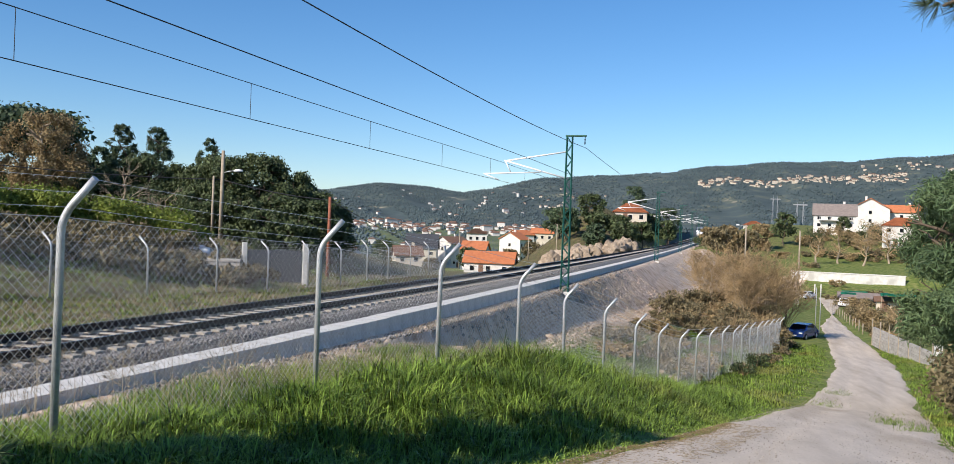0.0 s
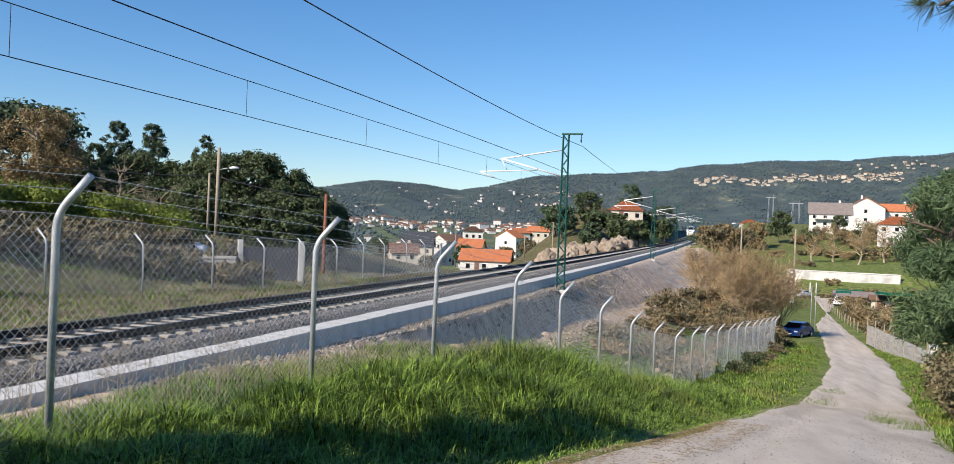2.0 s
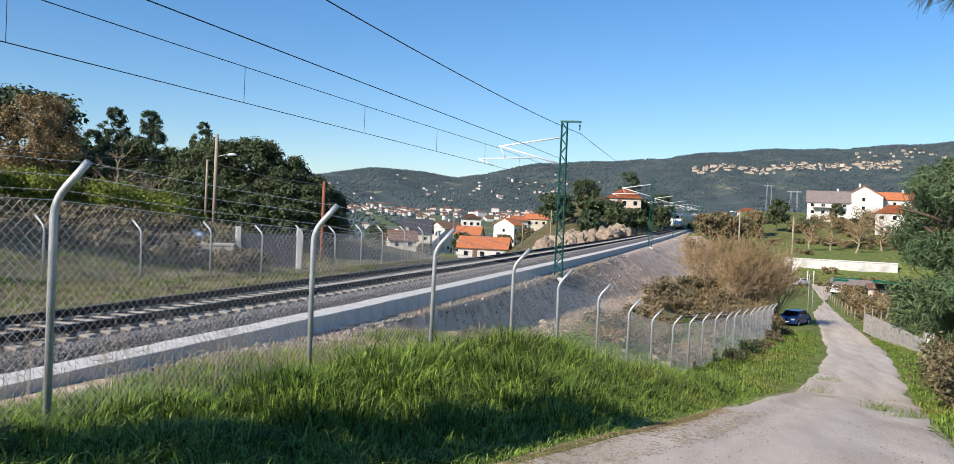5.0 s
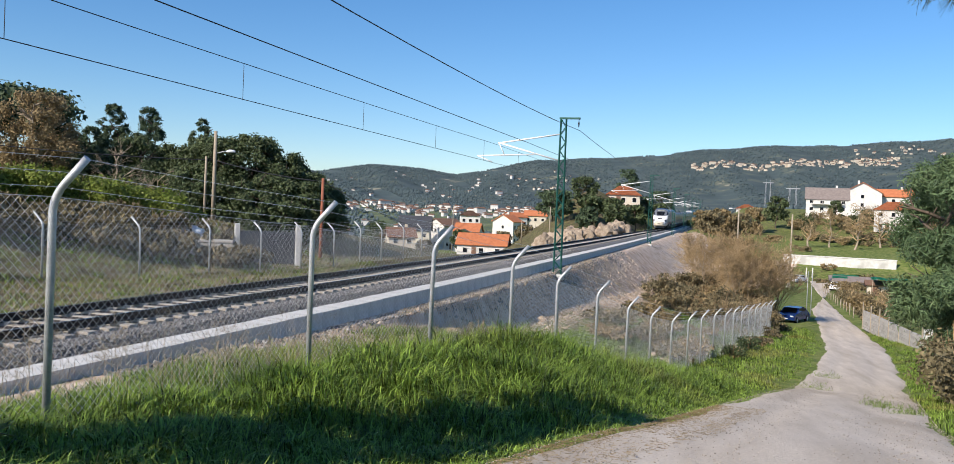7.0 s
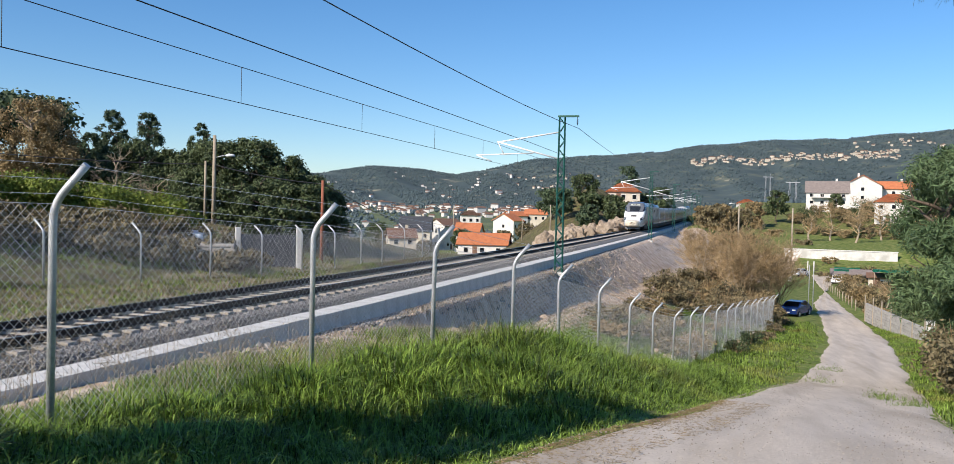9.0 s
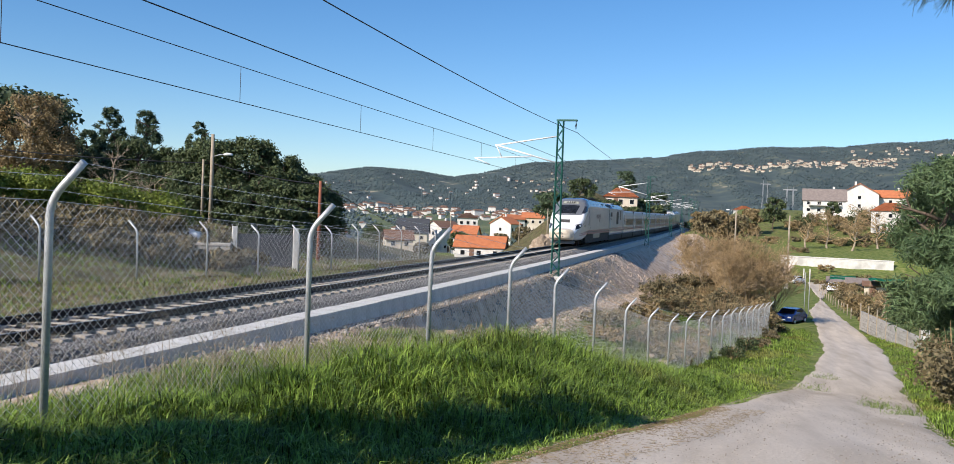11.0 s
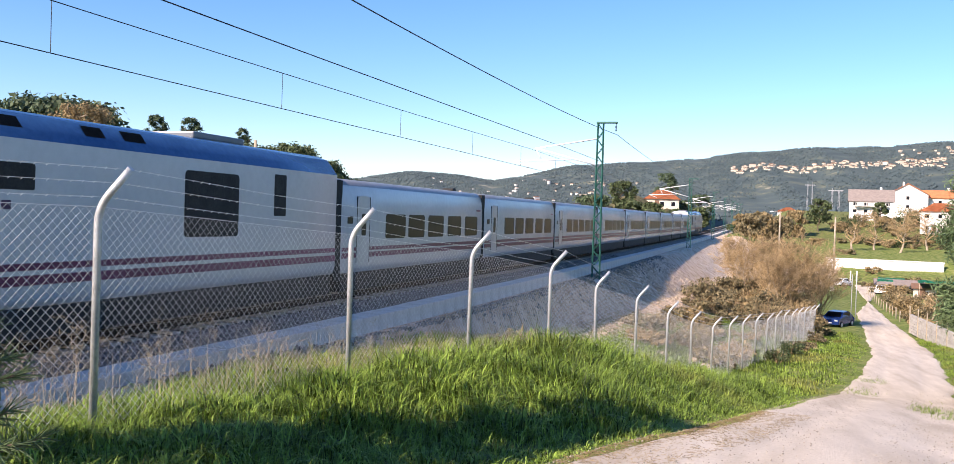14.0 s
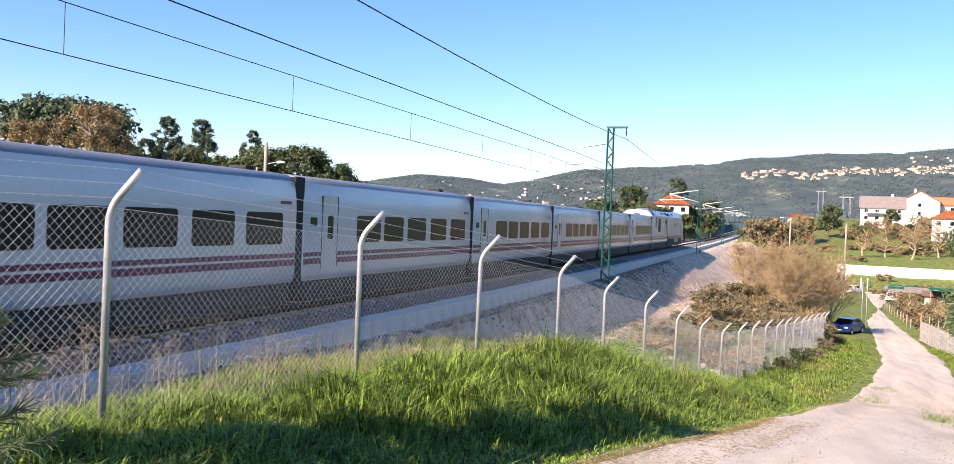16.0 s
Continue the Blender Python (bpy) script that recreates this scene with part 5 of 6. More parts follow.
for k, (x, y, t, w) in enumerate(((6.9, 27.6, -0.7, 2.4), (7.3, 30.5, -0.4, 2.6), (7.2, 24.6, -0.6, 2.2), (8.6, 34.0, -1.2, 2.6))):
    shrub("bramble_hedge", x, y, t, w, "scrub", "brown-green bramble hedge beside the lane", 310 + k, 0.07, 3400, twigs=60, category="hedge")
for k, (x, y, t, w) in enumerate(((14.6, 108, -4.6, 3.4), (13.9, 96, -5.0, 3.2), (15.5, 120, -5.2, 4.0), (13.2, 87, -5.3, 2.6), (16.6, 132, -5.6, 4), (12.9, 80, -5.4, 2.2), (17.5, 143, -5.4, 4), (20, 128, -5.4, 4.5), (18, 112, -5.2, 4.5))):
    shrub("bramble_hedge", x, y, t, w, "scrub" if k % 3 else "rust_leaf", "brown winter hedge beside the lane", 320 + k, 0.13, 1500, twigs=60, category="hedge")
for k, (x, y, t) in enumerate(((17.5, 214, 4.0), (27.3, 213, 5.0), (14.9, 92, -2.9), (22.5, 218, 3.0), (34, 222, 4.4))):
    bare_tree("fruit_tree", x, y, t, 5.5 if y > 150 else 2.6, "leafless pruned fruit tree in the field", 340 + k, "twig", 14, 0.28 if y > 150 else 0.1, None, 2, group="fruit trees")
for k, (x, y, t, w) in enumerate(((12.1, 249.7, 10.4, 7), (28.2, 262.0, 10.0, 4.5), (-4, 190, 5.0, 6), (-1.5, 200, 5.4, 7), (2.5, 205, 5.0, 6), (6, 240, 7, 6), (54, 262, 12, 9), (60, 300, 16, 10), (47, 240, 8, 6), (-7, 235, 5.6, 5), (-3, 255, 6.5, 6))):
    tree("garden_tree", x, y, t, w, "oak" if k in (0, 1, 6, 7) else "rust_leaf" if k % 2 else "scrub", "garden tree near the white houses", 360 + k, 0.32, 2400, "round")
for k, (x, y, t, w) in enumerate(((-95, 205, -1.5, 7), (-80, 200, -2.5, 6), (-62, 176, -3.8, 4), (-66, 215, -2.0, 6), (-55, 214, -2.0, 6), (-45, 205, -1.5, 7), (-100, 240, -1, 8), (-60, 262, -0.5, 7), (-42, 196, -2.5, 6), (-82, 176, -4, 6), (-90, 180, -3.4, 6))):
    tree("garden_tree", x, y, t, w, "scrub" if k % 3 else "oak", "olive-green garden tree between village houses", 380 + k, 0.3, 2000, "round")


def overhang():
    """A pine beside the camera whose lowest branch hangs into the picture's upper corner."""
    rng = np.random.default_rng(5)
    ob = empty("overhanging_pine", pose(4.6, 3.0, gz(4.6, 3.0) - 0.1), "dark pine with a needle branch hanging over the lane", "tree")
    o = Vector((4.6, 3.0, gz(4.6, 3.0) - 0.1))
    tip = Vector((0.86, 4.42, 3.52)) - o
    root = Vector((0, 0, 3.6))
    bars = [(Vector((0, 0, 0)), Vector((0.05, 0, 4)), 0.16, 0.12), (Vector((0.05, 0, 4)), Vector((0, 0.1, 7.5)), 0.12, 0.04), (root, root.lerp(tip, 0.5) + Vector((0, 0, 0.35)), 0.04, 0.025), (root.lerp(tip, 0.5) + Vector((0, 0, 0.35)), tip, 0.025, 0.008)]
    for k in range(14):
        a = rng.uniform(-0.6, 2.2)
        z = rng.uniform(4.2, 7.4)
        bars.append((Vector((0, 0, z)), Vector((math.cos(a) * 2, math.sin(a) * 1.2 - 1.5, z + 0.5)), 0.04, 0.01))
    part("trunk", bars_mesh("trunk", bars), M["bark"], ob)
    s, e = [], []
    for q in range(14):
        b = tip + Vector((0.04 * q - 0.08, rng.normal() * 0.05, 0.012 * q + rng.normal() * 0.025))
        w = (Vector((-0.5, rng.normal() * 0.5, rng.normal() * 0.5 - 0.1))).normalized()
        for k in range(36):
            d = (w + Vector((rng.normal(), rng.normal(), rng.normal())) * 0.5).normalized()
            s.append(tuple(b))
            e.append(tuple(b + d * rng.uniform(0.07, 0.13)))
    v, f = prisms(s, e, 0.0016, 0.0006)
    part("needles", raw_np("needles", v, f), M["pine_far"], ob)
    cs = [tuple(b[1]) for b in bars[4:]]
    v, f = leaves(cs, [0.7] * len(cs), 2600, 0.1, rng, 0.2)
    part("crown", raw_np("crown", v, f), M["pine_far"], ob)


overhang()


def young_conifer(x, y, top, width, seed, label="young dark-green conifer at the edge of the bank"):
    """A small conifer with drooping side branches carrying short needles."""
    rng = np.random.default_rng(seed)
    z = gz(x, y)
    h = top - z
    ob = empty("young_conifer", pose(x, y, z), label, "tree")
    bars, s, e = [(Vector((0, 0, -0.1)), Vector((0, 0, h)), 0.035, 0.006)], [], []
    for k in range(int(34 * max(1, h / 2))):
        u = rng.uniform(0.08, 0.98)
        a = rng.uniform(0, math.tau)
        L = width * 0.5 * (1.1 - u) * rng.uniform(0.6, 1.1) + 0.05
        p = Vector((0, 0, u * h))
        q = p + Vector((math.cos(a) * L, math.sin(a) * L, L * rng.uniform(0.1, 0.5)))
        bars.append((p, q, 0.012, 0.004))
        for j in range(int(70 * L / 0.4) + 14):
            c = p.lerp(q, rng.uniform(0.1, 1))
            d = ((q - p).normalized() + Vector((rng.normal(), rng.normal(), rng.normal())) * 0.7).normalized()
            s.append(tuple(c))
            e.append(tuple(c + d * rng.uniform(0.06, 0.13)))
    part("trunk", bars_mesh("trunk", bars[:1], 5), M["bark"], ob)
    for one in bars[1:]:
        part("branch", bars_mesh("branch", [one], 4), M["bark"], ob)
    v, f = prisms(s, e, 0.0042, 0.0018)
    part("needles", raw_np("needles", v, f), M["pine"], ob)


young_conifer(-3.39, 2.97, 2.05, 0.95, 6)
# unseen pines, added beside the viewpoint only to throw shade on the grass
for k, (x, y, t, w) in enumerate(((-7.9, 0.3, 6.4, 2.6), (-6.8, 1.8, 6.2, 1.7), (-6.3, 2.9, 6.8, 1.3))):
    tree("shade_pine", x, y, t, w, "pine", "slim high-crowned pine added out of view to shade the bank", 420 + k, 0.12, 1700, "umbrella", trunk=0.07)


# ---------------------------------------------------------------- grass
def grass():
    rng = np.random.default_rng(77)

    def tufts(n, ylo, yhi, power, xlo, xhi, hlo, hhi, blades, width, lean):
        y = ylo + (yhi - ylo) * rng.random(n) ** power
        u = rng.random(n)
        x = xlo(y) + (xhi(y) - xlo(y)) * u
        clump = 0.5 + 0.5 * np.sin(x * 2.1 + np.sin(y * 1.3) * 2) * np.cos(y * 1.7 + x * 0.6)
        hh = (hlo + (hhi - hlo) * rng.random(n) ** 1.4) * (0.5 + 0.8 * clump)
        edge = np.clip((xhi(y) - x) / 1.3, 0.22, 1) * (0.62 + 0.38 * smooth(7, 12, y))
        return np.repeat(x, blades), np.repeat(y, blades), np.repeat(hh * edge, blades), width, lean

    def blades(x, y, h, width, lean, spread=0.07):
        n = len(x)
        ox, oy = rng.normal(size=n) * spread, rng.normal(size=n) * spread
        x, y = x + ox, y + oy
        z = ground_z(x, y) - 0.02
        a = np.arctan2(oy, ox) + rng.normal(size=n) * 0.8      # blades arch outwards from the middle of their tuft
        d = np.stack([np.cos(a), np.sin(a), np.zeros(n)], -1)
        s = np.stack([-np.sin(a), np.cos(a), np.zeros(n)], -1)
        h = h * rng.uniform(0.6, 1.15, n)
        k = lean * rng.uniform(0.3, 1.4, n) * h
        b = np.stack([x, y, z], -1)
        w = (width * rng.uniform(0.7, 1.3, n))[:, None]
        m = b + d * (k * 0.3)[:, None] + np.stack([0 * h, 0 * h, h * 0.6], -1)
        t = b + d * k[:, None] + np.stack([0 * h, 0 * h, h * rng.uniform(0.5, 1.0, n)], -1)
        v = np.stack([b - s * w, b + s * w, m + s * w * 0.8, m - s * w * 0.8, t], 1)
        i = np.arange(n)[:, None] * 5
        f = np.concatenate([i + [0, 1, 2], i + [0, 2, 3], i + [3, 2, 4]], 1).reshape(-1, 3)
        return v.reshape(-1, 3), f

    roadl = lambda y: np.maximum(np.interp(y, ROAD_LY, ROAD_LX), fence_x(y) + 0.8) + 0.1
    roadr = lambda y: np.interp(y, ROAD_RY, ROAD_RX) + 0.0
    sets = [tufts(15500, 3.2, 26, 1.25, lambda y: fence_x(y) - 2.6, roadl, 0.16, 0.55, 12, 0.007, 1.0),
            tufts(9000, 22, 78, 1.1, lambda y: fence_x(y) - 4.9, roadl, 0.12, 0.34, 7, 0.013, 0.6),
            tufts(7000, 20, 64, 1.0, lambda y: fence_x(y) - 5.0, lambda y: fence_x(y) + 0.3, 0.12, 0.36, 7, 0.013, 0.8),
            tufts(4600, 11, 46, 1.1, lambda y: track_x(y) - 15, lambda y: track_x(y) - 4.6, 0.08, 0.26, 8, 0.01, 0.7),
            tufts(5600, 11, 62, 1.1, lambda y: np.maximum(fence_x(y) - 5.2, track_x(y) + 4.2), lambda y: fence_x(y) - 1.6, 0.1, 0.34, 8, 0.008, 0.7),
            tufts(3600, 14, 80, 1.2, roadr, lambda y: roadr(y) + 2.6, 0.1, 0.28, 9, 0.01, 0.6)]
    vs, fs, off = [], [], 0
    for x, y, h, w, lean in sets:
        v, f = blades(x, y, h, w, lean)
        vs.append(v)
        fs.append(f + off)
        off += len(v)
    ob = part("grass", raw_np("grass", np.concatenate(vs), np.concatenate(fs)), M["grass"])
    tagged(ob, "long bright green grass in tufts on the bank", "grass", kind="stuff")
    # dry seed stalks by the fence
    n = 480
    y = rng.uniform(6, 19, n)
    x = fence_x(y) - rng.uniform(0.05, 1.7, n)
    h = rng.uniform(0.4, 1.15, n) * rng.uniform(0.6, 1, n)
    z = ground_z(x, y)
    b = np.stack([x, y, z], -1)
    t = b + np.stack([rng.normal(size=n) * 0.1, rng.normal(size=n) * 0.1, h], -1)
    v1, f1 = prisms(b, t, 0.0035, 0.0015)
    c = t[:340]
    c2 = np.repeat(c, 16, 0) + rng.normal(size=(340 * 16, 3)) * [0.03, 0.03, 0.07]
    v2, f2 = prisms(c2, c2 + rng.normal(size=c2.shape) * 0.025, 0.002, 0.001)
    x, y, hh, w, lean = tufts(5200, 13, 70, 1.2, lambda y: track_x(y) + 3.6, lambda y: fence_x(y) + 0.2 - 4.2 * smooth(20, 27, y), 0.1, 0.34, 8, 0.006, 0.7)
    v3, f3 = blades(x, y, hh, w, lean, 0.1)
    x, y, hh, w, lean = tufts(3200, 12, 44, 1.0, lambda y: track_x(y) - 9.5, lambda y: track_x(y) - 4.4, 0.08, 0.22, 8, 0.008, 0.6)
    v4, f4 = blades(x, y, hh, w, lean, 0.1)
    v3, f3 = np.concatenate([v3, v4]), np.concatenate([f3, f4 + len(v3)])
    ob = part("dry_grass", raw_np("dry_grass", v3, f3), M["dry"])
    tagged(ob, "dry straw-coloured grass tufts on the embankment", "dry grass", kind="stuff")
    ob = part("dry_stalks", raw_np("dry_stalks", np.concatenate([v1, v2]), np.concatenate([f1, f2 + len(v1)])), M["dry"])
    tagged(ob, "dry brown seed stalks standing along the fence", "dry weeds", kind="stuff")
    for k, (sx, sy, st) in enumerate(((-7.6, 8.2, 1.6), (-7.4, 9.6, 1.0), (-6.9, 10.9, 1.1), (-6.4, 10.6, 0.9), (-7.9, 7.6, 0.9))):
        bare_tree("dry_weed", sx, sy, gz(sx, sy) + st, 0.7, "tall dry brown weed beside the fence", 440 + k, "dry", 12, 0.006, None, 2, "weed", thin=0.0025)


grass()


def far_woods():
    """Woodland on the hills as thousands of small crowns."""
    rng = np.random.default_rng(91)
    n = 56000
    r = 430 + 2200 * rng.random(n) ** 0.75
    b = np.radians(rng.uniform(-50, 22, n))
    x, y = r * np.sin(b), r * np.cos(b)
    deg = np.degrees(b)
    patch = np.sin(deg * 1.7 + r / 130) + np.sin(deg * 0.6 - r / 210) + 0.8 * np.sin(deg * 3.1 + r / 70)
    keep = (patch > -1.1 + 1.3 * smooth(1300, 600, r) * (deg < -8)) & ~((np.abs(x - track_x(y)) < 16) & (y < 700))
    x, y, r = x[keep], y[keep], r[keep]
    m = len(x)
    gem = np.array([[1, 0, 0], [-0.9, 0.1, 0], [0, 1, 0.1], [0.1, -1, 0], [0, 0.1, 1.0], [0, 0, -0.8]])
    tri = np.array([[0, 2, 4], [2, 1, 4], [1, 3, 4], [3, 0, 4], [2, 0, 5], [1, 2, 5], [3, 1, 5], [0, 3, 5]])
    s = rng.uniform(0.9, 2.2, m) * (0.8 + 0.35 * smooth(500, 2400, r))
    turn = rng.uniform(0, math.tau, m)
    ca, sa = np.cos(turn)[:, None], np.sin(turn)[:, None]
    v = gem[None] * (s[:, None, None] * rng.uniform(0.75, 1.35, (m, 6, 1)))
    v = np.stack([v[..., 0] * ca - v[..., 1] * sa, v[..., 0] * sa + v[..., 1] * ca, v[..., 2]], -1)
    v = v * np.array([1, 1, 1.25])
    v += np.stack([x, y, ground_z(x, y) + s * 0.7], -1)[:, None]
    f = tri[None] + (np.arange(m) * 6)[:, None, None]
    # crowns take the woodland colour that has the air's blue haze in it
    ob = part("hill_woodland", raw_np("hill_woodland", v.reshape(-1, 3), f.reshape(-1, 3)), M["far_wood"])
    tagged(ob, "dark woodland covering the distant hills, bluish haze in its colour", "woodland", kind="stuff")


far_woods()


def rubble():
    """Broken earth and stone over the embankment, and loose gravel on the lane."""
    rng = np.random.default_rng(63)
    base = np.array([[1, 0, 0], [-0.9, 0.1, 0], [0, 1, 0.1], [0.1, -1, 0], [0, 0.1, 0.8], [0, 0, -0.8]])
    tri = np.array([[0, 2, 4], [2, 1, 4], [1, 3, 4], [3, 0, 4], [2, 0, 5], [1, 2, 5], [3, 1, 5], [0, 3, 5]])

    def scatter(name, x, y, z, r, mat, label):
        n = len(x)
        v = base[None] * (r[:, None, None] * rng.uniform(0.5, 1.4, (n, 6, 1)))
        a = rng.uniform(0, math.tau, n)
        ca, sa = np.cos(a)[:, None], np.sin(a)[:, None]
        v = np.stack([v[..., 0] * ca - v[..., 1] * sa, v[..., 0] * sa + v[..., 1] * ca, v[..., 2]], -1)
        v += np.stack([x, y, z], -1)[:, None]
        f = tri[None] + (np.arange(n) * 6)[:, None, None]
        tagged(part(name, raw_np(name, v.reshape(-1, 3), f.reshape(-1, 3)), M[mat]), label, "rubble", kind="stuff")

    n = 24000
    y = 12 + 70 * rng.random(n) ** 1.3
    c, xf = track_x(y), fence_x(y)
    x = c + 3.3 + (xf - 0.8 - 3.8 * smooth(20, 27, y) - 1.5 * smooth(32, 45, y) - c - 3.3) * rng.random(n) ** 1.2
    size = 0.014 + 0.08 * rng.random(n) ** 6 + 0.0004 * y
    spill = x < c + 4.3 + 0.5 * np.sin(y * 0.9) + rng.normal(size=n) * 0.35
    spill |= (y < 19) & (rng.random(n) < 0.6)
    for name, sel, mat, label in (("embankment_rubble", ~spill, "rubble", "broken earth and stone rubble on the embankment"), ("ballast_spill", spill, "ballast", "grey ballast stones spilled beside the cable trough")):
        scatter(name, x[sel], y[sel], ground_z(x[sel], y[sel]), size[sel], mat, label)
    n = 13000
    y = 5 + 34 * rng.random(n) ** 1.6
    l, r = np.interp(y, ROAD_LY, ROAD_LX), np.interp(y, ROAD_RY, ROAD_RX)
    u = rng.random(n)
    u = np.where(rng.random(n) < 0.5, u, np.where(rng.random(n) < 0.5, u ** 4, 1 - u ** 4))
    x = l + (r - l) * u
    scatter("road_gravel", x, y, np.interp(y, ROAD_Y, ROAD_Z) + 0.025 + 0.04 * np.sin(np.pi * u), 0.004 + 0.01 * rng.random(n) ** 2, "pebble", "loose pale gravel scattered on the lane")


rubble()


def garden_scrub():
    rng = np.random.default_rng(29)
    for k in range(30):
        b, r = radians(rng.uniform(-2.5, 11.5)), rng.uniform(196, 272)
        if r < 225 and k % 3:
            r += 40
        x, y = r * math.sin(b), r * math.cos(b)
        shrub("garden_shrub", x, y, gz(x, y) + rng.uniform(1.2, 3.4), rng.uniform(3, 6), ("scrub", "rust_leaf", "oak", "scrub")[k % 4], "mixed winter shrub in the hillside gardens", 500 + k, 0.22, 900, twigs=30)
    for k, (x, y, hgt) in enumerate(((24, 262, 4.2), (29, 258, 3.6), (34.5, 262, 5.5), (38.5, 268, 5.0), (44, 238, 3.4), (38, 236, 3.6), (48, 242, 4.0), (31, 246, 3.0), (20.5, 256, 4.4), (42, 270, 5.5))):
        shrub("garden_shrub", x, y, gz(x, y) + hgt, 5.5, ("scrub", "rust_leaf", "oak")[k % 3], "mixed winter shrub below the hillside houses", 570 + k, 0.22, 900, twigs=40)
    for k, (x, y, hgt) in enumerate(((26, 250, 6.5), (33, 252, 8.0), (37, 244, 7.5), (41, 232, 6.0), (30, 232, 6.5), (46, 234, 7.0))):
        bare_tree("garden_tree", x, y, gz(x, y) + hgt, 6.0, "bare pollarded tree below the hillside houses", 590 + k, "twig", 18, 0.22, thin=0.03, depth=2, group="garden trees")
    for k in range(16):
        x, y = 17 + 2.1 * k + rng.normal() * 0.6, 228 + rng.uniform(-5, 8)
        shrub("garden_shrub", x, y, gz(x, y) + rng.uniform(1.2, 2.8), rng.uniform(2.4, 4.2), ("scrub", "rust_leaf", "oak", "scrub")[k % 4], "olive-brown winter shrub along the top of the field", 640 + k, 0.18, 900, twigs=40)
    for k in range(12):
        b, r = radians(rng.uniform(3.2, 9.5)), rng.uniform(150, 184)
        x, y = r * math.sin(b), r * math.cos(b)
        if x > np.interp(y, ROAD_RY, ROAD_RX) + 1.5:
            shrub("garden_shrub", x, y, gz(x, y) + rng.uniform(0.8, 1.8), rng.uniform(2, 4), ("scrub", "rust_leaf")[k % 2], "brown vines and shrubs in the vegetable plots", 540 + k, 0.16, 800, twigs=50)


garden_scrub()


def thicket_floor():
    rng = np.random.default_rng(37)
    for k in range(26):
        y = rng.uniform(66, 100)
        x = float(fence_x(min(y, 74))) - rng.uniform(0.3, 8.0)
        shrub("bramble", x, y, gz(x, y) + rng.uniform(1.0, 2.4), rng.uniform(2.4, 4.2), ("scrub", "scrub", "rust_leaf", "scrub")[k % 4], "tangled brown and olive brambles under the willows", 600 + k, 0.12, 1500, twigs=70)
    n = 5200
    y = 5.5 + 12 * rng.random(n) ** 1.2
    l = np.interp(y, ROAD_LY, ROAD_LX)
    x = l + 0.05 + 0.9 * rng.random(n) ** 2
    z = np.interp(y, ROAD_Y, ROAD_Z) + 0.035
    p = np.stack([x, y, z], -1)
    a = rng.uniform(0, math.tau, n)
    v, f = prisms(p, p + np.stack([np.cos(a), np.sin(a), 0.12 * rng.normal(size=n)], -1) * rng.uniform(0.03, 0.09, (n, 1)), 0.0022, 0.0012)
    tagged(part("needle_litter", raw_np("needle_litter", v, f), M["rust_leaf"]), "brown pine needle litter along the lane edge", "litter", kind="stuff")
    for k, (x, y, w) in enumerate(((4.0, 24.5, 0.5), (4.1, 21.6, 0.5), (4.3, 41.0, 0.8), (3.3, 35.5, 0.8))):
        z = float(np.interp(y, ROAD_Y, ROAD_Z))
        m = 260
        b = np.stack([x + rng.normal(size=m) * w * 0.5, y + rng.normal(size=m) * w * 0.9, np.full(m, z + 0.02)], -1)
        v, f = prisms(b, b + np.stack([rng.normal(size=m) * 0.03, rng.normal(size=m) * 0.03, rng.uniform(0.04, 0.1, m)], -1), 0.008, 0.002)
        tagged(part("grass_patch", raw_np("grass_patch", v, f), M["grass"]), "flat tuft of yellowish grass on the lane", "grass", "lane grass patches", "stuff")


thicket_floor()

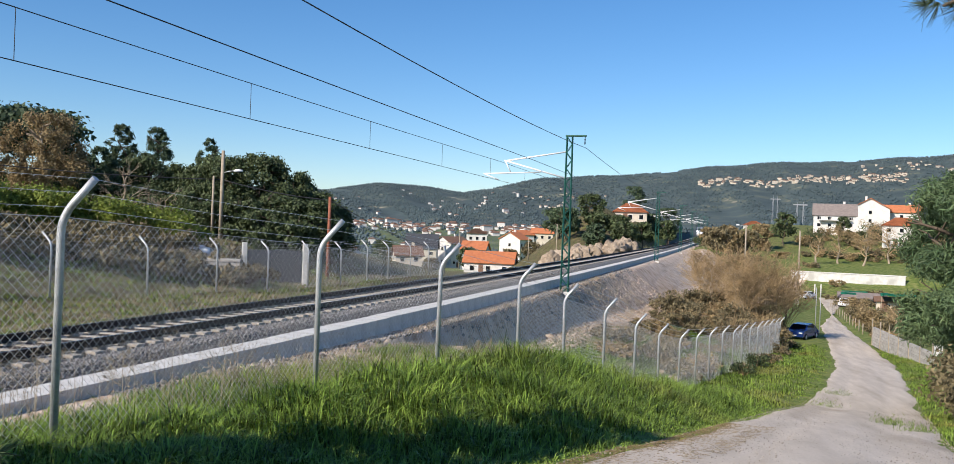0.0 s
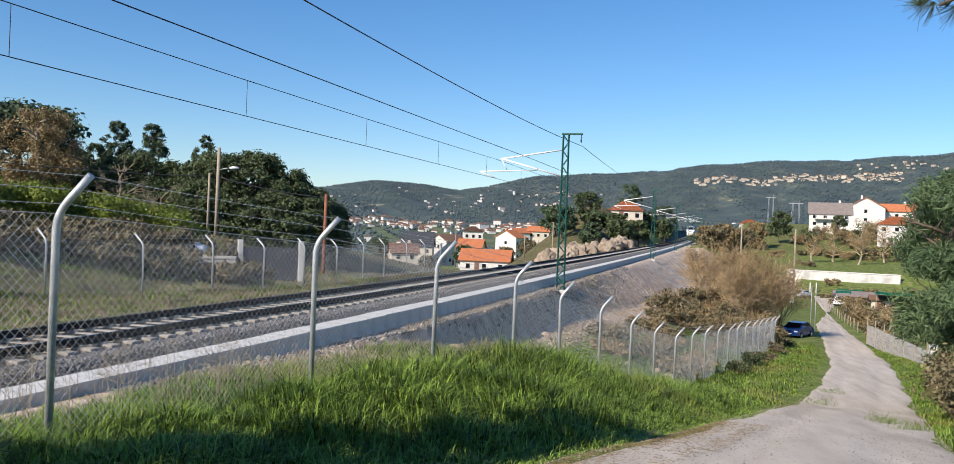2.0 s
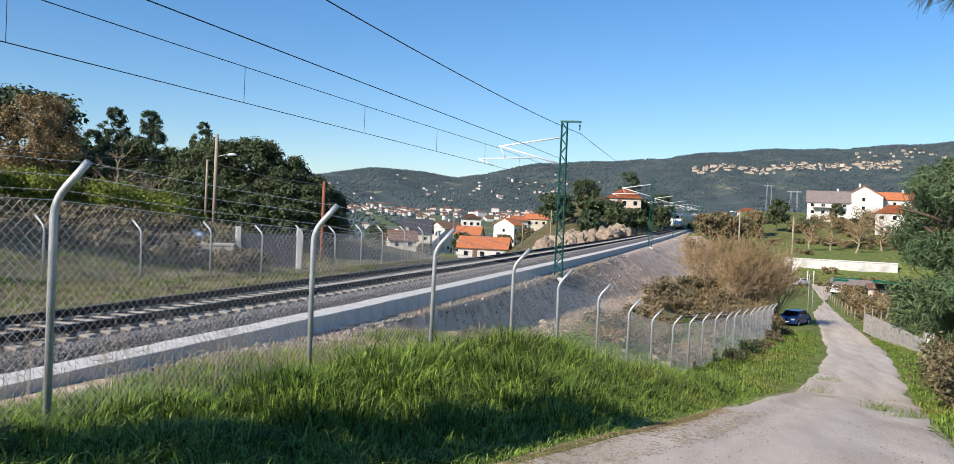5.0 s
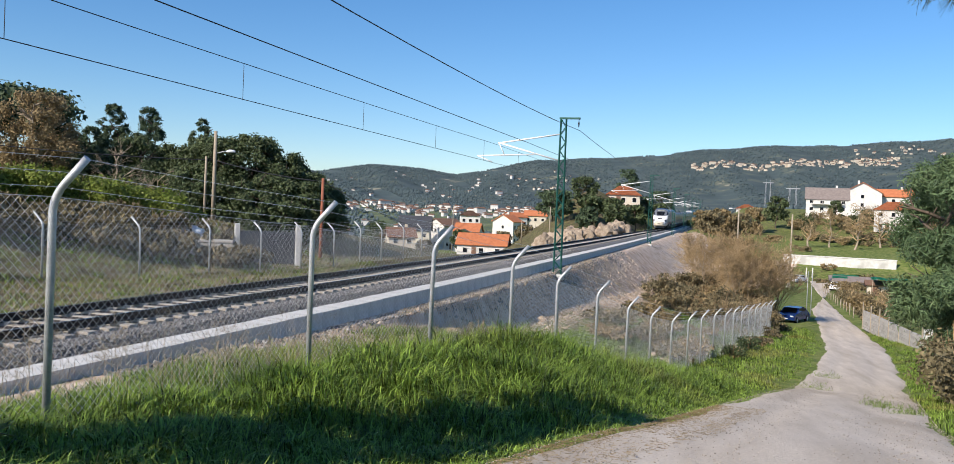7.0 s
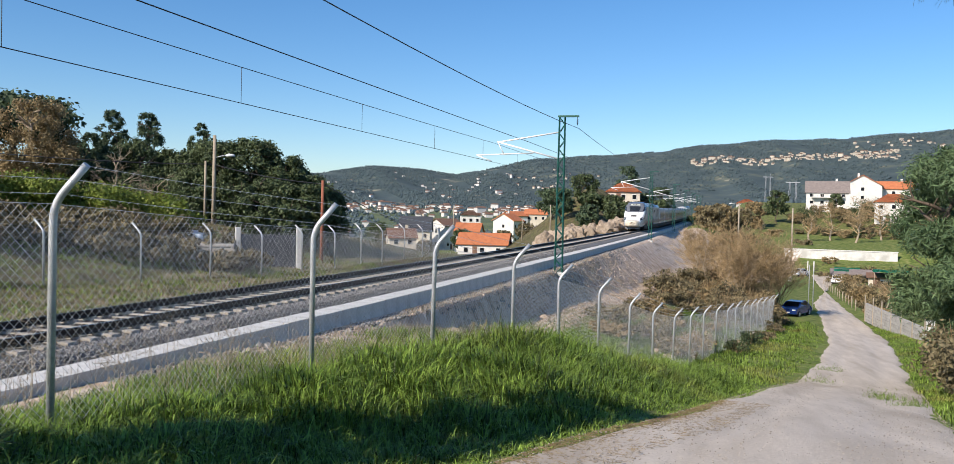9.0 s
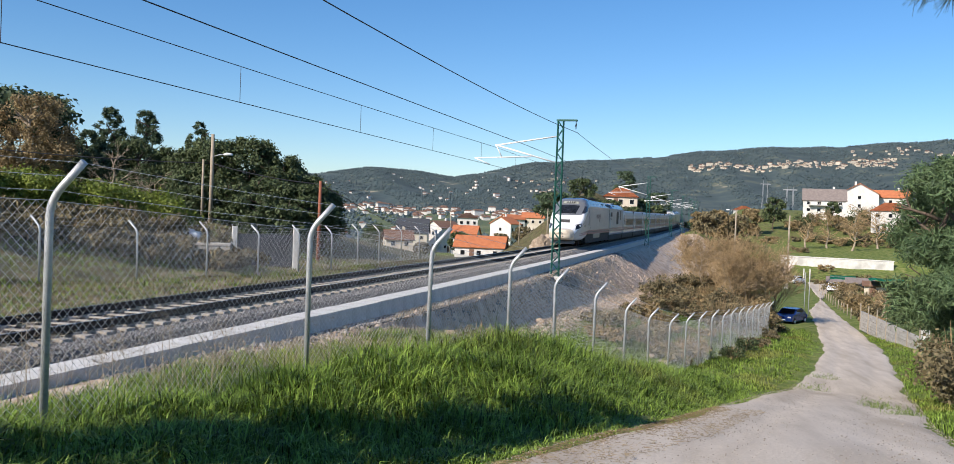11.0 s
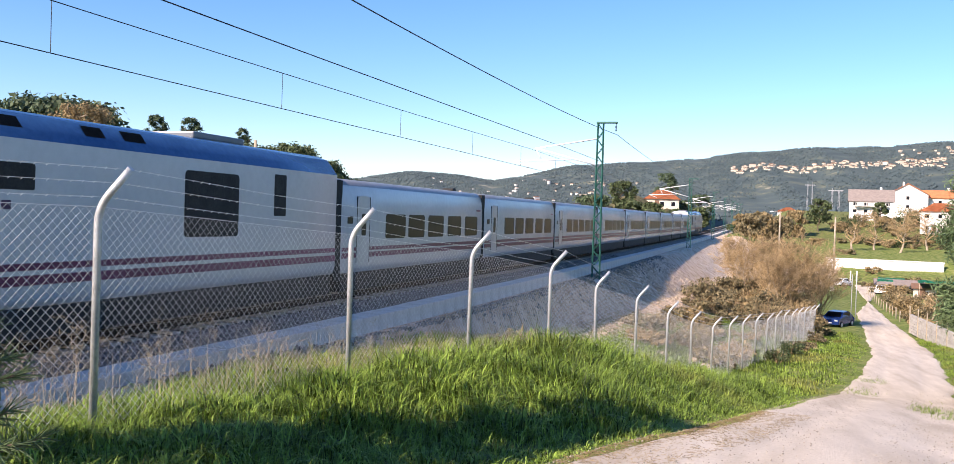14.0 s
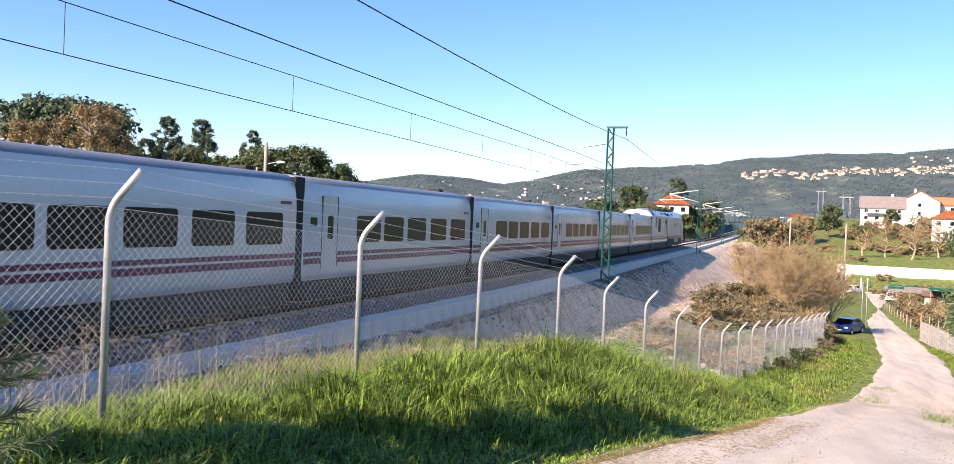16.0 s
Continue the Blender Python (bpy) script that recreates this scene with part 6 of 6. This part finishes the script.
# ---------------------------------------------------------------- houses and yard things
def house(x, y, zb, zt, width, depth, turn, wall, roof, label, rise=0.35, hip=False, rows=1, cols=3, chimney=True, name="house"):
    """Walls on a base, an overhanging pitched roof, framed windows and a door; the ridge runs along its width."""
    g = min(gz(x, y), zb)
    ob = empty(name, pose(x, y, g - 0.3, 0, 0, turn), label, "house")
    h = zt - g + 0.3
    rh = min(depth * rise * 0.6, h * 0.45)
    eave = h - rh
    w, d = width / 2, depth / 2
    bm = bmesh.new()
    lo = [bm.verts.new(p) for p in ((-w, -d, 0), (w, -d, 0), (w, d, 0), (-w, d, 0))]
    hi = [bm.verts.new(p) for p in ((-w, -d, eave), (w, -d, eave), (w, d, eave), (-w, d, eave))]
    bm.faces.new(lo[::-1])
    for k in range(4):
        bm.faces.new((lo[k], lo[(k + 1) % 4], hi[(k + 1) % 4], hi[k]))
    bm.faces.new(hi)
    if not hip:
        for s in (-1, 1):
            tri = [bm.verts.new(p) for p in ((s * w, -d, eave), (s * w, d, eave), (s * w, 0, eave + rh * 0.97))]
            bm.faces.new(tri if s > 0 else tri[::-1])
    part("wall", bm, M[wall], ob)
    o = 0.45
    ri = w - d * 0.75 if hip else w + o
    bm = bmesh.new()
    e = [bm.verts.new(p) for p in ((-w - o, -d - o, eave - 0.12), (w + o, -d - o, eave - 0.12), (w + o, d + o, eave - 0.12), (-w - o, d + o, eave - 0.12))]
    r = [bm.verts.new((-ri, 0, eave + rh)), bm.verts.new((ri, 0, eave + rh))]
    bm.faces.new((e[0], e[1], r[1], r[0]))
    bm.faces.new((e[2], e[3], r[0], r[1]))
    bm.faces.new((e[1], e[2], r[1]))
    bm.faces.new((e[3], e[0], r[0]))
    if not hip:
        bmesh.ops.delete(bm, geom=[f for f in bm.faces if len(f.verts) == 3], context="FACES_ONLY")
    bmesh.ops.solidify(bm, geom=bm.faces[:], thickness=0.16)
    rf = part("roof", bm, M[roof], ob)
    if chimney:
        part("chimney", box((0.6, 0.6, 1.3), (w * 0.45, d * 0.2, eave + rh + 0.1), 0.04), M[wall], rf)
    hs = eave / rows
    for fl in range(rows):
        for k in range(cols):
            px = -w + width * (k + 0.5) / cols
            zc = fl * hs + hs * 0.56
            for sy in (-1,):
                win = part("window", box((min(1.1, width / cols * 0.5), 0.08, min(1.2, hs * 0.5)), (px, sy * (d + 0.02), zc), 0.02), M["plaster"], ob)
                part("pane", box((min(0.9, width / cols * 0.42), 0.04, min(1.0, hs * 0.42)), (px, sy * (d + 0.06), zc), 0.0), M["glass_dark"], win)
        for s in (-1, 1):
            win = part("window", box((0.08, min(1.0, depth * 0.2), min(1.2, hs * 0.5)), (s * (w + 0.02), 0, fl * hs + hs * 0.56), 0.02), M["plaster"], ob)
            part("pane", box((0.04, min(0.85, depth * 0.16), min(1.0, hs * 0.42)), (s * (w + 0.06), 0, fl * hs + hs * 0.56), 0.0), M["glass_dark"], win)
    part("door", box((1.0, 0.1, min(2.1, hs * 0.8)), (-w * 0.3, -d - 0.03, min(2.1, hs * 0.8) / 2 + 0.3), 0.02), M["brown_tile"], ob)
    return ob


house(-51.4, 184.5, -7.0, -2.0, 10.5, 7.5, 8, "plaster", "tile", "low white house with a broad orange tiled roof", 0.85, cols=3)
house(-72.2, 188, -7.2, -1.6, 6.0, 7.0, 28, "cream", "brown_tile", "cream stone house with a brown tiled roof", 0.5, rows=2, cols=2)
house(-89.8, 246, -7.5, 0.8, 9.0, 8, 15, "cream", "slate", "house with a steep dark slate roof", 0.9, rows=2, cols=3)
house(-84.0, 257, -7.5, 0.3, 8.0, 8, 60, "plaster", "brown_tile", "white two-storey house with a brown roof", 0.45, rows=2)
house(-85.8, 289, -8, 3.1, 6.6, 7, 20, "plaster", "brown_tile", "tall white house with a shallow brown roof", 0.4, True, 3, 3)
house(-71.6, 240.5, -7.5, -0.6, 6.8, 6.5, 5, "plaster", "tile", "house with a bright orange tiled roof", 0.6, rows=2)
house(-73.0, 292, -8, 2.3, 7.0, 8, 75, "plaster", "tile", "white gabled house with an orange roof", 0.5, rows=2)
house(-70.0, 323, -8, 4.2, 8, 8, 10, "cream", "tile", "cream house with an orange tiled roof", 0.4, rows=3)
house(-77.0, 318, -8, 3.2, 7, 7, 40, "plaster", "tile", "white house with an orange tiled roof", 0.4, rows=2)
house(-106, 228, -7.5, -2.2, 4.2, 6, 20, "plaster", "tile", "small white house with an orange roof", 0.5)
house(-53.8, 141, -7, -4.9, 4.2, 4, 12, "cream", "tile", "low shed with an orange tiled roof", 0.5, chimney=False, cols=1)
house(-24.4, 209.5, 5.8, 10.2, 7.6, 7.0, 6, "cream", "tile", "cream house with an orange hipped roof on a knoll", 0.5, True, 1, 3, False)
house(27.5, 279.5, 5.0, 14.2, 11.5, 9, -4, "plaster", "grey_tile", "white three-storey house with a grey-brown roof and balcony", 0.65, rows=3, cols=4)
house(39.5, 297.5, 6.0, 16.9, 9.0, 11, 84, "plaster", "tile", "white gabled house with an orange tiled roof", 0.5, rows=3, cols=3)
house(48.5, 299.0, 7.0, 15.2, 11.0, 8, -5, "plaster", "tile", "white house wing with an orange tiled roof", 0.5, rows=2, cols=3)
house(41.3, 252.5, 4.0, 9.9, 9.0, 8, -8, "plaster", "tile", "white house with an orange hipped roof", 0.45, True, 2, 3)
house(21.1, 165, -8.4, -5.9, 7.0, 4, -4, "cream", "grey_tile", "low cream rendered shed in the garden", 0.3, chimney=False, cols=2)
house(23.0, 151, -8.4, -5.6, 3.0, 3, -6, "cream", "brown_tile", "small cream garden hut with a tiled roof", 0.3, chimney=False, cols=1)
house(5.5, 330, 3, 9.5, 6, 6, 10, "plaster", "tile", "small white house beyond the field", 0.4, True, 1, 2, False)
balcony = box((9.0, 1.4, 0.2), (27.2, 274.3, 9.2), 0.03)
for kx in range(13):
    tube([(22.9 + 0.72 * kx, 273.7, 9.3), (22.9 + 0.72 * kx, 273.7, 10.2)], 0.04, 5, balcony)
tube([(22.9, 273.7, 10.2), (31.6, 273.7, 10.2)], 0.05, 5, balcony)
tagged(part("balcony_terrace", balcony, M["plaster"]), "white balcony slab with railings on the house front", "balcony")


def far_town():
    """The distant towns: hundreds of small gabled houses, far too many to count."""
    rng = np.random.default_rng(44)
    for nm, label, mats, sets in (("distant_town", "distant pale houses with tiled roofs in the valley", ("plaster", "brown_tile"),
                                   ((190, -27.5, -10.5, 840, 1080), (26, -30, -12, 420, 640), (44, -28, -12, 1400, 2100))),
                                  ("hillside_village", "distant pale village strung along the hillside", ("cream", "brown_tile"), ((210, -2.5, 9.5, 1960, 2060), (30, 7, 13, 2100, 2230), (24, -14, -8, 1700, 2000)))):
        wv, wf, rv, rf = [], [], [], []
        for n, b0, b1, r0, r1 in sets:
            for _ in range(n):
                b, r = radians(rng.uniform(b0, b1)), rng.uniform(r0, r1)
                x, y = r * math.sin(b), r * math.cos(b)
                if abs(x - float(track_x(y))) < 14 and y < 700:
                    continue
                z = gz(x, y) - 0.5
                w, d, h, a = rng.uniform(2.0, 4.0), rng.uniform(1.8, 3.0), rng.uniform(2.2, 4.6), rng.uniform(0, math.pi)
                if rng.random() < 0.06:
                    w, h = w * 1.8, h * 1.8
                ca, sa = math.cos(a), math.sin(a)
                P = lambda px, py, pz: (x + px * ca - py * sa, y + px * sa + py * ca, z + pz)
                k = len(wv)
                wv += [P(-w, -d, 0), P(w, -d, 0), P(w, d, 0), P(-w, d, 0), P(-w, -d, h), P(w, -d, h), P(w, d, h), P(-w, d, h)]
                wf += [(k, k + 1, k + 5, k + 4), (k + 1, k + 2, k + 6, k + 5), (k + 2, k + 3, k + 7, k + 6), (k + 3, k, k + 4, k + 7)]
                k = len(rv)
                e = 0.5
                rv += [P(-w - e, -d - e, h), P(w + e, -d - e, h), P(w + e, d + e, h), P(-w - e, d + e, h), P(-w * 0.8, 0, h + d * 0.5), P(w * 0.8, 0, h + d * 0.5)]
                rf += [(k, k + 1, k + 5, k + 4), (k + 2, k + 3, k + 4, k + 5), (k + 1, k + 2, k + 5), (k + 3, k, k + 4)]
        ob = new(nm)
        tagged(ob, label, "town", kind="stuff")
        part("walls", raw("walls", wv, wf), M[mats[0]], ob)
        part("roofs", raw("roofs", rv, rf), M[mats[1]], ob)


far_town()


def lattice_tower(x, y, base, top, label):
    ob = empty("transmission_tower", pose(x, y, base), label, "transmission tower", "transmission towers")
    h = top - base
    for s in (-1, 1):
        leg = bmesh.new()
        for q in (-1, 1):
            tube([(s * 2.6 + q * 0.9, 0, 0), (s * 1.9 + q * 0.15, 0, h * 0.95)], 0.16, 4, leg)
        for k in range(9):
            z0, z1 = k * h * 0.95 / 9, (k + 1) * h * 0.95 / 9
            g = 1 if k % 2 else -1
            tube([(s * 2.5 + g * 0.9 * (1 - 0.85 * z0 / h), 0, z0), (s * 2.4 - g * 0.9 * (1 - 0.85 * z1 / h), 0, z1)], 0.09, 4, leg)
        part("leg", leg, M["steel_far"], ob)
        part("peak", tube([(s * 1.9, 0, h * 0.95), (s * 2.1, 0, h * 1.04)], 0.12, 4), M["steel_far"], ob)
    part("cross_beam", box((9.4, 0.5, 0.7), (0, 0, h * 0.95), 0.0), M["steel_far"], ob)


lattice_tower(34.5, 899, gz(34.5, 899), 45.5, "grey lattice portal tower of a power line")
lattice_tower(41.4, 648, gz(41.4, 648), 29.5, "grey lattice portal tower of a power line")


def pole(x, y, top, r, mat, label, lamp=None, name="utility_pole"):
    z = gz(x, y)
    ob = empty(name, pose(x, y, z), label, "pole")
    part("shaft", tube([(0, 0, -0.3), (0, 0, (top - z) * 0.5), (0, 0, top - z)], [r, r * 0.88, r * 0.75], 10), M[mat], ob)
    if lamp:
        h = top - z - lamp[2]
        a = Vector((lamp[0], lamp[1], 0))
        part("lamp_arm", tube([(0, 0, h), a * 0.6 + Vector((0, 0, h + 0.12)), a + Vector((0, 0, h + 0.15))], 0.025, 6), M["galv"], ob)
        d = a.normalized()
        head = tube([a * 0.95 + Vector((0, 0, h + 0.14)), a + d * 0.15 + Vector((0, 0, h + 0.17)), a + d * 0.5 + Vector((0, 0, h + 0.16))], [0.05, 0.1, 0.06], 8)
        part("lamp_head", head, M["white_plastic"], ob, "pale street-lamp head")
    return ob


pole(-29.8, 46.2, 6.65, 0.13, "grey_wood", "square grey concrete pole with a street lamp", (0.75, 0.1, 1.35), "street_lamp")
pole(-30.2, 45.9, 5.1, 0.085, "grey_wood", "thin weathered wooden pole")
pole(-22.0, 44.9, 3.99, 0.11, "red_wood", "red-brown wooden utility pole")
pole(1.2, 130, 4.6, 0.13, "grey_wood", "concrete lamp pole above the field", (-0.9, 0.0, 0.2), "street_lamp")
pole(9.7, 150, 4.3, 0.16, "grey_wood", "concrete utility pole beside the lane")
pole(-75.0, 236, 4.0, 0.13, "grey_wood", "pale street lamp in the village", (1.4, 0.0, 0.2), "street_lamp")
pole(-41.5, 178, 1.5, 0.12, "grey_wood", "pale concrete pole in the village")
pole(-30.0, 150, 4.0, 0.1, "grey_wood", "pale concrete pole by the rock cutting")
pole(8.3, 99.5, -2.3, 0.05, "steel_far", "thin steel post beside the lane")
pole(8.6, 98.0, -2.4, 0.05, "steel_far", "thin steel post beside the lane")


def cable(points, label, r=0.028):
    pts = []
    for a, b in zip(points, points[1:]):
        a, b = Vector(a), Vector(b)
        sag = (b - a).length * 0.02
        pts += [a.lerp(b, k / 10) - Vector((0, 0, sag * 4 * (k / 10) * (1 - k / 10))) for k in range(10)]
    pts.append(Vector(points[-1]))
    tagged(part("cable", tube(pts, r, 5), M["wire"]), label, "cable")


cable(((-52, 36, 6.4), (-29.8, 46.2, 4.9), (-22.0, 44.9, 3.8), (-72, 236, 3.2)), "sagging black telephone cable between poles")


def yard_left():
    ob = empty("water_tank", pose(-24.9, 37.0, gz(-24.9, 37.0) + 0.05), "round white plastic water tank on the bank", "tank")
    part("barrel", tube([(0, 0, 0), (0, 0, 0.25), (0, 0, 0.6), (0, 0, 0.8), (0, 0, 0.88)], [0.55, 0.62, 0.62, 0.5, 0.2], 20), M["white_plastic"], ob)
    part("cap", tube([(0, 0, 0.86), (0, 0, 0.96)], 0.16, 14), M["white_plastic"], ob)
    ob = empty("water_tank", pose(-24.0, 37.3, gz(-24.0, 37.3) + 0.05), "smaller white plastic tank on the bank", "tank")
    part("barrel", tube([(0, 0, 0), (0, 0, 0.2), (0, 0, 0.45), (0, 0, 0.6), (0, 0, 0.66)], [0.38, 0.42, 0.42, 0.34, 0.14], 18), M["white_plastic"], ob)
    ob = empty("block_pier", pose(-23.4, 36.2, gz(-23.4, 36.2), 0, 0, 25), "low rough stone block pier beside the fence", "wall")
    part("cap", box((2.1, 0.7, 0.14), (0, 0, 0.86), 0.03), M["stone_wall"], ob)
    for r in range(4):
        for k in range(4):
            part("block", box((0.48, 0.6, 0.19), (-0.75 + 0.5 * k + (r % 2) * 0.04, 0, 0.1 + 0.2 * r), 0.015), M["stone_wall"], ob)
    gate = empty("yard_gate", pose(-22.0, 39.0, gz(-22.0, 39.0), 0, 0, 40), "dark sheet-metal gate between pale concrete posts", "gate")
    for x in (-1.5, 1.5):
        part("gate_post", box((0.24, 0.24, 2.1), (x, 0, 0.95), 0.02), M["concrete"], gate)
    for k in range(9):
        part("sheet", box((0.3, 0.04, 1.6), (-1.2 + 0.3 * k, 0, 0.85), 0.01), M["slate"], gate)


yard_left()


def white_wall():
    ob = empty("garden_wall", pose(21.4, 189.2, -6.0, 0, 0, -6.5), "long pale weathered retaining wall below the field", "wall")
    part("body", box((21.0, 0.4, 2.4), (0, 0, 1.2), 0.03), M["concrete"], ob)
    part("coping", box((21.2, 0.6, 0.22), (0, 0, 2.5), 0.03), M["concrete"], ob)
    ob = empty("lane_wall", pose(12.3, 74.0, gz(12.3, 74) - 0.2, 0, 0, 94), "grey concrete block wall beside the lane with posts", "wall")
    for r in range(7):
        for k in range(36):
            part("block", BLOCK, None, ob).matrix_basis = pose(-9.2 + 0.51 * k + (r % 2) * 0.25, 0, 0.12 + 0.23 * r)
    for k in range(7):
        part("wall_post", box((0.08, 0.08, 2.3), (-9 + 3.0 * k, 0.1, 1.15), 0.01), M["grey_wood"], ob)
    part("gate_pier", box((0.45, 0.45, 2.3), (-9.9, 0, 1.1), 0.03), M["concrete"], ob)


blk = box((0.49, 0.19, 0.215), (0, 0, 0), 0.008)
BLOCK = bpy.data.meshes.new("block")
blk.to_mesh(BLOCK)
blk.free()
BLOCK.materials.append(M["stone_wall"])
white_wall()


def tarp(x, y, w, d, zt, label):
    z = gz(x, y)
    ob = empty("tarpaulin_shelter", pose(x, y, z, 0, 0, -6), label, "shelter")
    bm = bmesh.new()
    n = 12
    grid = [[bm.verts.new((-w / 2 + w * i / n, -d / 2 + d * j / n, zt - z + 0.25 * math.sin(math.pi * j / n) + 0.12 * noise.noise((i * 0.8, j * 0.8, x)))) for j in range(n + 1)] for i in range(n + 1)]
    for i in range(n):
        for j in range(n):
            bm.faces.new((grid[i][j], grid[i + 1][j], grid[i + 1][j + 1], grid[i][j + 1]))
    bmesh.ops.solidify(bm, geom=bm.faces[:], thickness=0.03)
    part("cover", bm, M["green_net"], ob)
    for sx in (-1, 1):
        for sy in (-1, 1):
            part("pole", tube([(sx * w * 0.46, sy * d * 0.46, 0), (sx * w * 0.46, sy * d * 0.46, zt - z)], 0.05, 6), M["grey_wood"], ob)


tarp(24.4, 149, 5.4, 4.0, -5.3, "green tarpaulin stretched over a garden shelter")
tarp(18.4, 160, 2.4, 3.0, -6.0, "small green tarpaulin cover in the garden")
tarp(21.5, 178, 4.5, 2.0, -6.6, "green netting over a garden bed")


def car(x, y, turn, paint, label):
    z = float(np.interp(y, ROAD_Y, ROAD_Z)) + 0.05
    z = max(z - 0.4, gz(x, y) - 0.03)
    ob = empty("parked_car", pose(x, y, z, 0, 0, turn), label, "car")
    prof = ((-2.05, 0.35), (-2.1, 0.6), (-1.95, 0.82), (-1.2, 0.95), (-0.55, 1.4), (0.75, 1.46), (1.55, 1.15), (1.95, 1.0), (2.08, 0.7), (2.05, 0.35))
    bm = bmesh.new()
    rings = []
    for x_, k in ((-0.85, 0.96), (-0.8, 1.0), (0.8, 1.0), (0.85, 0.96)):
        rings.append([bm.verts.new((x_ * (1.0 if pz < 1.0 else 0.82), py * k, pz)) for py, pz in prof])
    for a, b in zip(rings, rings[1:]):
        for k in range(len(prof)):
            bm.faces.new((a[k], a[(k + 1) % 10], b[(k + 1) % 10], b[k]))
    bm.faces.new(rings[0][::-1])
    bm.faces.new(rings[-1])
    bmesh.ops.recalc_face_normals(bm, faces=bm.faces)
    body = part("body", bm, M[paint], ob)
    bm = bmesh.new()
    bm.faces.new([bm.verts.new(p) for p in ((-0.66, -1.16, 0.99), (0.66, -1.16, 0.99), (0.6, -0.6, 1.385), (-0.6, -0.6, 1.385))])
    bmesh.ops.solidify(bm, geom=bm.faces[:], thickness=-0.02)
    part("windscreen", bm, M["glass_dark"], ob)
    for s in (-1, 1):
        part("side_window", box((0.03, 1.7, 0.3), (s * 0.745, 0.2, 1.18), 0.01, None, None), M["glass_dark"], ob)
        part("headlight", box((0.32, 0.06, 0.14), (s * 0.6, -2.03, 0.72), 0.02), M["lamp_glass"], ob)
        for yy in (-1.3, 1.3):
            w = part("wheel", tube([(s * 0.68, yy, 0.31), (s * 0.88, yy, 0.31)], 0.31, 16), M["rubber"], ob)
            part("rim", tube([(s * 0.87, yy, 0.31), (s * 0.9, yy, 0.31)], 0.19, 12), M["galv"], w)
    part("number_plate", box((0.5, 0.03, 0.11), (0, -2.07, 0.5), 0.0), M["white_car"], ob)


car(6.2, 88.0, -24, "blue_car", "dark blue hatchback parked on the verge")
car(12.6, 172.0, -35, "white_car", "white hatchback parked at the lane's end")
car(17.4, 156.0, -10, "white_car", "white car parked behind the garden hedge")


def stakes():
    rng = random.Random(9)
    for k in range(14):
        y = 100 + 4.0 * k
        x = float(np.interp(y, ROAD_RY, ROAD_RX)) + 0.9
        ob = part("fence_stake", tube([(x, y, gz(x, y) - 0.2), (x + rng.uniform(-0.05, 0.05), y, gz(x, y) + rng.uniform(1.0, 1.3))], 0.06, 6), M["grey_wood"])
        tagged(ob, "weathered wooden stake of a lane-side fence", "stake", "lane fence stakes")
    for k, (x, y) in enumerate(((11.0, 172), (9.4, 150), (9.7, 149), (14.5, 178), (15.6, 178))):
        ob = part("marker_post", box((0.22, 0.2, 2.0), (x, y, gz(x, y) + 0.9), 0.04), M["concrete"])
        tagged(ob, "pale concrete marker post beside the lane", "post", "marker posts")


stakes()


motions()
